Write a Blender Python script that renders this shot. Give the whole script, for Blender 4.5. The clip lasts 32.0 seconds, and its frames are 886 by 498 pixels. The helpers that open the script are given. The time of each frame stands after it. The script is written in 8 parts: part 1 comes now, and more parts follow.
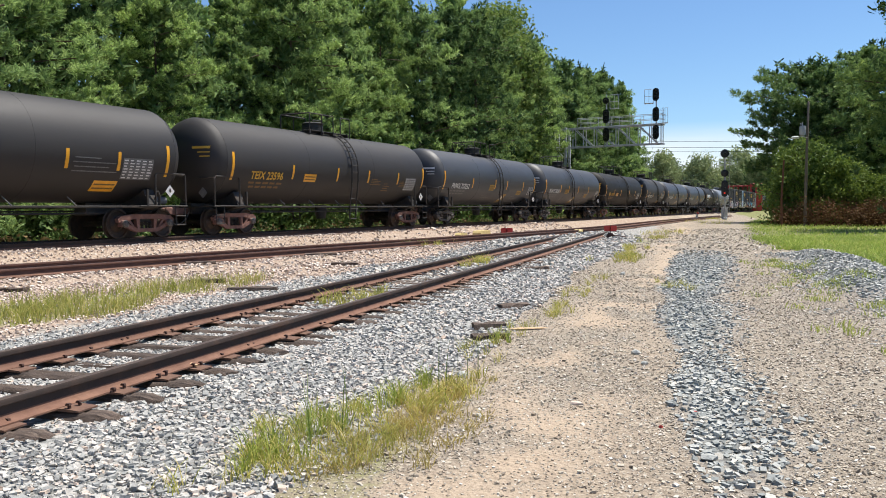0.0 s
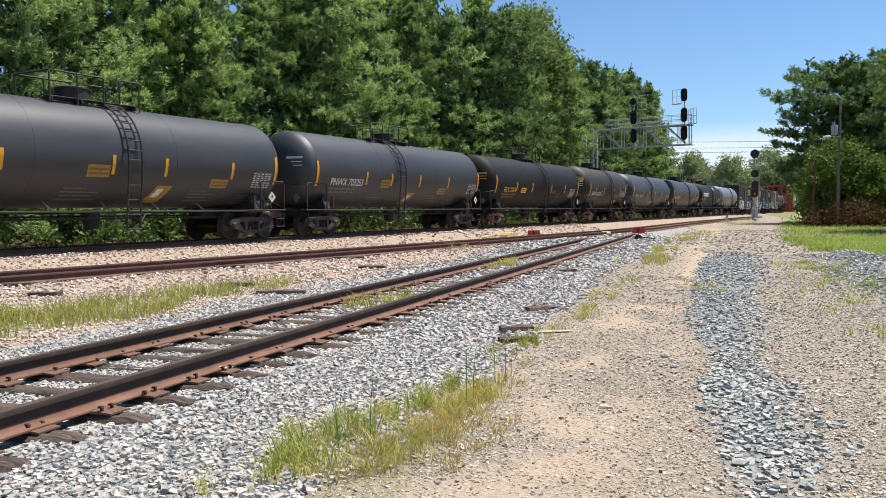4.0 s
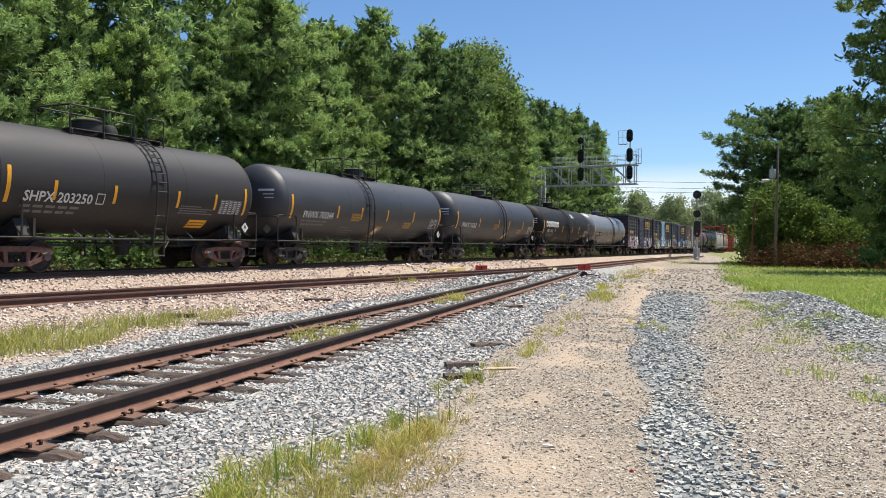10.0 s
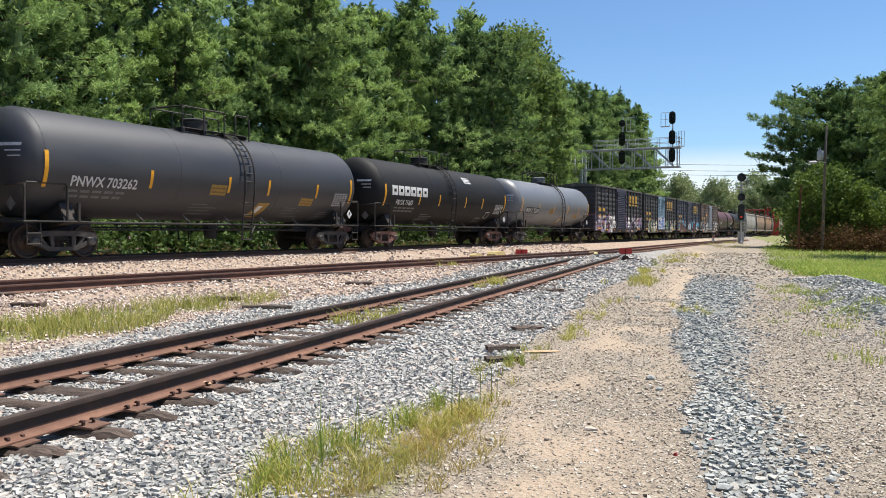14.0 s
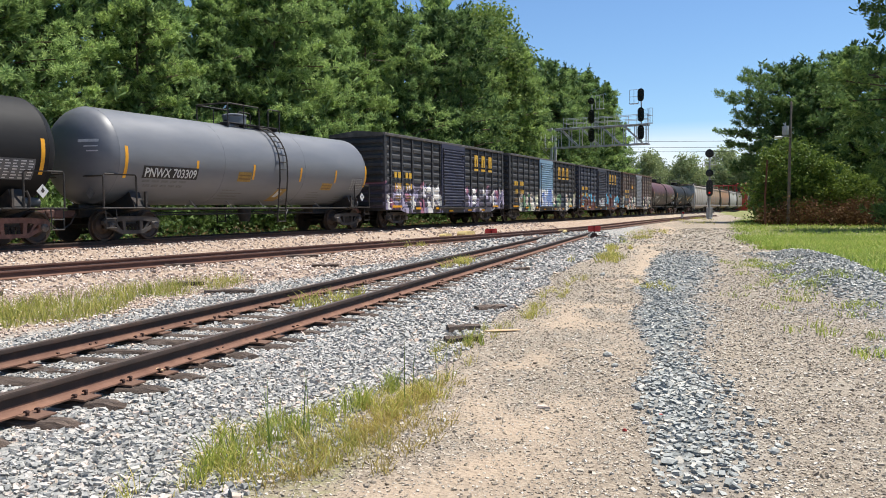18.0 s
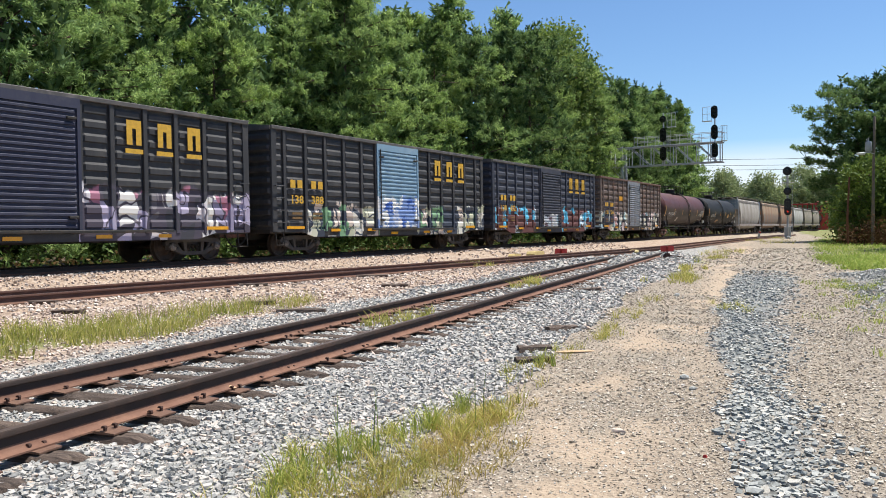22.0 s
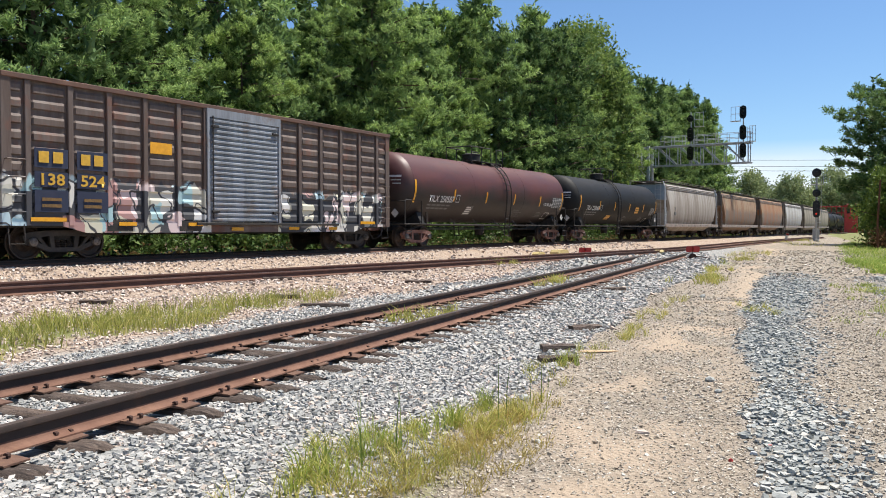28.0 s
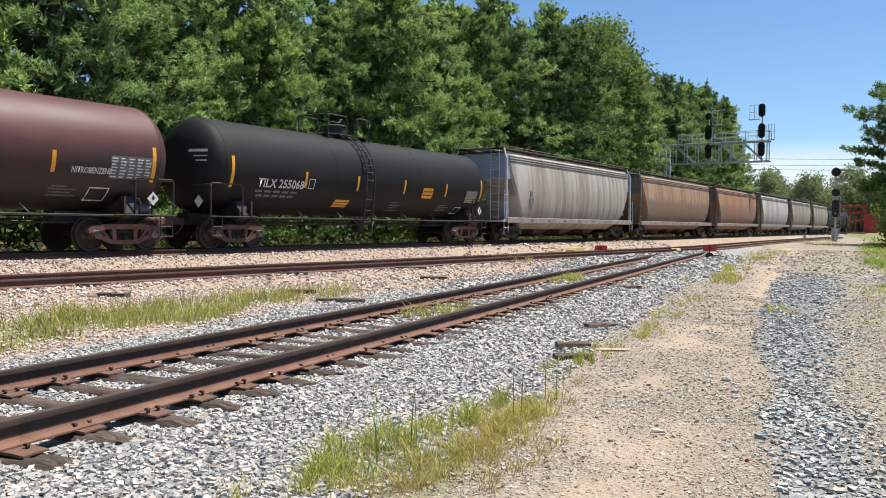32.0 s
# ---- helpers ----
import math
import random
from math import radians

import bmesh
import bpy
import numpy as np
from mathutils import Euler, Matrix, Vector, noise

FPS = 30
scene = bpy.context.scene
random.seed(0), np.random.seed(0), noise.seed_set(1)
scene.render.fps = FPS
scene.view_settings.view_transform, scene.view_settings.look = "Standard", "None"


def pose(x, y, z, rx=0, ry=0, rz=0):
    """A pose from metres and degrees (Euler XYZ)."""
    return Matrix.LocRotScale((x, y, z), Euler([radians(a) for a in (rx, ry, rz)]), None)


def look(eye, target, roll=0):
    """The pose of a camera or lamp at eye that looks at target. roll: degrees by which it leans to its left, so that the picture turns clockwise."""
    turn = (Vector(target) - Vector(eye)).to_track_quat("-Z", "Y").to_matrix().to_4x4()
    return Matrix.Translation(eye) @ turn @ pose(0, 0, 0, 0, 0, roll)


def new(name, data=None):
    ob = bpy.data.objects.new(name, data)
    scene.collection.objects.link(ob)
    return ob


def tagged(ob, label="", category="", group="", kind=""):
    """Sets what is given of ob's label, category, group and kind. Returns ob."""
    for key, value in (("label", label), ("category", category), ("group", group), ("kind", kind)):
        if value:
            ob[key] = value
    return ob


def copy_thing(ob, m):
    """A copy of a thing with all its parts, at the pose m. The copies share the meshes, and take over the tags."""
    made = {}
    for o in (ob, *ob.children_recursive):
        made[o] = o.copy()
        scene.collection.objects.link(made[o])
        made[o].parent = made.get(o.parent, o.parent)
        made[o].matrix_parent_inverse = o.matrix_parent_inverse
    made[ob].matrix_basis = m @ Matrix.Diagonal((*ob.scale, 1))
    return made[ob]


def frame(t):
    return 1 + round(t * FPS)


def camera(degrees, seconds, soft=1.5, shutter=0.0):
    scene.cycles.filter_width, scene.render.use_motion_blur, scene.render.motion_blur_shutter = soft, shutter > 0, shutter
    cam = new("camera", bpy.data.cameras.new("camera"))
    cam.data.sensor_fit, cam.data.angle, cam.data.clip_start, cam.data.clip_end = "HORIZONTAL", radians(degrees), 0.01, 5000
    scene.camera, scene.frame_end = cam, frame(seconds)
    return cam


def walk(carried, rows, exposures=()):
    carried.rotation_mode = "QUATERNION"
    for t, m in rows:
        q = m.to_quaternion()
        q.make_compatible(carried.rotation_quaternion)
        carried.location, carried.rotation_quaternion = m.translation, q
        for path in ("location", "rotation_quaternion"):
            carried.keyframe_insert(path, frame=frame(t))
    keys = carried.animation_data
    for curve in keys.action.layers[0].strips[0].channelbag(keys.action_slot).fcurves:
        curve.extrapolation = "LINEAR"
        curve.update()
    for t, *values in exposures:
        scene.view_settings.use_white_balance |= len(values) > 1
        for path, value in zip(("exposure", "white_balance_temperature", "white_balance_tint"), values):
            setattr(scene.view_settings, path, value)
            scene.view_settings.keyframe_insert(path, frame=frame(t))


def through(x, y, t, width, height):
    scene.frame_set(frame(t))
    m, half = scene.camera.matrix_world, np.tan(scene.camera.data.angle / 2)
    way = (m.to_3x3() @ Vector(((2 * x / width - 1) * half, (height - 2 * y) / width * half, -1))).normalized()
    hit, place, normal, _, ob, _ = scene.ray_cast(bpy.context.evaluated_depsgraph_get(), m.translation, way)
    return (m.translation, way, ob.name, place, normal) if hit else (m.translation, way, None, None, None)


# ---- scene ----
cam = camera(56.8, 32.0, soft=0.95)
walk(cam, [
    (0, pose(-0.034, -0.064, 1.495, 87.322, 0.594, 0.587)),
    (0.5, pose(-0.032, -0.060, 1.495, 87.279, 0.694, 1.604)),
    (1, pose(-0.031, -0.060, 1.497, 87.335, 0.865, 2.021)),
    (1.5, pose(-0.037, -0.060, 1.500, 87.442, 0.708, 2.170)),
    (2, pose(-0.037, -0.057, 1.499, 87.496, 0.707, 2.470)),
    (2.5, pose(-0.034, -0.055, 1.500, 87.457, 0.789, 2.668)),
    (4.5, pose(-0.033, -0.065, 1.499, 87.557, 1.083, 2.216)),
    (5, pose(-0.033, -0.062, 1.499, 87.557, 0.997, 1.573)),
    (5.5, pose(-0.030, -0.063, 1.496, 87.483, 1.007, 1.039)),
    (6, pose(-0.029, -0.064, 1.495, 87.424, 1.073, 0.860)),
    (6.5, pose(-0.030, -0.065, 1.494, 87.484, 1.027, 0.921)),
    (7, pose(-0.033, -0.066, 1.497, 87.486, 0.979, 1.105)),
    (7.5, pose(-0.033, -0.062, 1.501, 87.445, 1.060, 1.393)),
    (8, pose(-0.035, -0.060, 1.498, 87.411, 0.842, 1.533)),
    (8.5, pose(-0.038, -0.055, 1.505, 87.774, 0.729, 1.090)),
    (9, pose(-0.026, -0.056, 1.515, 88.989, 0.615, -0.064)),
    (9.5, pose(-0.027, -0.051, 1.517, 89.345, 0.403, -0.520)),
    (10, pose(-0.019, -0.059, 1.526, 89.836, -0.266, -1.138)),
    (10.5, pose(-0.030, -0.062, 1.520, 89.701, -0.208, -0.905)),
    (11, pose(-0.024, -0.059, 1.515, 89.242, 0.008, 0.033)),
    (11.5, pose(-0.028, -0.048, 1.514, 88.947, -0.263, 0.512)),
    (12, pose(-0.031, -0.057, 1.514, 88.856, -0.226, 0.730)),
    (12.5, pose(-0.035, -0.057, 1.509, 88.832, -0.141, 0.888)),
    (13, pose(-0.038, -0.064, 1.514, 88.842, -0.136, 1.231)),
    (13.5, pose(-0.036, -0.065, 1.510, 88.899, -0.184, 1.461)),
    (14, pose(-0.038, -0.065, 1.513, 88.727, -0.165, 1.624)),
    (14.5, pose(-0.034, -0.063, 1.514, 88.505, -0.005, 1.702)),
    (16.5, pose(-0.032, -0.055, 1.511, 88.325, 0.504, 1.520)),
    (17, pose(-0.027, -0.037, 1.509, 87.903, 0.906, 0.422)),
    (17.5, pose(0.003, -0.029, 1.508, 87.861, 1.126, -0.666)),
    (18, pose(0.142, -0.026, 1.514, 87.338, 0.778, -0.270)),
    (18.5, pose(0.181, 0.018, 1.529, 86.534, 1.466, -0.275)),
    (19, pose(0.123, 0.048, 1.510, 86.583, 2.373, 0.946)),
    (19.5, pose(0.121, 0.073, 1.505, 87.191, 2.206, 4.702)),
    (20, pose(0.117, 0.064, 1.499, 88.218, 0.980, 5.795)),
    (20.5, pose(0.114, 0.086, 1.500, 88.603, 0.890, 5.478)),
    (21, pose(0.119, 0.068, 1.497, 88.567, 0.958, 4.843)),
    (21.5, pose(0.125, 0.057, 1.494, 88.798, 0.978, 4.472)),
    (22, pose(0.125, 0.057, 1.494, 88.852, 0.985, 4.527)),
    (22.5, pose(0.126, 0.057, 1.494, 88.914, 0.946, 4.644)),
    (23, pose(0.113, 0.059, 1.495, 89.017, 0.529, 5.045)),
    (23.5, pose(0.109, 0.069, 1.495, 89.093, 0.218, 5.519)),
    (24, pose(0.105, 0.082, 1.491, 88.921, 0.145, 5.847)),
    (24.5, pose(0.102, 0.075, 1.495, 88.876, 0.322, 6.265)),
    (25, pose(0.108, 0.067, 1.498, 88.964, 0.378, 6.016)),
    (25.5, pose(0.118, 0.058, 1.495, 89.141, 0.306, 5.107)),
    (27.5, pose(0.105, 0.052, 1.495, 88.880, -0.052, 6.070)),
    (28, pose(0.107, 0.074, 1.494, 88.642, 0.084, 6.176)),
    (28.5, pose(0.102, 0.086, 1.495, 88.321, 0.041, 5.925)),
    (29, pose(0.103, 0.084, 1.493, 88.132, -0.018, 6.070)),
    (29.5, pose(0.103, 0.078, 1.489, 88.236, 0.002, 6.240)),
    (30, pose(0.102, 0.070, 1.492, 88.471, -0.062, 6.469)),
    (30.5, pose(0.099, 0.065, 1.492, 88.732, -0.046, 7.014)),
    (31, pose(0.110, 0.067, 1.492, 88.733, -0.048, 7.059)),
    (31.5, pose(0.107, 0.061, 1.489, 88.687, -0.269, 7.055)),
    (32, pose(0.097, 0.073, 1.493, 88.389, -0.423, 7.252)),
])

# ---- light: a high summer sun behind the train, open sky ----
SUN_ELEV, SUN_AZ = 68.0, 64.0          # degrees; azimuth from +Y towards +X
world = bpy.data.worlds.new("sky")
scene.world = world
world.use_nodes = True
wn = world.node_tree
sky = wn.nodes.new("ShaderNodeTexSky")
sky.sky_type = "NISHITA"
sky.sun_disc = False
sky.sun_elevation = radians(SUN_ELEV)
sky.sun_rotation = radians(SUN_AZ)
sky.air_density, sky.dust_density, sky.ozone_density = 1.0, 0.15, 3.0
wn.nodes["Background"].inputs["Strength"].default_value = 0.078
tint = wn.nodes.new("ShaderNodeMix")
tint.data_type, tint.blend_type = "RGBA", "MULTIPLY"
tint.inputs[0].default_value = 1.0
tint.inputs[7].default_value = (0.8, 0.96, 1.12, 1)
wn.links.new(sky.outputs["Color"], tint.inputs[6])
# thin high cloud towards the horizon
wco = wn.nodes.new("ShaderNodeTexCoord")
wsep = wn.nodes.new("ShaderNodeSeparateXYZ")
wn.links.new(wco.outputs["Generated"], wsep.inputs[0])
wmap = wn.nodes.new("ShaderNodeMapping")
wmap.inputs["Scale"].default_value = (2.2, 2.2, 16.0)
wn.links.new(wco.outputs["Generated"], wmap.inputs["Vector"])
wnoise = wn.nodes.new("ShaderNodeTexNoise")
wnoise.inputs["Scale"].default_value, wnoise.inputs["Detail"].default_value = 2.0, 6
wn.links.new(wmap.outputs[0], wnoise.inputs["Vector"])
wband = wn.nodes.new("ShaderNodeMapRange")
wband.inputs["From Min"].default_value, wband.inputs["From Max"].default_value = 0.05, 0.1
wband.inputs["To Min"].default_value, wband.inputs["To Max"].default_value = 1.7, 0.0
wn.links.new(wsep.outputs["Z"], wband.inputs["Value"])
wfac = wn.nodes.new("ShaderNodeMath")
wfac.operation = "MULTIPLY"
wn.links.new(wband.outputs["Result"], wfac.inputs[0])
wn.links.new(wnoise.outputs["Fac"], wfac.inputs[1])
cloud = wn.nodes.new("ShaderNodeMix")
cloud.data_type = "RGBA"
cloud.inputs[7].default_value = (8.0, 8.4, 9.0, 1)
wn.links.new(wfac.outputs[0], cloud.inputs[0])
wn.links.new(tint.outputs[2], cloud.inputs[6])
wn.links.new(cloud.outputs[2], wn.nodes["Background"].inputs["Color"])
sun_data = bpy.data.lights.new("sun", "SUN")
sun_data.energy, sun_data.angle, sun_data.color = 4.9, radians(0.53), (1.0, 0.95, 0.87)
sun = new("sun", sun_data)
se, sa = radians(SUN_ELEV), radians(SUN_AZ)
SUN_DIR = Vector((math.sin(sa) * math.cos(se), math.cos(sa) * math.cos(se), math.sin(se)))
sun.matrix_world = look(SUN_DIR * 200, (0, 0, 0))
scene.view_settings.exposure = 0.68

# ---- mesh helpers ----
RNG = np.random.default_rng(7)


class Build:
    """Collects vertices and faces of one mesh."""

    def __init__(self):
        self.v, self.f = [], []

    def add(self, verts, faces):
        o = len(self.v)
        self.v.extend([tuple(p) for p in verts])
        self.f.extend([tuple(i + o for i in q) for q in faces])
        return self

    def box(self, x0, x1, y0, y1, z0, z1, b=0.0):
        """A box; b bevels its long edges along x, y and z by chamfering the section in x-z or y-z."""
        if b <= 0:
            p = [(x, y, z) for x in (x0, x1) for y in (y0, y1) for z in (z0, z1)]
            return self.add(p, [(0, 1, 3, 2), (4, 6, 7, 5), (0, 4, 5, 1), (2, 3, 7, 6), (0, 2, 6, 4), (1, 5, 7, 3)])
        rings = []
        for z, d in ((z0, b), (z0 + b, 0), (z1 - b, 0), (z1, b)):
            rings.append([(x0 + d, y0 + d + b * (d == 0), z), (x0 + d + b * (d == 0), y0 + d, z), (x1 - d - b * (d == 0), y0 + d, z), (x1 - d, y0 + d + b * (d == 0), z),
                          (x1 - d, y1 - d - b * (d == 0), z), (x1 - d - b * (d == 0), y1 - d, z), (x0 + d + b * (d == 0), y1 - d, z), (x0 + d, y1 - d - b * (d == 0), z)])
        return self.rings(rings, True)

    def rings(self, rings, caps=True, closed=True):
        n = len(rings[0])
        p = [q for r in rings for q in r]
        f = []
        for i in range(len(rings) - 1):
            for j in range(n if closed else n - 1):
                k = (j + 1) % n
                f.append((i * n + j, i * n + k, (i + 1) * n + k, (i + 1) * n + j))
        if caps:
            f.append(tuple(range(n - 1, -1, -1)))
            f.append(tuple(range((len(rings) - 1) * n, len(rings) * n)))
        return self.add(p, f)

    def tube(self, a, b, r, n=8, r2=None):
        a, b = Vector(a), Vector(b)
        w = (b - a).normalized()
        u = w.orthogonal().normalized()
        v = w.cross(u)
        r2 = r if r2 is None else r2
        return self.rings([[tuple(c + (u * math.cos(t) + v * math.sin(t)) * q) for t in [2 * math.pi * k / n for k in range(n)]] for c, q in ((a, r), (b, r2))])

    def pipe(self, pts, r, n=6):
        """A bent round bar through the points."""
        pts = [Vector(p) for p in pts]
        rings = []
        u = None
        for i, p in enumerate(pts):
            w = (pts[min(i + 1, len(pts) - 1)] - pts[max(i - 1, 0)]).normalized()
            u = w.orthogonal().normalized() if u is None else (u - w * u.dot(w)).normalized()
            v = w.cross(u)
            rings.append([tuple(p + (u * math.cos(t) + v * math.sin(t)) * r) for t in [2 * math.pi * k / n for k in range(n)]])
        return self.rings(rings)

    def lathe(self, prof, axis, n=32, c=(0, 0, 0)):
        """Turns (along, radius) pairs about an axis through c."""
        rings = []
        for a, r in prof:
            ring = []
            for k in range(n):
                t = 2 * math.pi * k / n
                p = [r * math.cos(t), r * math.sin(t)]
                q = {"x": (a, p[0], p[1]), "y": (p[1], a, p[0]), "z": (p[0], p[1], a)}[axis]
                ring.append((q[0] + c[0], q[1] + c[1], q[2] + c[2]))
            rings.append(ring)
        return self.rings(rings)

    def prism(self, poly, axis, a, b):
        """A flat outline pushed along an axis from a to b. The outline is (x, z) for y, (y, z) for x, (x, y) for z."""
        def at(p, h):
            return {"y": (p[0], h, p[1]), "x": (h, p[0], p[1]), "z": (p[0], p[1], h)}[axis]
        return self.rings([[at(p, a) for p in poly], [at(p, b) for p in poly]])

    def mesh(self, name, smooth=False, auto=None):
        m = bpy.data.meshes.new(name)
        m.from_pydata(self.v, [], self.f)
        bm = bmesh.new()
        bm.from_mesh(m)
        bmesh.ops.recalc_face_normals(bm, faces=bm.faces)
        if auto is not None:
            for e in bm.edges:
                e.smooth = len(e.link_faces) == 2 and e.calc_face_angle(9) < radians(auto)
        for q in bm.faces:
            q.smooth = smooth or auto is not None
        bm.to_mesh(m)
        bm.free()
        return m


def raw_mesh(name, verts, faces, smooth=False):
    """A mesh from numpy arrays of triangles or quads."""
    m = bpy.data.meshes.new(name)
    verts = np.asarray(verts, dtype=np.float32)
    faces = np.asarray(faces, dtype=np.int32)
    k = faces.shape[1]
    m.vertices.add(len(verts))
    m.vertices.foreach_set("co", verts.ravel())
    m.loops.add(faces.size)
    m.loops.foreach_set("vertex_index", faces.ravel())
    m.polygons.add(len(faces))
    m.polygons.foreach_set("loop_start", np.arange(0, faces.size, k, dtype=np.int32))
    m.polygons.foreach_set("loop_total", np.full(len(faces), k, dtype=np.int32))
    m.polygons.foreach_set("use_smooth", np.full(len(faces), smooth, dtype=bool))
    m.update(calc_edges=True)
    return m


def part(name, shape, material, parent, label="", auto=None, smooth=False, m=None):
    """Links one mesh object under a thing or under a part."""
    data = shape.mesh(name, smooth, auto) if isinstance(shape, Build) else shape
    if len(data.materials) == 0:
        data.materials.append(material)
    ob = new(name, data)
    ob.parent = parent
    if m is not None:
        ob.matrix_basis = m
    return tagged(ob, label)


def thing(name, label, category, group="", kind="", m=None):
    ob = new(name)
    ob.empty_display_size = 0.3
    if m is not None:
        ob.matrix_basis = m
    return tagged(ob, label, category, group, kind)


def letters(text, size, material, parent, place, label="", name="lettering", width=None):
    """Flat lettering. place(u, v) puts the point u metres along the line and v above its foot on the surface."""
    c = bpy.data.curves.new("type", "FONT")
    c.body, c.size, c.resolution_u, c.offset = text, size / 0.7, 2, 0.03 * size
    t = bpy.data.objects.new("type", c)
    data = bpy.data.meshes.new_from_object(t)
    bpy.data.objects.remove(t)
    bpy.data.curves.remove(c)
    n = len(data.vertices)
    co = np.zeros(n * 3, dtype=np.float32)
    data.vertices.foreach_get("co", co)
    co = co.reshape(-1, 3)
    if n and width:
        co[:, 0] *= width / max(co[:, 0].max(), 1e-6)
    out = np.array([place(float(a), float(b)) for a, b, _ in co], dtype=np.float32)
    data.vertices.foreach_set("co", out.ravel())
    data.name = name
    data.materials.clear()
    data.materials.append(material)
    ob = new(name, data)
    ob.parent = parent
    return tagged(ob, label)

# ---- materials ----
def material(name):
    m = bpy.data.materials.new(name)
    m.use_nodes = True
    return m, m.node_tree, m.node_tree.nodes["Principled BSDF"]


def node(nt, kind, **values):
    n = nt.nodes.new(kind)
    for k, v in values.items():
        if k in ("operation", "blend_type", "data_type", "noise_dimensions", "feature", "attribute_name", "interpolation_type", "distance", "wave_type", "bands_direction"):
            setattr(n, k, v)
        else:
            n.inputs[k.replace("_", " ")].default_value = v
    return n


def mixed(nt, fac, a, b, blend="MIX"):
    """Mixes two colours; each of fac, a, b is a socket or a value."""
    n = nt.nodes.new("ShaderNodeMix")
    n.data_type, n.blend_type = "RGBA", blend
    for i, q in ((0, fac), (6, a), (7, b)):
        if isinstance(q, bpy.types.NodeSocket):
            nt.links.new(q, n.inputs[i])
        else:
            n.inputs[i].default_value = (*q, 1) if isinstance(q, (tuple, list)) else q
    return n.outputs[2]


def ramp(nt, fac, *stops):
    n = nt.nodes.new("ShaderNodeValToRGB")
    e = n.color_ramp.elements
    while len(e) < len(stops):
        e.new(0.5)
    for q, (pos, c) in zip(e, stops):
        q.position = pos
        q.color = (*c, 1) if isinstance(c, (tuple, list)) else (c, c, c, 1)
    nt.links.new(fac, n.inputs["Fac"])
    return n.outputs["Color"]


def noise_tex(nt, co, scale, detail=4, rough=0.6, stretch=None):
    if stretch:
        mp = nt.nodes.new("ShaderNodeMapping")
        mp.inputs["Scale"].default_value = stretch
        nt.links.new(co, mp.inputs["Vector"])
        co = mp.outputs["Vector"]
    n = nt.nodes.new("ShaderNodeTexNoise")
    n.inputs["Scale"].default_value, n.inputs["Detail"].default_value, n.inputs["Roughness"].default_value = scale, detail, rough
    nt.links.new(co, n.inputs["Vector"])
    return n.outputs["Fac"]


def bump(nt, bsdf, height, strength, dist=0.02):
    b = nt.nodes.new("ShaderNodeBump")
    b.inputs["Strength"].default_value, b.inputs["Distance"].default_value = strength, dist
    nt.links.new(height, b.inputs["Height"])
    nt.links.new(b.outputs["Normal"], bsdf.inputs["Normal"])


def surface(name, c, c2=None, scale=3.0, rough=0.6, metal=0.0, grain=40.0, relief=0.15, stain=None, stain_scale=1.2, stretch=None, spread=(0.35, 0.7), vary=0.0, dark_below=0.0):
    """Paint, metal, wood: two colours blended by noise, a stain of a third, fine relief."""
    m, nt, bs = material(name)
    co = nt.nodes.new("ShaderNodeTexCoord").outputs["Object"]
    c2 = c2 or tuple(q * 0.75 for q in c)
    n1 = noise_tex(nt, co, scale, 5, 0.65, stretch)
    col = mixed(nt, ramp(nt, n1, (spread[0], 0.0), (spread[1], 1.0)), c, c2)
    if stain:
        n2 = noise_tex(nt, co, stain_scale, 6, 0.7, stretch)
        col = mixed(nt, ramp(nt, n2, (0.52, 0.0), (0.72, 0.85)), col, stain)
    if dark_below:
        # a near-black tone over the lower shell, with an uneven upper edge
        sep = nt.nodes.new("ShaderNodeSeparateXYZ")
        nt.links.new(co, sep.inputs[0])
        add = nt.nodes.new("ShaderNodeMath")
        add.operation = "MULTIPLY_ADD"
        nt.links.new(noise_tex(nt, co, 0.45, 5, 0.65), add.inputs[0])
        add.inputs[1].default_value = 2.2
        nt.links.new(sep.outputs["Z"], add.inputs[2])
        low_tone = nt.nodes.new("ShaderNodeMapRange")
        low_tone.inputs["From Min"].default_value, low_tone.inputs["From Max"].default_value = dark_below + 0.75, dark_below + 1.55
        low_tone.inputs["To Min"].default_value, low_tone.inputs["To Max"].default_value = 0.9, 0.0
        nt.links.new(add.outputs[0], low_tone.inputs["Value"])
        col = mixed(nt, low_tone.outputs["Result"], col, (0.014, 0.012, 0.011))
    if vary:
        info = nt.nodes.new("ShaderNodeObjectInfo")
        f = ramp(nt, info.outputs["Random"], (0.0, 1 - vary), (1.0, 1 + vary))
        col = mixed(nt, 1.0, col, f, "MULTIPLY")
    nt.links.new(col, bs.inputs["Base Color"])
    n3 = noise_tex(nt, co, grain, 3, 0.6, stretch)
    bs.inputs["Metallic"].default_value = metal
    rr = ramp(nt, n1, (0.2, max(0.02, rough - 0.1)), (0.8, min(1, rough + 0.1)))
    nt.links.new(rr, bs.inputs["Roughness"])
    bump(nt, bs, n3, relief, 0.01)
    return m


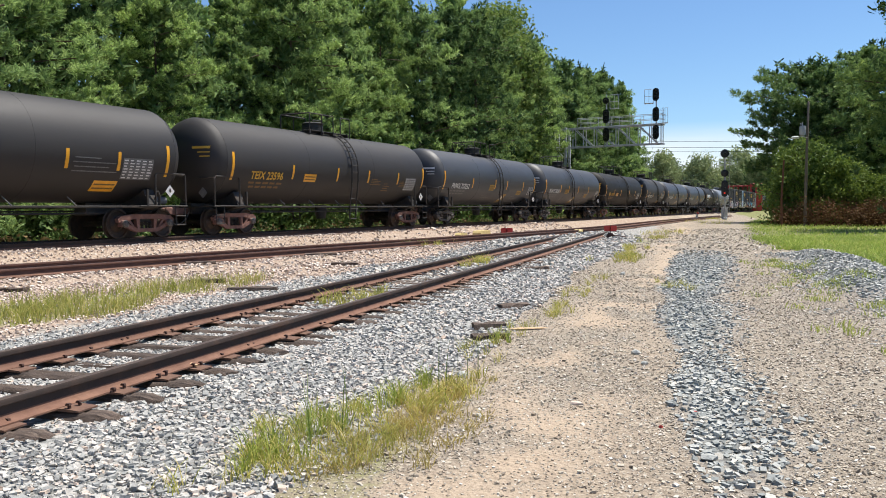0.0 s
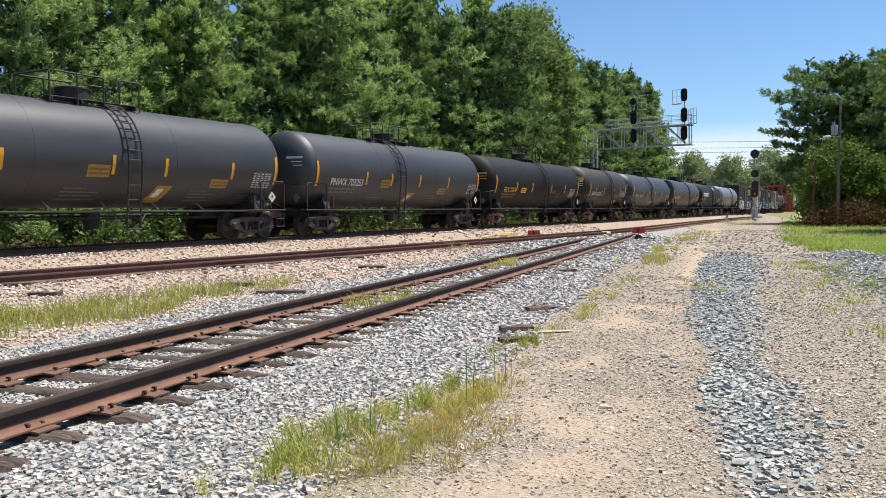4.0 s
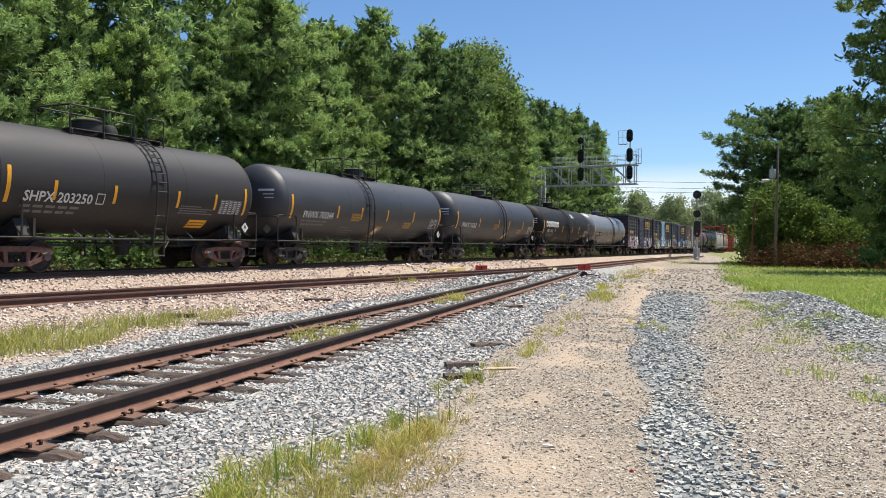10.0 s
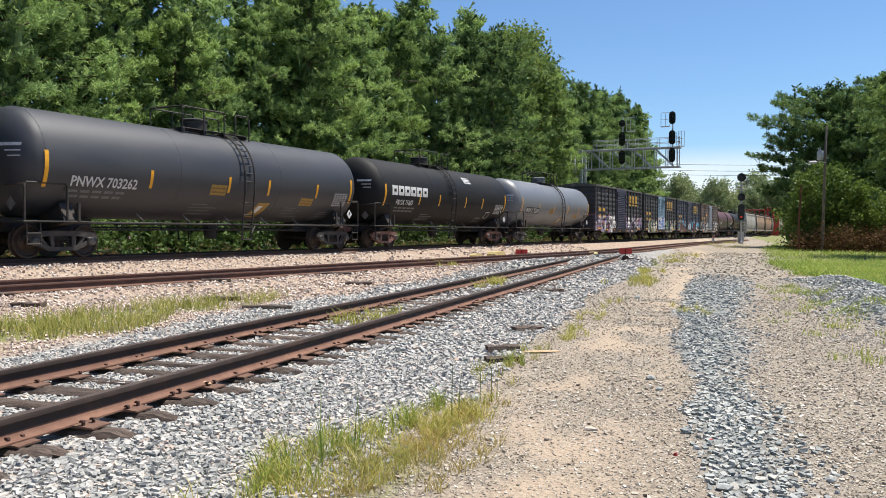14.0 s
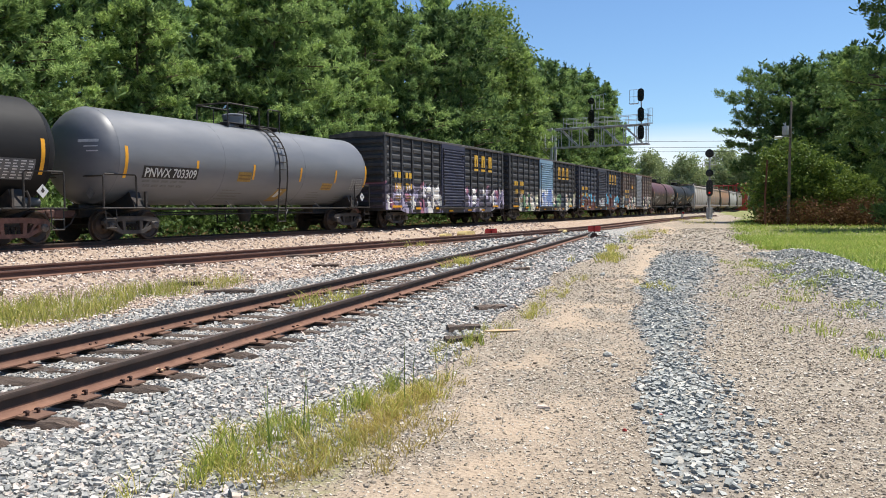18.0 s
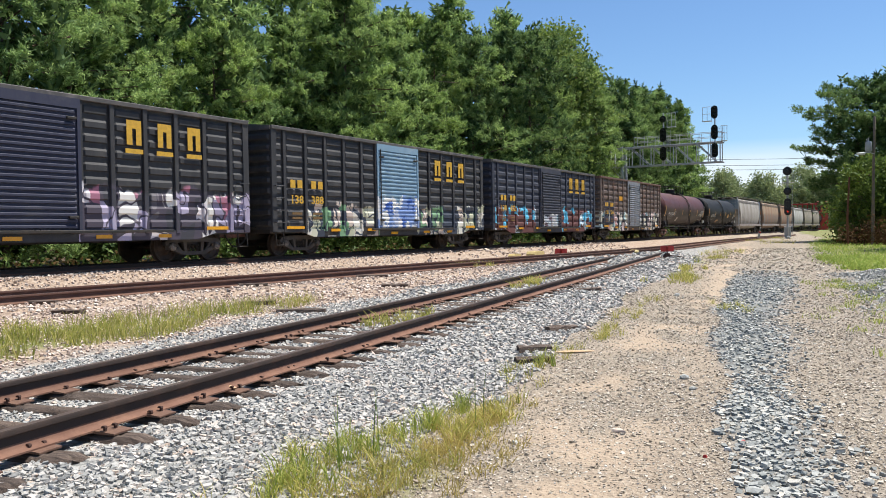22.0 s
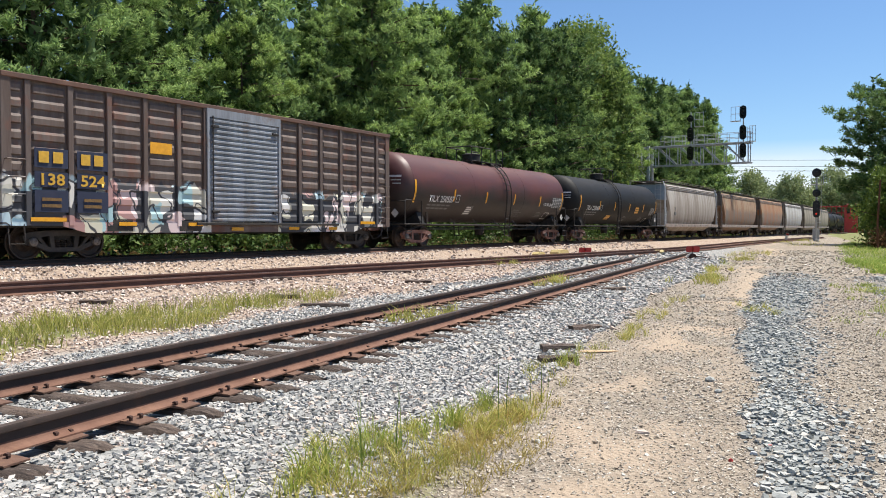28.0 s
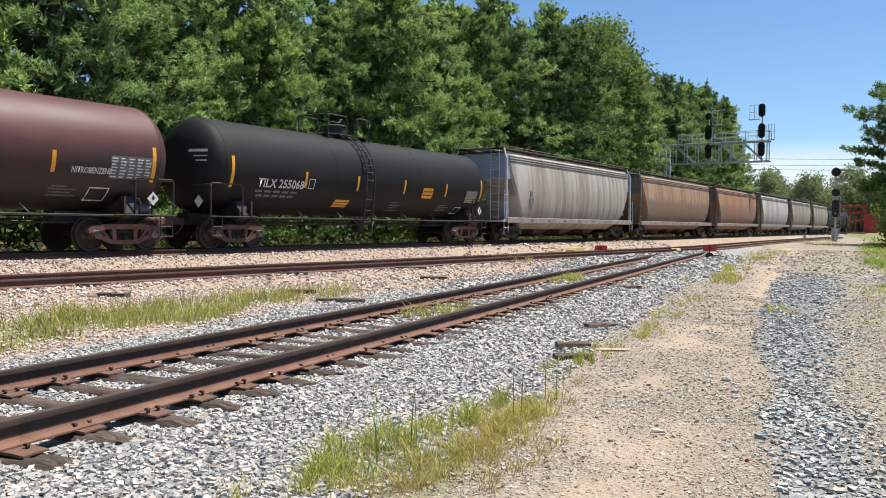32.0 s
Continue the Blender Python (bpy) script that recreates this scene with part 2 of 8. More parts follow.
TANK_BLACK = surface("tank_black_paint", (0.0088, 0.0086, 0.009), (0.0125, 0.012, 0.0118), 0.6, 0.62, 0, 30, 0.06, (0.019, 0.0172, 0.0158), 0.5, (0.36, 0.7, 1.54))
TANK_BLACK2 = surface("tank_black_paint_newer", (0.029, 0.0302, 0.0345), (0.039, 0.0403, 0.045), 0.5, 0.5, 0, 30, 0.05, (0.045, 0.0455, 0.048), 0.4, (0.425, 0.85, 1.7))
TANK_BROWN = surface("tank_black_paint_rusty", (0.0151, 0.0133, 0.0129), (0.0209, 0.0182, 0.0171), 0.6, 0.62, 0, 30, 0.06, (0.0245, 0.0196, 0.0168), 0.5, (0.36, 0.7, 1.54))
TANK_GREY = surface("tank_grey_paint", (0.125, 0.131, 0.143), (0.16, 0.166, 0.178), 0.7, 0.44, 0, 30, 0.05, (0.135, 0.138, 0.146), 0.6, (0.5, 1, 2.2))
MAROON = surface("tank_maroon_paint", (0.0682, 0.017, 0.0136), (0.0902, 0.0238, 0.0187), 0.8, 0.56, 0, 30, 0.06, (0.044, 0.0153, 0.0127), 0.6, (0.55, 0.85, 1.87), dark_below=2.45)
TANK_BLACK.node_tree.nodes["Principled BSDF"].inputs["Specular IOR Level"].default_value = 0.24
FRAME_BLACK = surface("underframe_black", (0.013, 0.012, 0.011), (0.03, 0.025, 0.02), 4, 0.7, 0, 60, 0.2, (0.06, 0.04, 0.028), 2.0)
TRUCK = surface("cast_steel_truck", (0.085, 0.04, 0.031), (0.17, 0.085, 0.065), 5, 0.8, 0.05, 60, 0.3, (0.24, 0.13, 0.1), 3, vary=0.35)
WHEEL = surface("wheel_steel", (0.03, 0.022, 0.018), (0.07, 0.045, 0.03), 8, 0.6, 0.4, 60, 0.2)
FADED_PANEL = surface("faded_warning_panel", (0.34, 0.2, 0.03), (0.2, 0.125, 0.03), 9, 0.6, 0, 80, 0.05)
TRUCK_DARK = surface("cast_steel_truck_dark", (0.03, 0.027, 0.025), (0.06, 0.052, 0.046), 5, 0.75, 0.1, 60, 0.3, (0.09, 0.075, 0.06), 3, vary=0.3)
CAP_STEEL = surface("bearing_cap_steel", (0.165, 0.15, 0.135), (0.09, 0.075, 0.0638), 9, 0.6, 0.2, 60, 0.2, vary=0.3)
YELLOW = surface("reflective_yellow", (0.75, 0.36, 0.015), (0.6, 0.27, 0.012), 6, 0.35, 0, 80, 0.05)
WHITE = surface("stencil_white", (0.62, 0.62, 0.6), (0.42, 0.42, 0.41), 9, 0.6, 0, 80, 0.05)
STENCIL_YELLOW = surface("stencil_yellow", (0.62, 0.36, 0.03), (0.45, 0.26, 0.03), 9, 0.6, 0, 80, 0.05)
FADED = surface("stencil_faded", (0.16, 0.16, 0.155), (0.09, 0.09, 0.09), 14, 0.7, 0, 80, 0.05)
FADED_YELLOW = surface("stencil_faded_yellow", (0.2, 0.11, 0.03), (0.1, 0.06, 0.025), 14, 0.7, 0, 80, 0.05)
PANEL_GREY = surface("data_panel", (0.12, 0.12, 0.12), (0.07, 0.07, 0.07), 5, 0.6, 0, 80, 0.05)
RAIL_SIDE = surface("rail_rust", (0.165, 0.0822, 0.0523), (0.119, 0.056, 0.036), 6, 0.85, 0.05, 90, 0.3, (0.224, 0.116, 0.0697), 2.5, vary=0.1)
RAIL_TOP = surface("rail_running_face", (0.11, 0.08, 0.065), (0.07, 0.048, 0.038), 3, 0.55, 0.3, 60, 0.1)
# dark web steel, with the shade under the rail head mixed in
RAIL_DARK = surface("rail_web_dark_shaded", (0.03, 0.019, 0.014), (0.052, 0.032, 0.024), 5, 0.75, 0.1, 90, 0.2, (0.085, 0.045, 0.028), 2.5)
SPIKE = surface("spike_rust", (0.07, 0.03, 0.02), (0.035, 0.02, 0.015), 20, 0.85, 0.1, 90, 0.3)
PLATE = surface("tie_plate_rust", (0.158, 0.0864, 0.0576), (0.108, 0.0562, 0.0374), 9, 0.85, 0.1, 90, 0.3, (0.216, 0.122, 0.072), 5)
TIE = surface("creosoted_timber", (0.115, 0.08, 0.06), (0.045, 0.032, 0.025), 5, 0.9, 0, 40, 0.9, (0.22, 0.17, 0.135), 3, (1.0, 9, 6), vary=0.3)
GALV = surface("galvanised_steel", (0.5, 0.51, 0.52), (0.38, 0.39, 0.4), 5, 0.5, 0.25, 60, 0.1)
SIGNAL_BLACK = surface("signal_black", (0.006, 0.006, 0.007), (0.012, 0.012, 0.012), 4, 0.4, 0, 60, 0.05)
LENS = surface("signal_lens", (0.02, 0.02, 0.022), (0.03, 0.03, 0.03), 4, 0.12, 0, 60, 0.0)
RED_PAINT = surface("red_paint", (0.5, 0.03, 0.022), (0.32, 0.025, 0.02), 12, 0.5, 0, 60, 0.1)
POLE_WOOD = surface("weathered_pole", (0.2, 0.165, 0.13), (0.13, 0.105, 0.085), 4, 0.9, 0, 30, 0.5, None, 1.2, (6, 6, 0.6))
RUSTY_POST = surface("rusty_post", (0.16, 0.06, 0.035), (0.1, 0.04, 0.025), 4, 0.85, 0, 30, 0.4)
BARK = surface("pine_bark", (0.13, 0.085, 0.06), (0.06, 0.042, 0.032), 3, 0.95, 0, 12, 1.0, None, 1.2, (3, 3, 0.7))


def leaf_material(name, dark, light, pale, through=0.25, rough=0.55, patch=0.35):
    """Leaves: colour varies leaf by leaf and in patches; some light goes through."""
    m, nt, bs = material(name)
    geo = nt.nodes.new("ShaderNodeNewGeometry")
    tc = nt.nodes.new("ShaderNodeTexCoord")
    info = nt.nodes.new("ShaderNodeObjectInfo")
    col = ramp(nt, geo.outputs["Random Per Island"], (0.0, dark), (0.55, light), (1.0, pale))
    n = noise_tex(nt, geo.outputs["Position"], patch, 3, 0.6)
    col = mixed(nt, 0.55, col, ramp(nt, n, (0.3, (0.55, 0.62, 0.6)), (0.75, (1.35, 1.25, 1.0))), "MULTIPLY")
    col = mixed(nt, 1.0, col, ramp(nt, info.outputs["Random"], (0.0, (0.8, 0.85, 0.9)), (1.0, (1.15, 1.12, 1.0))), "MULTIPLY")
    nt.links.new(col, bs.inputs["Base Color"])
    bs.inputs["Roughness"].default_value = rough
    bs.inputs["Specular IOR Level"].default_value = 0.12
    tr = nt.nodes.new("ShaderNodeBsdfTranslucent")
    nt.links.new(col, tr.inputs["Color"])
    mx = nt.nodes.new("ShaderNodeMixShader")
    mx.inputs[0].default_value = through
    nt.links.new(bs.outputs[0], mx.inputs[1])
    nt.links.new(tr.outputs[0], mx.inputs[2])
    nt.links.new(mx.outputs[0], nt.nodes["Material Output"].inputs["Surface"])
    return m


NEEDLES = leaf_material("pine_needles", (0.16, 0.245, 0.09), (0.34, 0.475, 0.165), (0.54, 0.67, 0.26), 0.38)
# inner growth: needle green darkened to paint the crown's inner shade
SHADE_CORE = leaf_material("inner_needles_shade", (0.065, 0.11, 0.043), (0.13, 0.2, 0.075), (0.19, 0.27, 0.105), 0.25, 0.8, 4.0)
DARK_SHADE_CORE = leaf_material("inner_dark_needles_shade", (0.053, 0.0884, 0.0354), (0.0884, 0.151, 0.053), (0.141, 0.212, 0.0796), 0.0, 0.8, 4.0)
BRIGHT_LEAF = leaf_material("bright_leaves", (0.085, 0.14, 0.04), (0.165, 0.24, 0.068), (0.25, 0.32, 0.1), 0.4)
# the pine needle green again, darkened so that backlit shade is in the colour
SHADED_NEEDLES = leaf_material("shaded_needles", (0.095, 0.158, 0.062), (0.2, 0.305, 0.1), (0.33, 0.43, 0.15), 0.36)
BROADLEAF = leaf_material("broad_leaves", (0.076, 0.126, 0.0315), (0.153, 0.227, 0.0486), (0.249, 0.319, 0.0715), 0.3)
UNDER_LEAF = leaf_material("undergrowth_leaves", (0.04, 0.075, 0.024), (0.075, 0.135, 0.036), (0.125, 0.19, 0.055), 0.25)
# far leaves paled and greyed: distance haze is put into the green
HAZED_LEAF = leaf_material("hazed_far_leaves", (0.17, 0.22, 0.12), (0.26, 0.32, 0.17), (0.36, 0.4, 0.22), 0.3, 0.7, 0.08)
GRASS = leaf_material("grass_blades", (0.28, 0.3, 0.07), (0.44, 0.43, 0.13), (0.62, 0.51, 0.23), 0.45, 0.6, 0.6)
GOLD_GRASS = leaf_material("golden_grass", (0.3, 0.24, 0.08), (0.46, 0.36, 0.13), (0.5, 0.42, 0.16), 0.45, 0.6, 0.6)
FRESH_GRASS = leaf_material("fresh_grass", (0.22, 0.3, 0.06), (0.34, 0.4, 0.1), (0.48, 0.48, 0.18), 0.45, 0.6, 0.6)
FIELD = leaf_material("field_grass_blades", (0.19, 0.28, 0.06), (0.3, 0.4, 0.1), (0.44, 0.46, 0.18), 0.4, 0.6, 0.25)
DRY = leaf_material("dry_brush", (0.06, 0.05, 0.025), (0.13, 0.095, 0.045), (0.24, 0.17, 0.09), 0.2, 0.8, 0.5)
RED_BRUSH = leaf_material("withered_brush", (0.08, 0.04, 0.02), (0.15, 0.075, 0.035), (0.2, 0.13, 0.06), 0.2, 0.8, 0.5)


def stone_material(name, *stops):
    m, nt, bs = material(name)
    geo = nt.nodes.new("ShaderNodeNewGeometry")
    col = ramp(nt, geo.outputs["Random Per Island"], *stops)
    n = noise_tex(nt, geo.outputs["Position"], 60, 4, 0.7)
    col = mixed(nt, 0.5, col, ramp(nt, n, (0.3, 0.65), (0.7, 1.3)), "MULTIPLY")
    nt.links.new(col, bs.inputs["Base Color"])
    bs.inputs["Roughness"].default_value = 0.85
    bump(nt, bs, n, 0.35, 0.01)
    return m


STONES = stone_material("grey_ballast_stone", (0.0, (0.2, 0.2, 0.19)), (0.28, (0.3, 0.298, 0.28)), (0.6, (0.395, 0.38, 0.35)), (0.88, (0.49, 0.45, 0.4)), (0.94, (0.5, 0.38, 0.3)), (1.0, (0.52, 0.49, 0.45)))
DARK_STONES = stone_material("blue_grey_stone", (0.0, (0.175, 0.185, 0.177)), (0.45, (0.3, 0.31, 0.292)), (0.8, (0.4, 0.4, 0.37)), (1.0, (0.52, 0.475, 0.4)))
PINK_STONES = stone_material("pinkish_stone", (0.0, (0.3, 0.225, 0.178)), (0.4, (0.49, 0.385, 0.31)), (0.75, (0.6, 0.49, 0.405)), (1.0, (0.66, 0.59, 0.52)))
PEBBLES = stone_material("path_pebble", (0.0, (0.17, 0.138, 0.105)), (0.2, (0.271, 0.226, 0.172)), (0.5, (0.406, 0.348, 0.271)), (0.85, (0.505, 0.451, 0.37)), (1.0, (0.614, 0.569, 0.505)))

# ---- plan: three tracks, all heights in metres above the dirt path ----
def course(heading, q, s0, s1, step=0.5):
    """Points on a straight line: heading from +Y towards +X, q metres to its right of the origin."""
    h = radians(heading)
    s = np.arange(s0, s1 + 1e-6, step)
    return np.stack([q * math.cos(h) + s * math.sin(h), -q * math.sin(h) + s * math.cos(h)], 1)


def smooth_course(pts, step=0.5):
    """A smooth course through the points (Catmull-Rom), resampled evenly."""
    p = np.array(pts, dtype=float)
    p = np.vstack([2 * p[0] - p[1], p, 2 * p[-1] - p[-2]])
    out = []
    for i in range(1, len(p) - 2):
        for t in np.linspace(0, 1, 40, endpoint=False):
            a, b, c, d = p[i - 1], p[i], p[i + 1], p[i + 2]
            out.append(0.5 * (2 * b + (c - a) * t + (2 * a - 5 * b + 4 * c - d) * t * t + (3 * b - a - 3 * c + d) * t ** 3))
    out = np.array(out + [p[-2]])
    l = np.concatenate([[0], np.cumsum(np.hypot(*np.diff(out, axis=0).T))])
    s = np.arange(0, l[-1], step)
    return np.stack([np.interp(s, l, out[:, 0]), np.interp(s, l, out[:, 1])], 1)


# the main line: nearly straight, bearing a little to the left with distance
MS = np.arange(-140.0, 480.0, 0.5)
MH = np.radians(np.interp(MS, [0, 40, 80, 120], [25.8, 25.4, 25.1, 24.8]))
MAIN_SIDE, MAIN_OFF = 19.03, 1.5
mx = np.concatenate([[0], np.cumsum(np.sin((MH[1:] + MH[:-1]) / 2) * 0.5)])
my = np.concatenate([[0], np.cumsum(np.cos((MH[1:] + MH[:-1]) / 2) * 0.5)])
i0 = int(140 / 0.5)
d0 = MAIN_SIDE + MAIN_OFF
MAIN = np.stack([mx - mx[i0] - d0 * math.cos(MH[i0]), my - my[i0] + d0 * math.sin(MH[i0])], 1)
MAIN_Z = 0.74

T1_HEAD, T1_Q, T1_Z = 16.31, -5.11, 0.29
SIDING = course(T1_HEAD, T1_Q, -30, 47)
MID_Z = 0.45
MID = smooth_course([(-50, -54), (-34.2, -26.6), (-13.95, 8.2), (-3.9, 25.3), (5.6, 41.9), (9.6, 50.0), (14.2, 61.0), (20.5, 76.0), (28.5, 93.5), (46.0, 131.0), (92.0, 229.0)])
RAIL_H = 0.17


def to_course(x, y, line):
    """Distance of points from a course, signed positive to its right, and the length along it."""
    x, y = np.asarray(x, float), np.asarray(y, float)
    best = np.full(x.shape, 1e9)
    along = np.zeros(x.shape)
    sign = np.zeros(x.shape)
    pts = line[::8]
    run = 0.0
    for a, b in zip(pts[:-1], pts[1:]):
        d = b - a
        l = math.hypot(*d)
        u = ((x - a[0]) * d[0] + (y - a[1]) * d[1]) / (l * l)
        uc = np.clip(u, 0, 1)
        dx, dy = x - a[0] - uc * d[0], y - a[1] - uc * d[1]
        r = np.hypot(dx, dy)
        near = r < best
        best = np.where(near, r, best)
        along = np.where(near, run + uc * l, along)
        sign = np.where(near, np.sign(dx * d[1] - dy * d[0]), sign)
        run += l
    return best * sign, along


NOISE_TAB = np.random.default_rng(3).random((256, 256))


def patchy(x, y, scale):
    """Smooth value noise in 0..1."""
    u, v = np.asarray(x) / scale, np.asarray(y) / scale
    i, j = np.floor(u).astype(int), np.floor(v).astype(int)
    a, b = u - i, v - j
    a, b = a * a * (3 - 2 * a), b * b * (3 - 2 * b)
    t = NOISE_TAB
    q = lambda p, r: t[p % 256, r % 256]
    return (q(i, j) * (1 - a) + q(i + 1, j) * a) * (1 - b) + (q(i, j + 1) * (1 - a) + q(i + 1, j + 1) * a) * b


def soft(v, a, b):
    t = np.clip((v - a) / (b - a), 0, 1)
    return t * t * (3 - 2 * t)


def bank(d, top, half, slope):
    """Ballast shoulder: level to half, then down."""
    return top - np.maximum(np.abs(d) - half, 0) * slope


def lay(x, y):
    """Height of the ground and the shares of grey ballast, dirt, green and wood floor."""
    x, y = np.asarray(x, float), np.asarray(y, float)
    h1 = radians(T1_HEAD)
    q1 = x * math.cos(h1) - y * math.sin(h1)
    s1 = x * math.sin(h1) + y * math.cos(h1)
    dm, _ = to_course(x, y, MAIN)
    d2, _ = to_course(x, y, MID)
    d1 = np.where(s1 < 47, q1 - T1_Q, 50.0)
    w = (patchy(x, y, 1.7) - 0.5) * 0.9 + (patchy(x, y, 0.5) - 0.5) * 0.35
    base = 0.06 * (patchy(x, y, 9) - 0.5) + 0.025 * (patchy(x, y, 1.1) - 0.5)
    left = soft(-q1, 6.0, 11.0)
    base = base + 0.16 * left
    far = soft(y, 40, 90)
    base = base + 0.1 * far
    wood = soft(-dm, 4.5, 8.0)
    base = base + wood * 0.05
    z = base
    for d, top, half, slope in ((d1, T1_Z - RAIL_H - 0.062, 1.55, 0.2), (d2, MID_Z - RAIL_H - 0.03, 1.6, 0.28), (dm, MAIN_Z - RAIL_H - 0.02, 1.75, 0.42)):
        z = np.maximum(z, bank(d, top, half, slope) + 0.012 * (patchy(x, y, 0.35) - 0.5))
    # the heap of loose ballast by the field
    mound = np.exp(-(((q1 - 3.35 + 0.25 * np.sin(s1 * 0.5)) / 0.7) ** 2)) * soft(s1, 13.5, 18.5) * soft(-s1, -29, -24)
    z = z + 0.27 * mound * (0.7 + 0.6 * patchy(x, y, 0.8))
    edge = -2.35 + 0.5 * w + 0.25 * np.sin(s1 * 0.23)
    grey = soft(edge - q1, -0.12, 0.12) * soft(q1, -8.1 + w * 0.7, -7.5 + w * 0.7) * (s1 < 60)
    strip_l = np.interp(s1, [0, 5, 8, 11, 16, 22, 30], [0.05, 0.08, -0.05, -0.4, -0.65, -0.6, -0.3])
    strip_r = np.interp(s1, [0, 5, 8, 11, 16, 22, 30], [0.5, 0.45, 0.36, 0.42, 0.75, 1.0, 1.3])
    strip = soft(q1 - strip_l + 0.35 * w, -0.1, 0.15) * soft(strip_r - q1 + 0.5 * w, -0.35, 0.45) * soft(-s1 + 7 * w, -33, -22)
    side = soft(q1 + w, 1.9, 2.9) * soft(-s1, -30, -24) * 0.85
    grey2 = np.maximum(np.maximum(strip, side), np.clip(mound * 2.5, 0, 1))
    dirt = soft(q1 - edge, -0.1, 0.2) * (1 - grey2)
    worn = np.exp(-(((q1 + 0.85 + 0.35 * np.sin(s1 * 0.2)) / 0.7) ** 2)) * soft(patchy(x, y, 1.4) * 0.6 + patchy(x, y, 0.4) * 0.4, 0.3, 0.6)
    field = soft(q1 + 1.2 * w - np.interp(s1, [0, 18, 25, 40, 75, 110], [6.5, 4.3, 3.4, 2.7, 4.6, 8.0]), -0.5, 0.6) * soft(s1, 14, 20) * (1 - np.clip(mound * 3, 0, 1))
    band = soft(-q1 + 1.2 * w, 8.0, 8.5) * soft(q1 - 1.0 * w, -10.2, -9.2) * soft(-s1, -17.5, -12)
    verge = soft(q1 - edge + 0.8 * w, -0.35, 0.0) * soft(edge + 0.4 - q1 + 0.5 * w, -0.1, 0.25) * soft(patchy(x, y, 2.3), 0.42, 0.6)
    tufts = soft(patchy(x + 40, y, 1.9), 0.72, 0.85) * soft(q1, 1.6, 2.6) * (s1 < 40)
    green = np.clip(np.maximum.reduce([field, band * 0.55, verge * 0.35, tufts * 0.5]), 0, 1)
    return dict(z=z, q1=q1, s1=s1, d1=d1, d2=d2, dm=dm, grey=grey, grey2=grey2, dirt=dirt, worn=worn * dirt, green=green, wood=wood, field=field, band=band, verge=verge, mound=mound, tufts=tufts)


def height(x, y):
    return lay(np.atleast_1d(x), np.atleast_1d(y))["z"]


def ticks(fine0, fine1, step, mid0, mid1, mid_step, end0, end1):
    a = list(np.arange(fine0, fine1, step))
    lo = list(np.arange(mid0, fine0, mid_step))
    hi = list(np.arange(fine1, mid1, mid_step))
    out, q, g = [], mid_step, mid0
    while g > end0:
        q *= 1.25
        g -= q
        out.append(g)
    out2, q, g = [], mid_step, mid1
    while g < end1:
        q *= 1.25
        g += q
        out2.append(g)
    return np.array(out[::-1] + lo + a + hi + out2)


gx = ticks(-9.0, 9.0, 0.15, -45.0, 45.0, 0.5, -3500, 3500)
gy = ticks(2.0, 26.0, 0.15, -10.0, 110.0, 0.6, -3500, 4200)
GX, GY = np.meshgrid(gx, gy)
info = lay(GX.ravel(), GY.ravel())
nx, ny = len(gx), len(gy)
idx = np.arange(nx * ny).reshape(ny, nx)
quads = np.stack([idx[:-1, :-1], idx[:-1, 1:], idx[1:, 1:], idx[1:, :-1]], -1).reshape(-1, 4)
ground_mesh = raw_mesh("ground", np.stack([GX.ravel(), GY.ravel(), info["z"]], 1), quads, True)
for key in ("grey", "grey2", "dirt", "worn", "green", "wood"):
    at = ground_mesh.attributes.new(key, "FLOAT", "POINT")
    at.data.foreach_set("value", info[key].astype(np.float32))


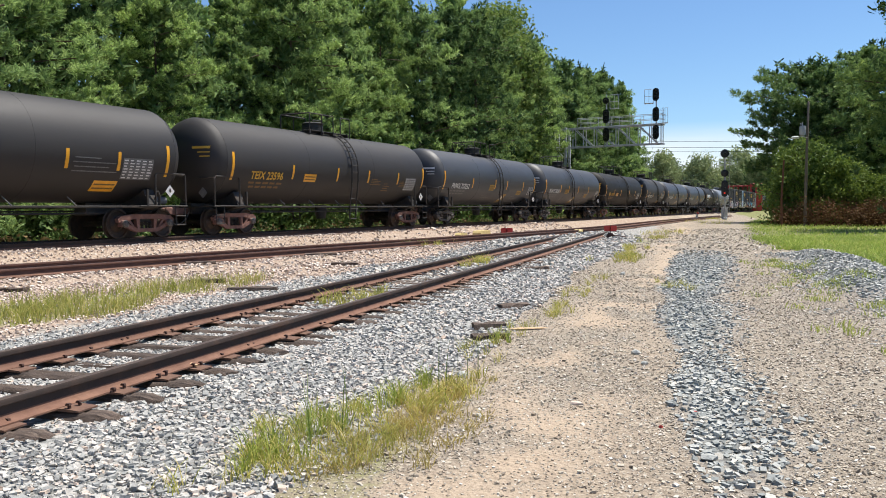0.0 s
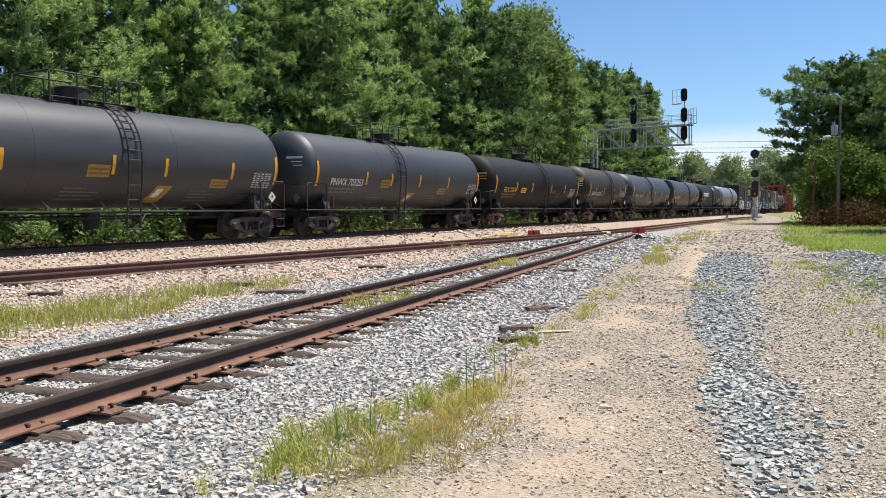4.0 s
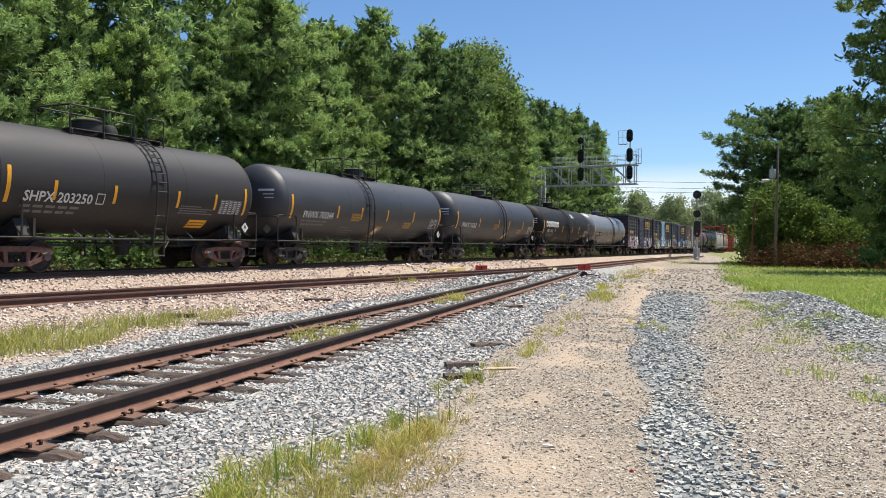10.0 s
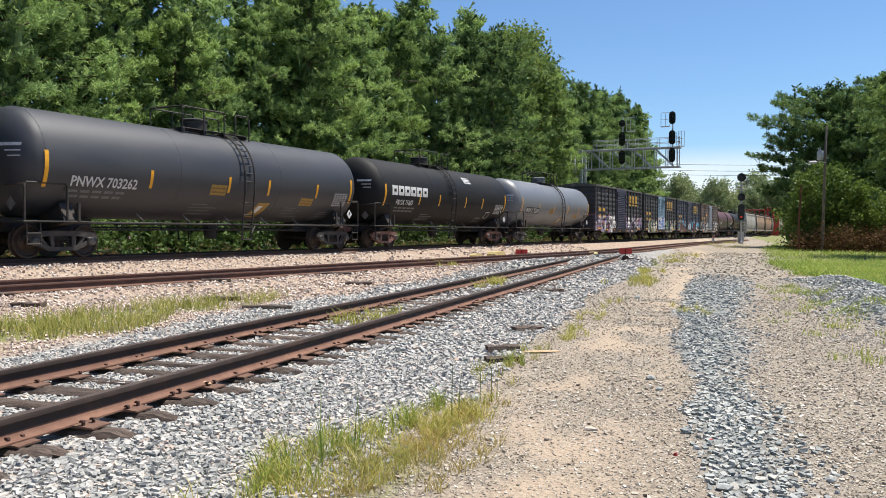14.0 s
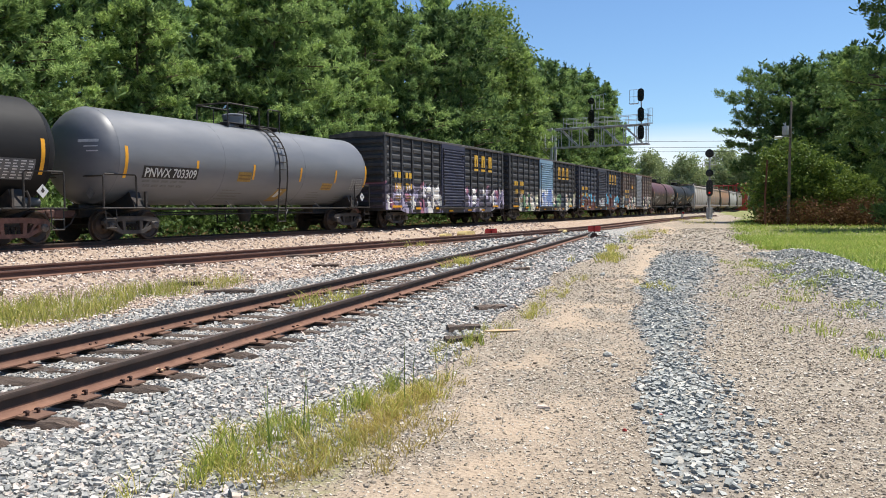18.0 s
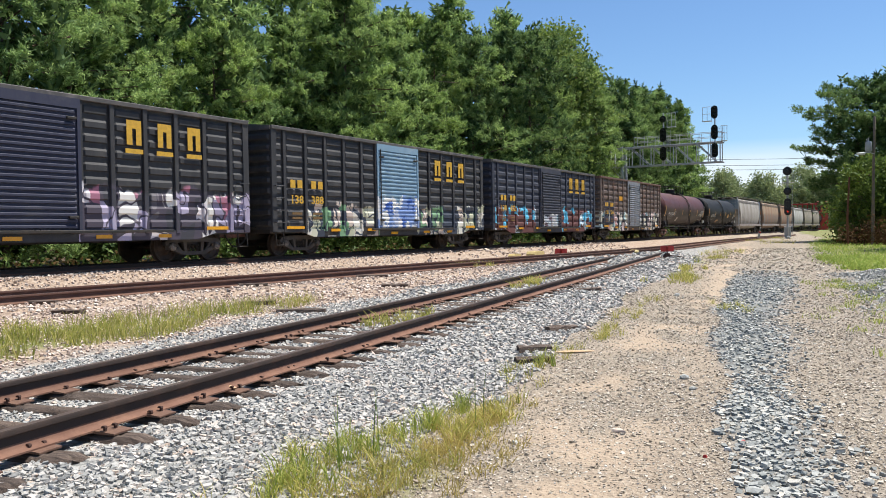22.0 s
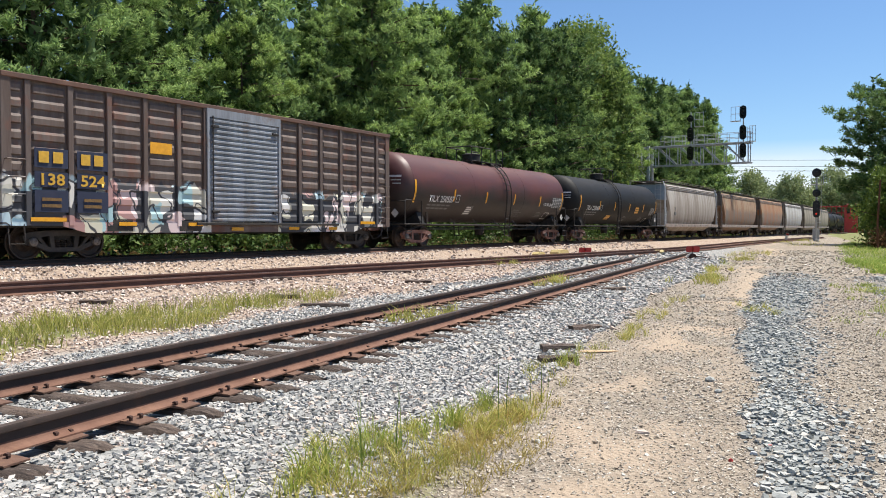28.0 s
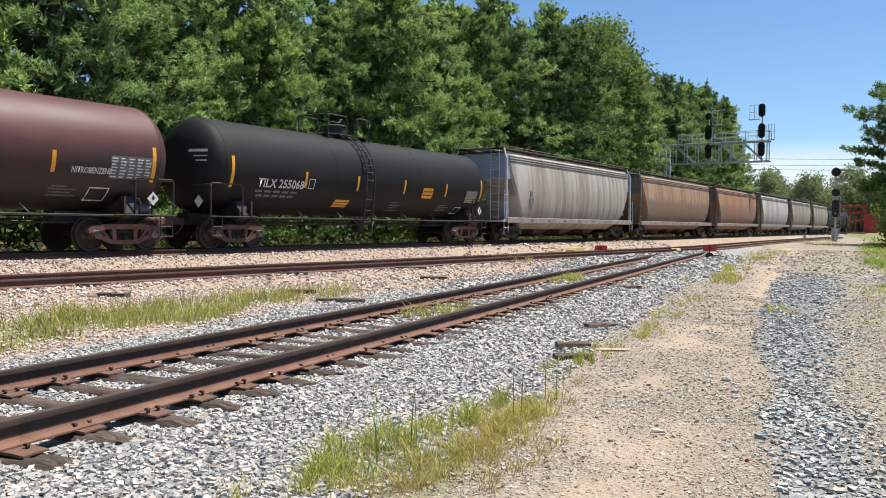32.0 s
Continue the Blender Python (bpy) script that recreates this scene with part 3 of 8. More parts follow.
def ground_material():
    m, nt, bs = material("gravel_and_dirt")
    pos = nt.nodes.new("ShaderNodeNewGeometry").outputs["Position"]

    def share(key):
        a = nt.nodes.new("ShaderNodeAttribute")
        a.attribute_name = key
        return a.outputs["Fac"]

    def cells(scale):
        v = nt.nodes.new("ShaderNodeTexVoronoi")
        v.inputs["Scale"].default_value = scale
        nt.links.new(pos, v.inputs["Vector"])
        sep = nt.nodes.new("ShaderNodeSeparateColor")
        nt.links.new(v.outputs["Color"], sep.inputs[0])
        return v.outputs["Distance"], sep.outputs[0]

    d_big, r_big = cells(24)
    d_small, r_small = cells(58)
    fine = noise_tex(nt, pos, 90, 4, 0.7)
    wide = noise_tex(nt, pos, 1.3, 5, 0.65)
    pink = ramp(nt, r_big, (0.0, (0.225, 0.165, 0.125)), (0.5, (0.37, 0.28, 0.215)), (1.0, (0.48, 0.4, 0.32)))
    pink = mixed(nt, ramp(nt, wide, (0.4, 0.0), (0.65, 0.6)), pink, (0.353, 0.26, 0.185))
    coarse = noise_tex(nt, pos, 5.5, 6, 0.75)
    pink = mixed(nt, ramp(nt, coarse, (0.4, 0.7), (0.55, 0.0)), pink, (0.25, 0.19, 0.145))
    pink = mixed(nt, ramp(nt, coarse, (0.56, 0.0), (0.68, 0.7)), pink, (0.46, 0.4, 0.34))
    greyc = ramp(nt, r_big, (0.0, (0.16, 0.16, 0.152)), (0.5, (0.28, 0.278, 0.26)), (0.9, (0.4, 0.38, 0.345)), (1.0, (0.41, 0.325, 0.255)))
    darkc = ramp(nt, r_big, (0.0, (0.105, 0.112, 0.11)), (0.6, (0.21, 0.222, 0.215)), (1.0, (0.31, 0.29, 0.25)))
    dirt = ramp(nt, r_small, (0.0, (0.175, 0.138, 0.102)), (0.55, (0.336, 0.281, 0.214)), (1.0, (0.51, 0.455, 0.375)))
    dirt = mixed(nt, ramp(nt, wide, (0.35, 0.0), (0.7, 0.4)), dirt, (0.353, 0.29, 0.218))
    speck = noise_tex(nt, pos, 14, 6, 0.75)
    dirt = mixed(nt, ramp(nt, speck, (0.45, 0.9), (0.54, 0.0)), dirt, (0.215, 0.175, 0.132))
    dirt = mixed(nt, ramp(nt, coarse, (0.42, 0.5), (0.56, 0.0)), dirt, (0.24, 0.2, 0.155))
    dirt = mixed(nt, ramp(nt, noise_tex(nt, pos, 0.45, 5, 0.7), (0.45, 0.0), (0.65, 0.55)), dirt, (0.302, 0.265, 0.214))
    worn = mixed(nt, ramp(nt, fine, (0.3, 0.0), (0.7, 1.0)), (0.353, 0.269, 0.189), (0.454, 0.361, 0.269))
    green = mixed(nt, ramp(nt, wide, (0.35, 0.0), (0.65, 1.0)), (0.15, 0.175, 0.055), (0.27, 0.245, 0.12))
    green = mixed(nt, ramp(nt, fine, (0.3, 0.0), (0.7, 0.4)), green, (0.1, 0.12, 0.035))
    floor = mixed(nt, ramp(nt, wide, (0.35, 0.0), (0.65, 1.0)), (0.05, 0.038, 0.022), (0.11, 0.075, 0.042))
    col = mixed(nt, share("dirt"), pink, dirt)
    col = mixed(nt, share("worn"), col, worn)
    col = mixed(nt, share("grey"), col, greyc)
    col = mixed(nt, share("grey2"), col, darkc)

    def broken(key):
        mul = nt.nodes.new("ShaderNodeMath")
        mul.operation = "MULTIPLY_ADD"
        nt.links.new(noise_tex(nt, pos, 7, 4, 0.7), mul.inputs[0])
        mul.inputs[1].default_value = 0.9
        nt.links.new(share(key), mul.inputs[2])
        return ramp(nt, mul.outputs[0], (0.6, 0.0), (1.0, 1.0))

    col = mixed(nt, broken("green"), col, green)
    col = mixed(nt, share("wood"), col, floor)
    nt.links.new(col, bs.inputs["Base Color"])
    bs.inputs["Roughness"].default_value = 0.95
    bs.inputs["Specular IOR Level"].default_value = 0.2
    hgt = nt.nodes.new("ShaderNodeMath")
    hgt.operation = "MULTIPLY_ADD"
    nt.links.new(fine, hgt.inputs[0])
    hgt.inputs[1].default_value = 0.5
    nt.links.new(d_big, hgt.inputs[2])
    bump(nt, bs, hgt.outputs[0], 0.7, 0.03)
    return m


ground_mesh.materials.append(ground_material())
tagged(new("ground", ground_mesh), "gravel, dirt path and grass verge beside railway tracks", "ground", "", "structure")

# ---- tracks ----
HEAD = [(-0.036, -0.012), (-0.031, 0.0), (0.031, 0.0), (0.036, -0.012), (0.034, -0.04), (0.009, -0.05), (0.009, -0.105), (0.016, -0.135), (0.036, -0.147), (0.07, -0.156), (0.07, -0.168),
        (-0.07, -0.168), (-0.07, -0.156), (-0.036, -0.147), (-0.016, -0.135), (-0.009, -0.105), (-0.009, -0.05), (-0.034, -0.04)]


def normals_of(line):
    d = np.gradient(line, axis=0)
    d /= np.linalg.norm(d, axis=1)[:, None]
    return d, np.stack([d[:, 1], -d[:, 0]], 1)      # forward, right


def rail(line, off, z, i0, i1, web):
    """One rail beside a course; its running face carries a second material."""
    d, n = normals_of(line)
    b = Build()
    rings = []
    for i in range(i0, i1):
        c = line[i] + n[i] * off
        rings.append([(c[0] + n[i][0] * u, c[1] + n[i][1] * u, z[i] + w) for u, w in HEAD])
    b.rings(rings)
    m = b.mesh("rail", auto=50)
    m.materials.append(RAIL_SIDE)
    m.materials.append(RAIL_TOP)
    m.materials.append(web)
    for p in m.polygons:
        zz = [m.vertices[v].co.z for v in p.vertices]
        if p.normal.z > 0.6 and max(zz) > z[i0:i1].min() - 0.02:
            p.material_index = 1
        # web and head sides: dark steel plus the head's shade in the colour
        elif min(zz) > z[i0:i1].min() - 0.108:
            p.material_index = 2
    return m


def tie_mesh(seed, l=2.5, w=0.235, h=0.17):
    """A weathered sleeper: a split, worn beam whose ends are rotted back unevenly."""
    r = random.Random(seed)
    prof = ((-w / 2, -h), (-w / 2, -0.035), (-w / 2 + 0.035, -0.004), (-0.05, 0.0), (-0.01, -0.012), (0.03, 0.0), (w / 2 - 0.035, -0.006), (w / 2, -0.04), (w / 2, -h))
    stop = [[r.uniform(-0.13, 0.05) for _ in prof] for _ in range(2)]
    rings = []
    for k, x in enumerate((-l / 2, -l / 2 + 0.16, -0.75, -0.2, 0.35, 0.8, l / 2 - 0.16, l / 2)):
        e, ring = 0.012, []
        for q, (y, zz) in enumerate(prof):
            if k in (0, 7):
                px, py, pz = x * (1 - abs(stop[k > 0][q]) / 1.25), y * r.uniform(0.72, 0.98), zz - r.uniform(0.01, 0.04) * (zz > -h)
            else:
                px, py, pz = x + r.uniform(-e, e), y + r.uniform(-0.014, 0.014), zz + r.uniform(-0.013, 0.007)
            ring.append((px, py, pz))
        rings.append(ring)
    return Build().rings(rings).mesh("tie", auto=40)


TIE_LIST = []
RAIL_WARM = surface("rail_web_brown", (0.12, 0.056, 0.04), (0.08, 0.04, 0.03), 5, 0.85, 0.05, 90, 0.2, (0.16, 0.08, 0.055), 2.5)
TIES = [tie_mesh(k) for k in range(7)]
for q in TIES:
    q.materials.append(TIE)


def plate_build():
    b = Build()
    b.prism([(-0.19, 0.0), (-0.19, 0.012), (-0.08, 0.02), (0.08, 0.02), (0.19, 0.012), (0.19, 0.0)], "y", -0.095, 0.095)
    m = b.mesh("tie_plate")
    m.materials.append(PLATE)
    return m


def spike_build():
    b = Build()
    b.box(-0.009, 0.009, -0.009, 0.009, 0.0, 0.03)
    b.prism([(-0.012, 0.026), (-0.007, 0.04), (0.016, 0.042), (0.028, 0.032), (0.025, 0.024), (0.01, 0.025)], "y", -0.012, 0.012)
    m = b.mesh("spike")
    m.materials.append(SPIKE)
    return m


PLATE_M, SPIKE_M = plate_build(), spike_build()


def track(name, label, line, zhead, spacing, s0, s1, fine_to, joints, web=None):
    """A track: two rails, ties one by one, plates and spikes where the track lies near."""
    top = thing(name, label, "railway track", "", "structure")
    z = np.full(len(line), zhead) if np.isscalar(zhead) else zhead
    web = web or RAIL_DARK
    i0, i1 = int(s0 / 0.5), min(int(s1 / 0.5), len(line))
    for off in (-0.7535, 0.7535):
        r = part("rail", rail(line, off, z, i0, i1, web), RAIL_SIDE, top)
        for s in joints:
            i = int((s + (3.0 if off > 0 else 0)) / 0.5)
            d, n = normals_of(line)
            b = Build()
            for sd in (-1, 1):
                b.box(-0.46, 0.46, sd * 0.028 - 0.012, sd * 0.028 + 0.012, -0.135, -0.05, 0.004)
                for k in (-0.35, -0.18, 0.08, 0.25):
                    b.tube((k, sd * 0.04, -0.09), (k, sd * 0.075, -0.09), 0.016, 6)
            c = line[i] + n[i] * off
            part("joint_bar", b, PLATE, r, "rusty bolted joint bar", auto=40, m=Matrix.Translation((c[0], c[1], z[i])) @ Matrix.Rotation(math.atan2(d[i][1], d[i][0]), 4, "Z"))
    d, n = normals_of(line)
    rr = random.Random(len(name))
    s = s0
    while s < s1 - 0.6:
        f = s / 0.5
        i = int(f)
        c = line[i] + (line[i + 1] - line[i]) * (f - i)
        a = math.atan2(n[i][1], n[i][0]) + rr.uniform(-0.025, 0.025)
        zt = z[i] - RAIL_H - 0.012 - rr.uniform(-0.004, 0.016)
        m = Matrix.Translation((c[0] + n[i][0] * rr.uniform(-0.07, 0.07), c[1] + n[i][1] * rr.uniform(-0.07, 0.07), zt)) @ Matrix.Rotation(a, 4, "Z")
        TIE_LIST.append((name, float(c[0]), float(c[1]), a))
        t = part("tie", TIES[rr.randrange(7)], TIE, top, m=m)
        if np.hypot(*c) < fine_to:
            for off in (-0.7535, 0.7535):
                p = part("tie_plate", PLATE_M, PLATE, t, m=pose(off, rr.uniform(-0.02, 0.02), 0.002))
                for sx, sy in ((-0.088, -0.05), (0.088, 0.05), (-0.088, 0.06), (0.088, -0.06)):
                    if rr.random() < 0.82:
                        part("spike", SPIKE_M, SPIKE, t, m=pose(off + sx, sy + rr.uniform(-0.01, 0.01), 0.012 + rr.uniform(-0.004, 0.012), 0, 0, 180 if sx > 0 else 0))
        elif np.hypot(*c) < 60:
            for off in (-0.7535, 0.7535):
                part("tie_plate", PLATE_M, PLATE, t, m=pose(off, 0, 0.002))
        s += spacing * rr.uniform(0.93, 1.07)
    return top


track("siding_track", "weathered siding track with rusty rails on old ties", SIDING, T1_Z, 0.54, 20.0, 76.0, 17.0, ())
track("passing_track", "rusty passing track beside the main line", MID, MID_Z, 0.56, 35.0, 190.0, 0.0, (), RAIL_WARM)
track("main_track", "main line track under the freight train", MAIN, MAIN_Z, 0.6, 100.0, 420.0, 0.0, ())

# ---- trees ----
def leaves(centres, per, size, rng):
    """Small folded leaves about each centre."""
    n = len(centres) * per
    c = np.repeat(centres, per, 0) + rng.normal(size=(n, 3)) * size * 1.5
    d = rng.normal(size=(n, 3))
    d /= np.linalg.norm(d, axis=1)[:, None]
    side = np.cross(d, rng.normal(size=(n, 3)))
    side /= np.linalg.norm(side, axis=1)[:, None] + 1e-9
    s = size * rng.uniform(0.6, 1.3, (n, 1))
    return np.stack([c - side * s * 0.5 - d * s * 0.3, c + side * s * 0.5 - d * s * 0.2, c + d * s], 1).reshape(-1, 3)


def crown_mesh(name, verts):
    m = raw_mesh(name, verts, np.arange(len(verts)).reshape(-1, 3))
    return m


def plumes(centres, axes, per, length, width, rng):
    """Brushes of needles: thin triangles that fan out and up about each shoot's axis."""
    n = len(centres) * per
    c, o = np.repeat(centres, per, 0), np.repeat(axes, per, 0)
    out = np.cross(o, rng.normal(size=(n, 3)))
    out /= np.linalg.norm(out, axis=1)[:, None] + 1e-9
    d = out * rng.uniform(0.35, 1.0, (n, 1)) + o * rng.uniform(0.05, 1.0, (n, 1))
    d /= np.linalg.norm(d, axis=1)[:, None]
    l = length * rng.uniform(0.7, 1.2, (n, 1))
    face = out * 0.7 + o * 0.6 + rng.normal(size=(n, 3)) * 0.3
    side = np.cross(d, face)
    side /= np.linalg.norm(side, axis=1)[:, None] + 1e-9
    w = width * rng.uniform(0.7, 1.3, (n, 1))
    base = c + o * length * rng.uniform(-0.75, 0.55, (n, 1))
    flip = rng.random((n, 1)) < 0.4
    a, b = np.where(flip, 0.05, 1.0), np.where(flip, 1.0, 0.1)
    return np.stack([base + d * l * b - side * w, base + d * l * b + side * w, base + d * l * a], 1).reshape(-1, 3)


def pine(seed, height_m, radius, low, limbs, shoots, needles, length, width, label, name="pine_tree", mat=None, group="trees along the railway", shape=(0.85, 1.0, 0.95, 0.72, 0.42, 0.1), opened=0.0):
    """A pine: a tapered trunk, limbs in loose whorls, each with a flat fan of shoots that stand up as brushes of needles."""
    rng = np.random.default_rng(seed)
    t = thing(name, label, "tree", group)
    b = Build()
    lean = rng.normal(size=2) * 0.012
    trunk = [(lean[0] * h * h * 0.05, lean[1] * h * h * 0.05, h) for h in np.linspace(-0.3, height_m * 0.97, 7)]
    rad = np.interp(np.linspace(0, 1, 7), [0, 0.05, 1], [0.24, 0.18, 0.025]) * height_m / 17
    b.rings([[(p[0] + r * math.cos(k * math.pi / 3), p[1] + r * math.sin(k * math.pi / 3), p[2]) for k in range(6)] for p, r in zip(trunk, rad)])
    cs, axes, inner = [], [], []
    lump = rng.uniform(0, 6.28, 4)
    for k in range(limbs):
        v = min(0.995, (k + rng.random()) / limbs)
        h = low + (height_m - low) * v
        a = k * 2.39996 + rng.normal() * 0.35
        if opened and rng.random() < opened * math.sin(math.pi * v):
            continue
        env = radius * float(np.interp(v, [0, 0.15, 0.5, 0.78, 0.93, 1.0], shape)) * (1 + 0.2 * math.sin(2 * a + lump[0] + 4 * v) + 0.17 * math.sin(13 * v + lump[1] + a) + 0.1 * math.sin(29 * v + lump[2]))
        r = max(0.25, env * rng.uniform(0.72, 1.1))
        rise = rng.uniform(-0.06, 0.3) + 0.5 * max(0.0, v - 0.75)
        n = max(3, int(shoots * (0.35 + 0.65 * r / radius)))
        u = rng.uniform(0.3, 1.0, n) ** 0.6
        fan = rng.normal(size=n) * (0.24 * r * np.sin(math.pi * np.clip(u, 0, 0.93)) + 0.1)
        ca, sa = math.cos(a), math.sin(a)
        x, y = u * r * ca - fan * sa, u * r * sa + fan * ca
        z = h + rise * r * u - 0.1 * np.abs(fan) + rng.normal(size=n) * 0.13 - 0.3 * rise * r
        cs.append(np.column_stack([x, y, z]))
        q = np.column_stack([np.full(n, ca) * 0.55, np.full(n, sa) * 0.55, np.full(n, 0.75)]) + rng.normal(size=(n, 3)) * 0.33
        axes.append(q / np.linalg.norm(q, axis=1)[:, None])
        if r > 0.8:
            root = np.array([0, 0, h - 0.3 * rise * r])
            b.pipe([root, root + np.array([ca * r * 0.75, sa * r * 0.75, rise * r * 0.75])], 0.016 + 0.006 * r, 3)
        # the inner growth along the limb; its colour carries painted shade
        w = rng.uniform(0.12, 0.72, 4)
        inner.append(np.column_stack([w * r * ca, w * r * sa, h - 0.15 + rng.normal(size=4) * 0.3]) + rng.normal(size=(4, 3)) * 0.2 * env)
    verts = plumes(np.vstack(cs), np.vstack(axes), needles, length, width, rng)
    faces = np.arange(len(verts)).reshape(-1, 3)
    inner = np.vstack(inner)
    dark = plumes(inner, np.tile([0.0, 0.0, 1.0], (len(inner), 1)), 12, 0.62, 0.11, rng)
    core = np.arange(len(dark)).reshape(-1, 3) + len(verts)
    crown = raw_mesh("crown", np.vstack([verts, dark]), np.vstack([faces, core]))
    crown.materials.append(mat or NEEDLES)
    crown.materials.append(DARK_SHADE_CORE if mat else SHADE_CORE)
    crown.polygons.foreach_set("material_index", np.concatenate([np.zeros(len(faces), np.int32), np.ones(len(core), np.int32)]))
    part("trunk", b, BARK, t, auto=60)
    part("crown", crown, mat or NEEDLES, t)
    return t


def broadleaf(seed, height_m, radius, low, boughs, per_bough, per, size, mat, label, name="broadleaf_tree", group="trees along the railway"):
    """A leafy tree: trunk, forked limbs, boughs of small leaves with gaps between."""
    rng = np.random.default_rng(seed)
    t = thing(name, label, "tree", group)
    b = Build()
    b.rings([[(r * math.cos(k * math.pi / 4), r * math.sin(k * math.pi / 4), h) for k in range(8)] for h, r in ((-0.3, 0.3), (0.3, 0.2), (height_m * 0.45, 0.14), (height_m * 0.85, 0.04))])
    cs = []
    for k in range(boughs):
        u = (k + rng.random()) / boughs
        h = low + (height_m - low) * u
        env = radius * np.interp((h - low) / (height_m - low), [0, 0.2, 0.5, 0.8, 1.0], [0.7, 1.0, 1.0, 0.75, 0.3])
        a = k * 2.39996 + rng.normal() * 0.5
        r = env * rng.uniform(0.45, 1.05)
        tip = np.array([math.cos(a) * r, math.sin(a) * r, h])
        root = np.array([0, 0, max(0.5, h - r * 0.6)])
        b.pipe([root, (root + tip) / 2 + np.array([0, 0, 0.15 * r]), tip], 0.015 + 0.01 * r, 4)
        q = rng.normal(size=(per_bough, 3))
        q /= np.linalg.norm(q, axis=1)[:, None]
        cs.append(tip + q * rng.uniform(0.3, 1.0, (per_bough, 1)) * np.array([1.2, 1.2, 0.8]) * radius * 0.27)
    part("trunk", b, BARK, t, auto=60)
    part("crown", crown_mesh("crown", leaves(np.vstack(cs), per, size, rng)), mat, t)
    return t


def plant(masters, x, y, scale, turn):
    """Sets a copy of a tree on the ground; the masters themselves take the first places."""
    k = RNG.integers(len(masters))
    z = float(height(x, y)[0])
    m = Matrix.Translation((x, y, z - 0.05)) @ Matrix.Rotation(turn, 4, "Z") @ Matrix.Diagonal((scale, scale, scale * RNG.uniform(0.93, 1.07), 1))
    if masters[k] not in USED:
        USED.append(masters[k])
        masters[k].matrix_basis = m
        return masters[k]
    return copy_thing(masters[k], m)


USED = []
NEAR_EDGE = [pine(11 + k, 15.5 + 1.3 * (k % 3), 3.6 + 0.3 * (k % 2), 0.4, 84, 29, 32, 0.25, 0.024, "tall green loblolly pine with dense boughs down to the brush") for k in range(4)]
# one far pine in three takes the needles with shade in their colour
FAR_EDGE = [pine(21 + k, 17.2 + 1.2 * k, 3.9, 0.8, 74, 23, 24, 0.33, 0.036, "tall green pine in the wood along the railway", mat=SHADED_NEEDLES if k == 2 else None) for k in range(3)]
BACK = [pine(31 + k, 18.5 + 1.2 * k, 3.9, 2.0, 74, 13, 18, 0.42, 0.052, "tall pine standing deeper in the wood", opened=0.1) for k in range(2)]
BIG_PINE = pine(37, 20.0, 4.8, 2.0, 100, 18, 24, 0.36, 0.04, "big dark old pine with open boughs above the wood", mat=SHADED_NEEDLES, shape=(0.8, 0.9, 1.0, 0.92, 0.7, 0.2), opened=0.35)
LEAFY = [broadleaf(41, 13.0, 4.2, 0.8, 110, 16, 14, 0.14, BRIGHT_LEAF, "yellow-green broadleaf tree among the pines")]
TALL_LEAFY = broadleaf(43, 18.0, 4.4, 2.0, 120, 16, 13, 0.2, BRIGHT_LEAF, "tall yellow-green broadleaf tree rising among the pines")


def beside_main(s, off):
    """A place off metres to the left of the main line at length s."""
    i = int((s + 140) / 0.5)
    h = MH[i]
    return MAIN[i][0] - off * math.cos(h), MAIN[i][1] + off * math.sin(h)


s = -34.0
k = 0
while s < 142:
    x, y = beside_main(s, 10.8 + RNG.uniform(-1.0, 1.8))
    plant(NEAR_EDGE if s < 52 else FAR_EDGE, x, y, (RNG.uniform(0.86, 1.1) * (0.94 if s > 36 else 1.0) if s < 52 else RNG.uniform(0.93, 1.06)) * (1.0 if s < 52 else float(np.interp(s, [52, 60, 80, 110, 122, 134, 142], [0.9, 0.95, 1.05, 1.2, 1.18, 1.08, 0.85]))), RNG.uniform(0, 6.28))
    if k % 7 == 5:
        plant(LEAFY, *beside_main(s + 2.0, 8.8 + RNG.uniform(-0.5, 0.8)), RNG.uniform(0.55, 1.05), RNG.uniform(0, 6.28))
    if k % 4 < 3:
        plant(BACK, *beside_main(s + RNG.uniform(1, 3), 16.0 + RNG.uniform(-1.5, 2.0)), RNG.uniform(0.95, 1.12), RNG.uniform(0, 6.28))
    s += RNG.uniform(3.0, 4.3) if s < 52 else RNG.uniform(4.2, 5.6)
    k += 1
plant([BIG_PINE], *beside_main(68.0, 9.5), 1.0, 1.0)
plant([TALL_LEAFY], *beside_main(81.0, 13.0), 1.2, 2.0)
plant([TALL_LEAFY], *beside_main(89.0, 15.0), 1.1, 4.0)
for q, w in ((86.0, 1.14), (96.0, 1.16), (104.0, 1.16)):
    plant(FAR_EDGE, *beside_main(q, 13.0), w, q)
plant(BACK, *beside_main(62.0, 14.0), 1.14, 1.0)

RIGHT = [pine(51 + k, 15.6 + k, 6.2, 1.5, 150, 26, 24, 0.36, 0.045, "large dark green tree at the edge of a field", "field_tree", SHADED_NEEDLES, "trees by the field", (0.75, 0.95, 1.0, 0.85, 0.6, 0.25)) for k in range(2)]
EDGE_PINE = [pine(55, 21.5, 4.8, 0.8, 130, 20, 26, 0.36, 0.042, "tall dark pine close beside the field", "field_tree", SHADED_NEEDLES, "trees by the field", (0.95, 1.0, 0.95, 0.72, 0.42, 0.1))]
plant(EDGE_PINE, 30.0, 50.0, 1.0, 0.7)
plant(EDGE_PINE, 37.5, 51.5, 0.9, 3.7)
for x, y, q in ((34.0, 78, 0.97), (41.5, 82, 0.97), (49.0, 77, 0.95), (56, 82, 1.0), (44, 67, 0.86), (51, 65, 0.9), (63, 74, 1.0)):
    plant(RIGHT, x, y, q, RNG.uniform(0, 6.28))
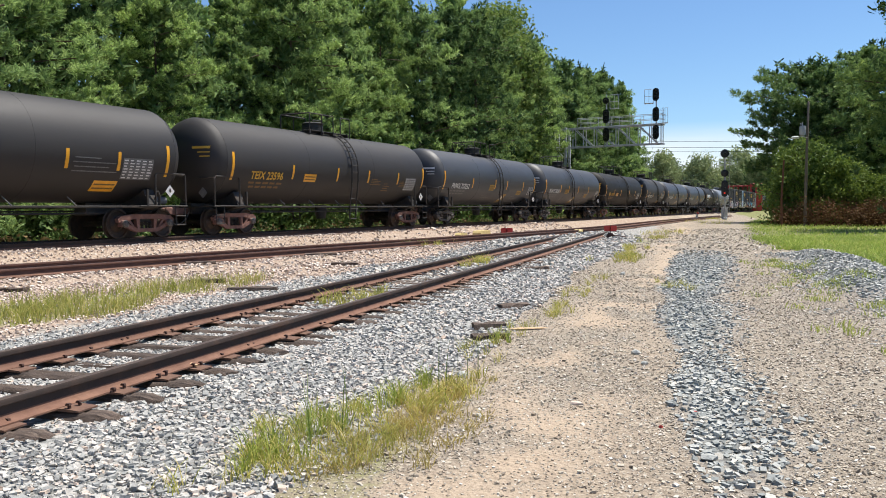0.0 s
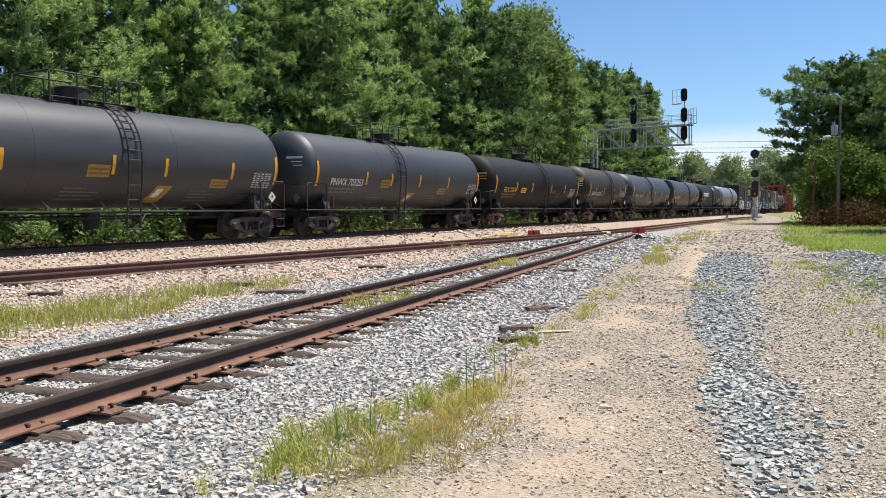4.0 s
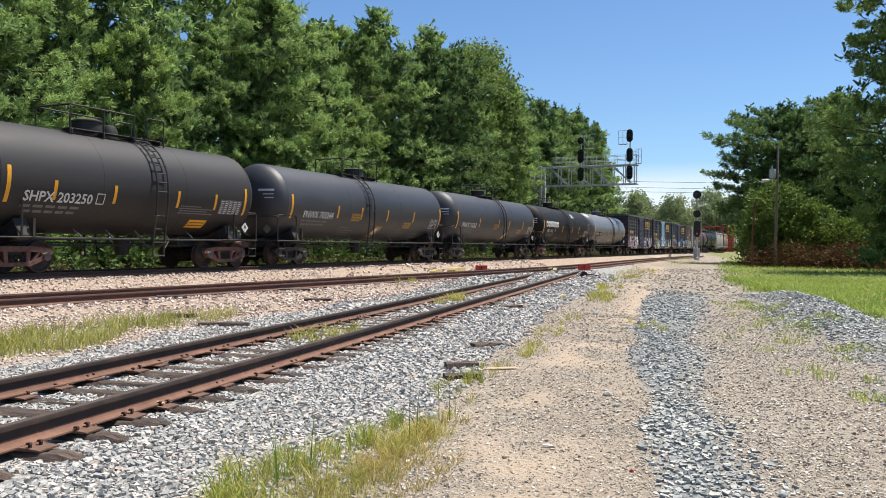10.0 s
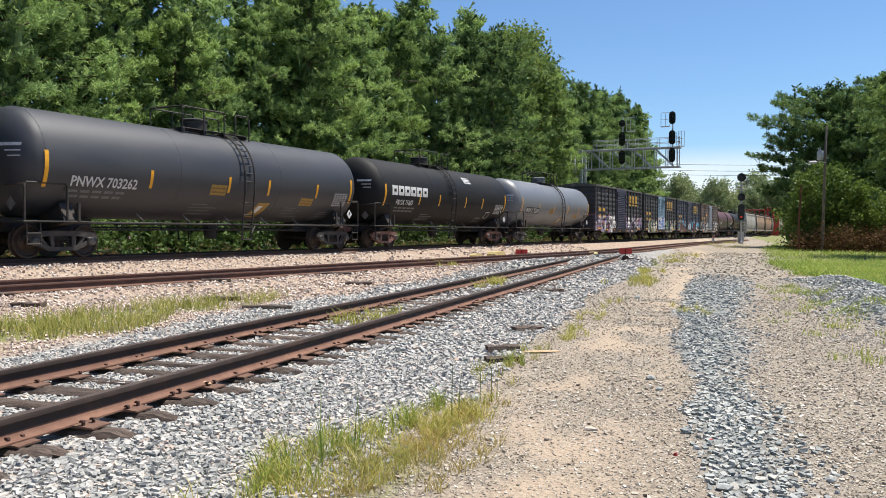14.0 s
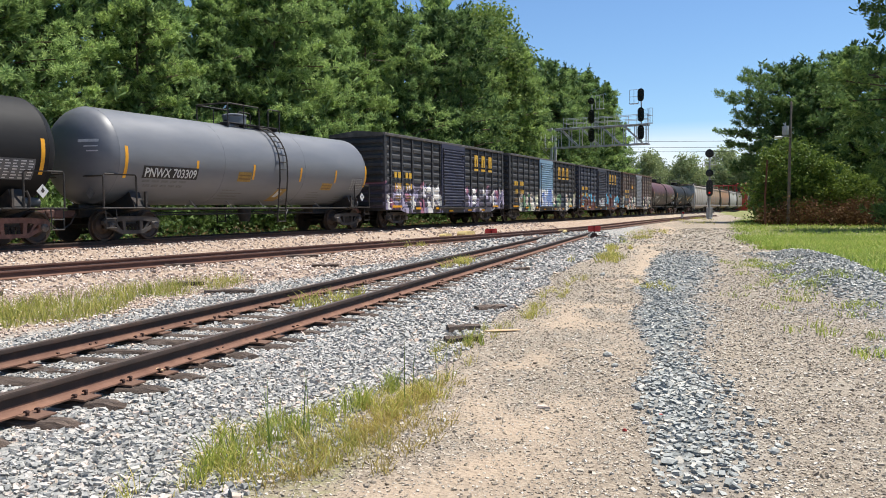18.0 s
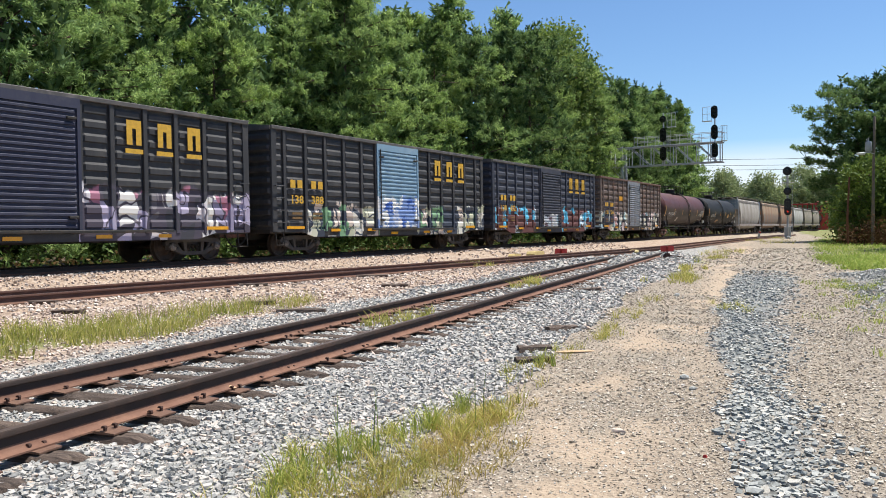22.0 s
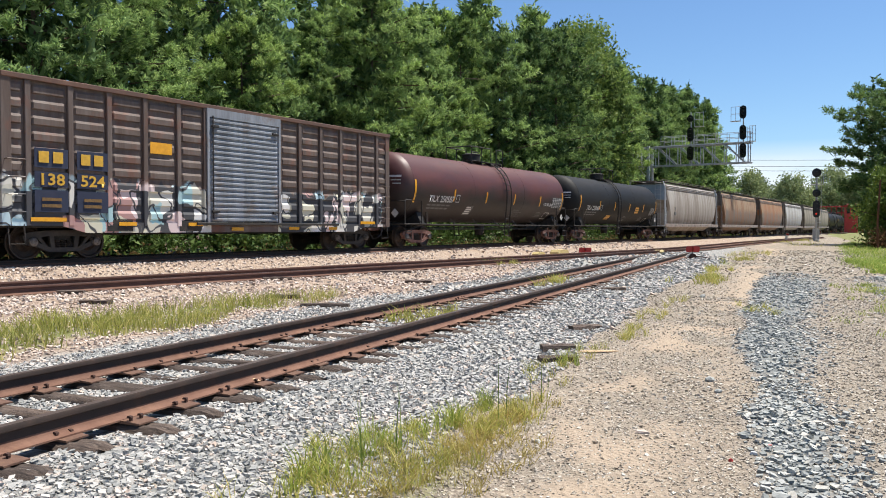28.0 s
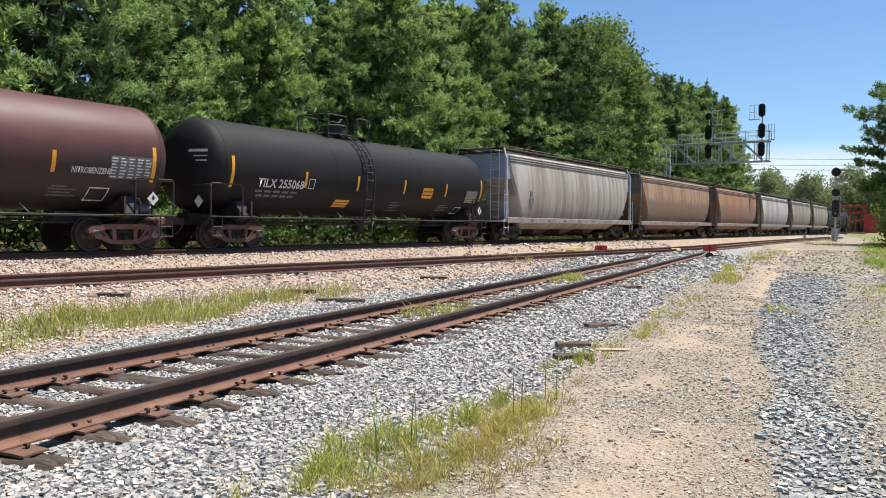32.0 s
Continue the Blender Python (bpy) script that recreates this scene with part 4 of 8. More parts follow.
BUSH = [broadleaf(71 + k, 5.6 + 0.5 * k, 2.9, 0.1, 95, 16, 11, 0.17, BROADLEAF, "rounded leafy green bush at the edge of the field", "bush", "bushes by the field") for k in range(2)]
for x, y, q in ((28.4, 66.0, 1.0), (30.4, 64.0, 0.8), (32.6, 62.6, 0.72), (34.8, 60.0, 0.66), (29.0, 69.0, 0.9)):
    plant(BUSH, x, y, q, RNG.uniform(0, 6.28))
FAR = [broadleaf(61 + k, 15.0 + 1.5 * k, 6.0, 1.0, 60, 16, 8, 0.45, HAZED_LEAF, "far tree with distance haze put into its green", group="far trees") for k in range(2)]
for k in range(44):
    plant(FAR, 52 + k * 3.5 + RNG.uniform(-3, 3), 288 + RNG.uniform(-25, 35) - k * 1.5, RNG.uniform(0.85, 1.15), RNG.uniform(0, 6.28))


# ---- brush under the trees and by the field: uncountable, one object of each kind ----
def brush(name, label, pts, tall, per, size, mat, spread=0.8):
    """Shrubby growth: leaves heaped about each place, denser towards the ground."""
    rng = np.random.default_rng(len(pts) + int(tall * 10))
    pts = np.asarray(pts)
    z = lay(pts[:, 0], pts[:, 1])["z"]
    h = tall * rng.uniform(0.45, 1.15, len(pts))
    n = per
    c = np.repeat(np.column_stack([pts, z]), n, 0)
    hh = np.repeat(h, n) * rng.random(len(c)) ** 0.8
    c = c + np.column_stack([rng.normal(size=len(c)) * spread, rng.normal(size=len(c)) * spread, hh])
    v = leaves(c, 3, size, rng)
    ob = new(name, crown_mesh(name, v))
    ob.data.materials.append(mat)
    return tagged(ob, label, "undergrowth", "", "stuff")


brush("undergrowth", "dark green shrubs filling the edge of the wood", [beside_main(q, o) for q in np.arange(-40, 140, 1.3) for o in (7.6 + RNG.uniform(-0.6, 0.6), 9.6 + RNG.uniform(-0.8, 0.8), 12.5, 16.0)], 4.6, 56, 0.18, UNDER_LEAF, 0.75)
brush("low_brush", "sunlit low weeds along the railway bank", [beside_main(q, 5.4 + RNG.uniform(-0.7, 0.9)) for q in np.arange(-40, 150, 0.7)], 0.6, 22, 0.1, UNDER_LEAF, 0.4)
brush("dry_brush", "straw-coloured dry grass and twigs along the bank", [beside_main(q, 4.4 + RNG.uniform(-0.5, 0.7)) for q in np.arange(-40, 150, 0.8)], 0.6, 16, 0.11, DRY, 0.35)
edge_pts = [(25.6 + 0.3 * k + RNG.uniform(-0.5, 0.5), 63.4 - 0.3 * k + RNG.uniform(-0.9, 1.1)) for k in range(46)]
brush("withered_brush", "reddish brown withered vines and brush", edge_pts + [(31.0 + RNG.normal() * 0.7, 60.5 + RNG.normal() * 0.7) for k in range(10)], 1.75, 85, 0.13, RED_BRUSH, 0.6)
brush("field_shrubs", "dark green shrubs under the trees by the field", [(34.0 + 0.6 * k + RNG.uniform(-0.6, 0.6), 62.5 - 0.3 * k + RNG.uniform(-1, 1.5)) for k in range(26)] + [(28.5 + 0.4 * k, 70 + RNG.uniform(-1, 1)) for k in range(14)], 3.6, 150, 0.2, UNDER_LEAF, 0.85)

# ---- the freight train ----
# Each car: x along the train (away from the engine), -y towards the path, z above the rail head.
def plank(b, x0, x1, y0, y1, z0, z1):
    return b.box(x0, x1, y0, y1, z0, z1, min(0.012, abs(z1 - z0) / 3, abs(y1 - y0) / 3, abs(x1 - x0) / 3))


def frame_mesh():
    b = Build()
    for s in (-1, 1):
        b.prism([(s * 0.0, 0.6), (s * 0.5, 0.6), (s * 0.93, 0.53), (s * 1.1, 0.5), (s * 1.12, 0.6), (s * 1.0, 0.69), (s * 0.5, 0.745), (s * 0.0, 0.745)], "y", -0.07, 0.07)
        b.prism([(0, 0.2), (s * 0.42, 0.2), (s * 0.86, 0.38), (s * 0.78, 0.47), (s * 0.38, 0.31), (0, 0.31)], "y", -0.07, 0.07)
        b.prism([(s * 0.27, 0.28), (s * 0.37, 0.28), (s * 0.42, 0.63), (s * 0.29, 0.63)], "y", -0.065, 0.065)
        b.prism([(s * 0.44, 0.32), (s * 0.52, 0.32), (s * 0.78, 0.6), (s * 0.68, 0.62)], "y", -0.05, 0.05)
        b.box(s * 0.89 - 0.13, s * 0.89 + 0.13, -0.1, 0.1, 0.36, 0.57, 0.03)
    return b.mesh("side_frame", auto=35)


def cap_mesh():
    b = Build()
    b.lathe([(0.0, 0.11), (-0.09, 0.11), (-0.11, 0.085), (-0.112, 0.0)], "y", 14)
    for k in range(3):
        a = k * 2.094 + 0.5
        b.tube((0.06 * math.cos(a), -0.1, 0.06 * math.sin(a)), (0.06 * math.cos(a), -0.14, 0.06 * math.sin(a)), 0.018, 6)
    return b.mesh("bearing_cap", auto=40)


def spring_mesh():
    b = Build()
    pts = [(0.055 * math.cos(a), 0.055 * math.sin(a), 0.29 + 0.23 * a / 31.4) for a in np.linspace(0, 31.4, 21)]
    b.pipe(pts, 0.018, 4)
    return b.mesh("spring", auto=60)


def wheelset_mesh():
    b = Build()
    for s in (-1, 1):
        c = 0.755 * s
        prof = [(c - 0.085 * s, 0.487), (c - 0.055 * s, 0.487), (c - 0.045 * s, 0.46), (c + 0.06 * s, 0.45), (c + 0.06 * s, 0.40), (c + 0.02 * s, 0.37), (c - 0.01 * s, 0.25), (c + 0.05 * s, 0.16), (c + 0.09 * s, 0.14), (c + 0.09 * s, 0.06), (c - 0.085 * s, 0.06)]
        b.lathe(prof if s > 0 else prof, "y", 20)
    b.tube((0, -1.05, 0), (0, 1.05, 0), 0.075, 10)
    return b.mesh("wheelset", auto=35)


def bolster_mesh():
    b = Build()
    b.prism([(-0.22, 0.5), (-0.22, 0.66), (-0.12, 0.72), (0.12, 0.72), (0.22, 0.66), (0.22, 0.5)], "y", -0.98, 0.98)
    b.lathe([(0.68, 0.2), (0.8, 0.2), (0.8, 0.0)], "z", 14)
    return b.mesh("truck", auto=35)


FRAME_M, CAP_M, SPRING_M, WHEEL_M, BOLSTER_M = frame_mesh(), cap_mesh(), spring_mesh(), wheelset_mesh(), bolster_mesh()
FRAME_DARK = FRAME_M.copy()
BOLSTER_M.materials.append(FRAME_BLACK)
FRAME_M.materials.append(TRUCK)
FRAME_DARK.materials.append(TRUCK_DARK)
WHEELS = []


def truck(car, x, bright=True):
    t = part("truck", BOLSTER_M, FRAME_BLACK, car, "cast steel two-axle truck", m=pose(x, 0, 0))
    for s in (-1, 1):
        f = part("side_frame", FRAME_M if bright else FRAME_DARK, TRUCK, t, m=pose(0, s * 1.0, 0))
        for ax in (-0.89, 0.89):
            part("bearing_cap", CAP_M, CAP_STEEL, t, m=pose(ax, s * 1.07, 0.457, 0, 0, 0 if s < 0 else 180))
        for k in (-0.16, 0.0, 0.16):
            part("spring", SPRING_M, FRAME_BLACK, t, m=pose(k, s * 1.02, 0))
    for ax in (-0.89, 0.89):
        w = part("wheelset", WHEEL_M, WHEEL, t, m=pose(ax, 0, 0.457))
        WHEELS.append((w, ax))
    return t


def coupler(car, L):
    for s in (-1, 1):
        b = Build()
        b.box(min(s * (L / 2 - 1.0), s * (L / 2 - 0.28)), max(s * (L / 2 - 1.0), s * (L / 2 - 0.28)), -0.09, 0.09, 0.72, 0.94, 0.02)
        b.box(min(s * (L / 2 - 0.3), s * (L / 2 + 0.06)), max(s * (L / 2 - 0.3), s * (L / 2 + 0.06)), -0.17, 0.12, 0.7, 0.98, 0.05)
        part("coupler", b, TRUCK, car, "rusty steel coupler", auto=40)
        h = Build()
        h.pipe([(s * (L / 2 - 0.55), -0.35, 0.85), (s * (L / 2 - 0.35), -0.36, 0.55), (s * (L / 2 - 0.1), -0.3, 0.38), (s * (L / 2 + 0.02), -0.2, 0.42)], 0.025, 6)
        part("air_hose", h, FRAME_BLACK, car)


def ladder(car, x, y, z0, z1, w=0.46, rungs=None, mat=None, lean=0.0, along="x"):
    """A straight ladder in a vertical plane."""
    b = Build()
    n = rungs or max(2, int((z1 - z0) / 0.38))
    def at(u, z):
        return (x + u, y + lean * (z - z0), z) if along == "x" else (x, y + u, z)
    for u in (-w / 2, w / 2):
        b.tube(at(u, z0), at(u, z1), 0.02, 5)
    for k in range(n):
        z = z0 + (k + 0.5) * (z1 - z0) / n
        b.tube(at(-w / 2, z), at(w / 2, z), 0.014, 5)
    return part("ladder", b, mat or FRAME_BLACK, car)


def hose_bundle(car, x, s):
    b = Build()
    b.lathe([(-0.33, 0.0), (-0.3, 0.13), (0.3, 0.13), (0.33, 0.0)], "x", 12, (x, -1.0, 1.16))
    return part("air_reservoir", b, PANEL_GREY, car, "grey brake cylinder", auto=40)


def tank_car(spec):
    L, mat = spec["L"], spec["mat"]
    R, zc = spec.get("R", 1.5), spec.get("zc", 2.6)
    car = thing("tank_car", spec["label"], "tank car", "cars of the freight train")
    lh = L / 2 - 1.22
    dome = [(math.cos(a), 0.985 * math.sin(a)) for a in (0.0, 0.25, 0.5, 0.75, 0.98, 1.18, 1.34, 1.47)] + [(0.0, 1.0)]
    depth = 0.7
    prof = [(-lh + k * 2 * lh / 12, R) for k in range(13)]
    b = Build()
    b.lathe(prof, "x", 48, (0, 0, zc))
    tank = part("tank", b, mat, car, auto=50)
    for e in (-1, 1):
        b = Build()
        b.lathe([(e * (lh + depth * a), R * max(r, 0.001)) for a, r in dome], "x", 48, (0, 0, zc))
        part("tank_head", b, mat, tank, auto=50)
    # weld seams between the tank's shells
    for k in (-0.5, -0.17, 0.17, 0.5):
        w = Build()
        w.lathe([(k * 2 * lh - 0.01, R - 0.01), (k * 2 * lh, R + 0.005), (k * 2 * lh + 0.01, R - 0.01)], "x", 40, (0, 0, zc))
        part("weld_seam", w, mat, tank, auto=60)

    def skin(x, z, lift=0.008):
        c = max(-1.0, min(1.0, (z - zc) / R))
        return (x, -(R + lift) * math.sqrt(1 - c * c), z)

    def patch(x0, x1, z0, z1, mat2, name, label="", shear=0.0, lift=0.006, parent=None):
        g = Build()
        n = max(2, int((z1 - z0) / 0.08))
        rows = [[skin(x0 + shear * k / n, z0 + (z1 - z0) * k / n, lift), skin(x1 + shear * k / n, z0 + (z1 - z0) * k / n, lift)] for k in range(n + 1)]
        g.add([p for r in rows for p in r], [(2 * k, 2 * k + 1, 2 * k + 3, 2 * k + 2) for k in range(n)])
        return part(name, g, mat2, parent or car, label)

    # stub sills, running board, bolsters over the trucks
    b = Build()
    plank(b, -lh + 0.6, lh - 0.6, -1.35, -1.27, 0.94, 1.0)
    plank(b, -lh + 0.6, lh - 0.6, 1.27, 1.35, 0.94, 1.0)
    part("side_rail", b, FRAME_BLACK, car)
    for s in (-1, 1):
        b = Build()
        plank(b, min(s * (lh - 2.4), s * (L / 2 - 0.75)), max(s * (lh - 2.4), s * (L / 2 - 0.75)), -0.25, 0.25, 0.72, 1.1)
        b.prism([(-1.35, 0.95), (-1.35, 1.05), (-1.15, 1.5), (-0.9, 1.35), (-0.4, 1.15), (0.4, 1.15), (0.9, 1.35), (1.15, 1.5), (1.35, 1.05), (1.35, 0.95), (0.3, 0.75), (-0.3, 0.75)], "x", s * (L / 2 - 2.05) - 0.2, s * (L / 2 - 2.05) + 0.2)
        part("stub_sill", b, FRAME_BLACK, car)
    for s in (-1, 1):
        b = Build()
        x0, x1 = sorted((s * (L / 2 - 0.62), s * (L / 2 - 2.6)))
        plank(b, x0, x1, -1.4, -0.95, 0.97, 1.01)
        plank(b, x0, x1, 0.95, 1.4, 0.97, 1.01)
        xe0, xe1 = sorted((s * (L / 2 - 0.62), s * (L / 2 - 0.95)))
        plank(b, xe0, xe1, -1.4, 1.4, 0.96, 1.0)
        part("end_platform", b, FRAME_BLACK, car)
        # grab rails round the platform
        b = Build()
        xa, xb = s * (L / 2 - 0.68), s * (L / 2 - 1.95)
        b.pipe([(xa, -1.36, 1.0), (xa, -1.36, 1.92), (xa - s * 0.05, -1.36, 2.0), (xb + s * 0.06, -1.36, 2.0), (xb, -1.36, 1.93), (xb, -1.36, 1.0)], 0.03, 6)
        b.pipe([(xa, -1.36, 1.95), (xa, 1.36, 1.95)], 0.027, 6)
        b.pipe([(xa, 1.36, 1.0), (xa, 1.36, 1.92), (xa - s * 0.05, 1.36, 2.0), (xb, 1.36, 2.0), (xb, 1.36, 1.0)], 0.03, 6)
        part("hand_rail", b, FRAME_BLACK, car)
        b = Build()
        b.pipe([(xb - s * 0.35, -1.37, 1.0), (xb - s * 0.35, -1.37, 1.5)], 0.05, 4)
        part("platform_post", b, FRAME_BLACK, car)
        b = Build()
        for u in (-0.2, 0.2):
            b.tube((xa - s * 0.25 + u, -1.38, 0.38), (xa - s * 0.25 + u, -1.36, 1.0), 0.018, 5)
        for z in (0.4, 0.68):
            b.tube((xa - s * 0.25 - 0.2, -1.38, z), (xa - s * 0.25 + 0.2, -1.38, z), 0.021, 5)
        part("step", b, FRAME_BLACK, car)
    if spec.get("valve", True):
        hose_bundle(car, L / 2 - 1.55, 1)
        b = Build()
        x = L / 2 - 1.75
        b.pipe([(x, -1.3, 1.0), (x - 0.02, -1.33, 1.3), (x - 0.1, -1.34, 1.45)], 0.04, 5)
        part("bracket", b, FRAME_BLACK, car)
    # underside brake rigging
    b = Build()
    b.pipe([(-lh + 1.2, -0.55, 0.78), (lh - 1.2, -0.55, 0.78)], 0.03, 5)
    b.pipe([(-lh + 1.5, 0.4, 0.85), (lh - 1.5, 0.4, 0.85)], 0.025, 5)
    b.lathe([(-0.28, 0.2), (0.0, 0.26), (0.3, 0.26), (0.3, 0.0)], "z", 14, (spec.get("outlet", 0.4), 0, 0.75))
    part("brake_pipe", b, FRAME_BLACK, car, auto=40)
    for x in np.linspace(-lh + 1.6, lh - 1.6, 7)[1:-1]:
        b = Build()
        b.pipe([(x, -1.27, 1.0), (x - 0.16, -1.12, 1.24)], 0.018, 5)
        part("rail_strut", b, PANEL_GREY, car)
    # top: manway housing, platform and rails
    xm, xl = spec.get("manway", -0.6), spec.get("ladder", 0.95)
    b = Build()
    zt = zc + R
    b.lathe([(zt - 0.12, 0.44), (zt + 0.36, 0.44), (zt + 0.38, 0.47), (zt + 0.42, 0.47), (zt + 0.46, 0.38), (zt + 0.47, 0.0)], "z", 22, (xm, 0, 0))
    d = part("manway_housing", b, mat if spec.get("grey") else FRAME_BLACK, car, auto=40)
    for u in (-0.48, 0.48):
        b = Build()
        b.tube((xm + u, -0.1, zt + 0.2), (xm + u, 0.1, zt + 0.2), 0.03, 6)
        part("hatch_bolt", b, FRAME_BLACK, d)
    if spec.get("vent"):
        b = Build()
        b.lathe([(zt - 0.1, 0.27), (zt + 0.22, 0.27), (zt + 0.38, 0.2), (zt + 0.43, 0.0)], "z", 16, (xm + 0.85, 0, 0))
        part("safety_valve", b, FRAME_BLACK, car, auto=40)
    xa, xb = min(xm, xl) - 1.25, max(xm, xl) + 1.0
    for y in (-0.62, -0.5, -0.38, 0.38, 0.5, 0.62):
        b = Build()
        plank(b, xa, xb, y - 0.05, y + 0.05, zt + 0.02, zt + 0.05)
        part("walkway_plank", b, FRAME_BLACK, car)
    for x in np.linspace(xa + 0.1, xb - 0.1, 4):
        b = Build()
        plank(b, x - 0.03, x + 0.03, -0.7, 0.7, zt - 0.1, zt + 0.02)
        part("walkway_bearer", b, FRAME_BLACK, car)
    b = Build()
    hr = zt + 0.72
    for y in (-0.72, 0.72):
        # each side is open where the ladder comes up
        for q0, q1 in ((xa, xl - 0.28), (xl + 0.28, xb)):
            b.pipe([(q0, y, zt - 0.15), (q0, y, hr - 0.05), (q0 + 0.05, y, hr), (q1 - 0.05, y, hr), (q1, y, hr - 0.05), (q1, y, zt - 0.15)], 0.026, 6)
            if q1 - q0 > 1.4:
                b.pipe([((q0 + q1) / 2, y, zt - 0.15), ((q0 + q1) / 2, y, hr)], 0.024, 5)
    b.pipe([(xa, -0.72, hr), (xa, 0.72, hr)], 0.029, 6)
    part("guard_rail", b, FRAME_BLACK, car)
    # the ladder that follows the tank's side
    for side_y in (-1, 1):
        b = Build()
        for u in (-0.24, 0.24):
            pts = [(xl + u, side_y * 1.46, 0.42), (xl + u, side_y * 1.5, 1.0), (xl + u, side_y * (R + 0.12), zc - 0.5)]
            for a in np.linspace(0, 1.15, 9):
                pts.append((xl + u, side_y * (R + 0.12) * math.cos(a), zc + (R + 0.12) * math.sin(a)))
            b.pipe(pts, 0.031, 5)
        for k in range(4):
            z = 0.46 + k * 0.42
            b.tube((xl - 0.24, side_y * 1.5, z), (xl + 0.24, side_y * 1.5, z), 0.021, 5)
        for a in np.linspace(-0.1, 1.12, 8):
            y, z = side_y * (R + 0.12) * math.cos(a), zc + (R + 0.12) * math.sin(a)
            b.tube((xl - 0.24, y, z), (xl + 0.24, y, z), 0.021, 5)
        for u in (-0.42, 0.42):
            b.tube((xl + u * 1.6, side_y * 1.3, 0.98), (xl + u * 0.6, side_y * 1.45, 0.62), 0.021, 5)
        part("ladder", b, FRAME_BLACK, car)
    # reflective stripes
    for x in spec["stripes"]:
        end = abs(x) > lh - 0.5
        patch(x - (0.055 if not end else 0.06), x + (0.055 if not end else 0.06), 2.02 if not end else 1.9, 2.56 if not end else 2.86, YELLOW, "reflective_stripe", "yellow reflective stripe")
    # lettering: mark, weights, the panels
    ink = spec.get("ink", WHITE)
    xt, ht = spec["text_x"], spec.get("text_h", 0.27)
    if spec.get("grey"):
        patch(xt - 0.07, xt + spec["text_w"] + 0.07, 1.92, 2.3, FRAME_BLACK, "number_ground", "black ground behind the number", lift=0.012)
    letters(spec["text"], ht, ink, car, lambda u, v: skin(xt + u, spec.get("text_z", 1.97) + v, 0.022), "reporting mark in block letters", width=spec.get("text_w", 2.3))
    faded = FADED_YELLOW if ink is STENCIL_YELLOW else FADED
    for k, (x0, wd) in enumerate(((xt, 2.0), (xt + 0.1, 1.8))):
        for j in range(5):
            patch(x0 + j * wd / 5, x0 + j * wd / 5 + wd / 6.5, 1.80 - 0.14 * k, 1.87 - 0.14 * k, faded, "stencil_line")
    for k in range(3):
        g = Build()
        z = 2.95 - 0.14 * k
        wdt = (0.62, 0.42, 0.34)[k]
        n = 6
        pts = []
        for j in range(n + 1):
            y = -1.12 + wdt * (1 - j / n)
            for zz in (z, z + (0.085 if k == 0 else 0.035)):
                rr = math.hypot(y, zz - zc)
                xx = -lh - depth * math.sqrt(max(0.0, 1 - (rr / R) ** 2)) - 0.014
                pts.append((xx, y, zz))
        g.add(pts, [(2 * j, 2 * j + 1, 2 * j + 3, 2 * j + 2) for j in range(n)])
        part("stencil_line", g, ink, car)
    for x, z, wd, h, kind in spec.get("panels", ()):
        if kind == "yellow":
            p = patch(x, x + wd, z, z + h, spec.get("panel_mat", YELLOW), "warning_panel", "yellow warning panel")
            for k in range(2):
                patch(x + 0.05, x + wd - 0.05, z + h * (0.22 + 0.36 * k), z + h * (0.36 + 0.36 * k), FADED_YELLOW, "stencil_line", lift=0.009, parent=p)
        elif kind == "slant":
            p = patch(x, x + wd, z, z + h, spec.get("panel_mat", YELLOW), "warning_panel", "slanted yellow warning panel", shear=0.22)
            patch(x + wd * 0.3, x + wd * 0.7, z + h * 0.3, z + h * 0.8, WHITE, "emblem", shear=0.1, lift=0.009, parent=p)
        elif kind == "data":
            p = patch(x, x + wd, z, z + h, PANEL_GREY, "data_panel", "stencilled test data panel")
            for k in range(7):
                for j in range(5):
                    patch(x + 0.03 + j * wd / 5, x + (j + (0.82, 0.6, 0.75)[(j + k) % 3]) * wd / 5, z + h * (0.05 + 0.135 * k), z + h * (0.105 + 0.135 * k), ink if spec.get("data_ink") else WHITE, "stencil_line", lift=0.009, parent=p)
        elif kind == "lines":
            for k in range(4):
                patch(x + 0.05 * (k % 2), x + wd * (1.0, 0.8, 0.95, 0.6)[k], z + h * k / 4, z + h * k / 4 + 0.03, faded, "stencil_line")
        elif kind == "plate":
            p = patch(x, x + wd, z, z + h, PANEL_GREY, "data_panel", "pale stencilled plate")
            for k in range(4):
                patch(x + 0.04, x + wd * (0.95, 0.8, 0.9, 0.7)[k], z + h * (0.1 + 0.22 * k), z + h * (0.22 + 0.22 * k), WHITE, "stencil_line", lift=0.009, parent=p)
        elif kind == "box":
            for q in ((0, wd, 0, 0.03), (0, wd, h - 0.03, h), (0, 0.03, 0.03, h - 0.03), (wd - 0.03, wd, 0.03, h - 0.03)):
                patch(x + q[0], x + q[1], z + q[2], z + q[3], ink, "stencil_line")
    if spec.get("word"):
        txt, x, z, h, wd = spec["word"]
        letters(txt, h, WHITE, car, lambda u, v: skin(x + u, z + v, 0.014), "commodity name", width=wd)
    if spec.get("logo"):
        # the owner's sign as six plain white blocks
        x0 = spec["logo"]
        for k in range(6):
            p = patch(x0 + k * 0.575, x0 + k * 0.575 + 0.5, 2.4, 2.84, WHITE, "sign_block", "plain white block of the owner's sign")
            patch(x0 + k * 0.575 + 0.15, x0 + k * 0.575 + 0.36, 2.55, 2.69, mat, "sign_hole", lift=0.009, parent=p)
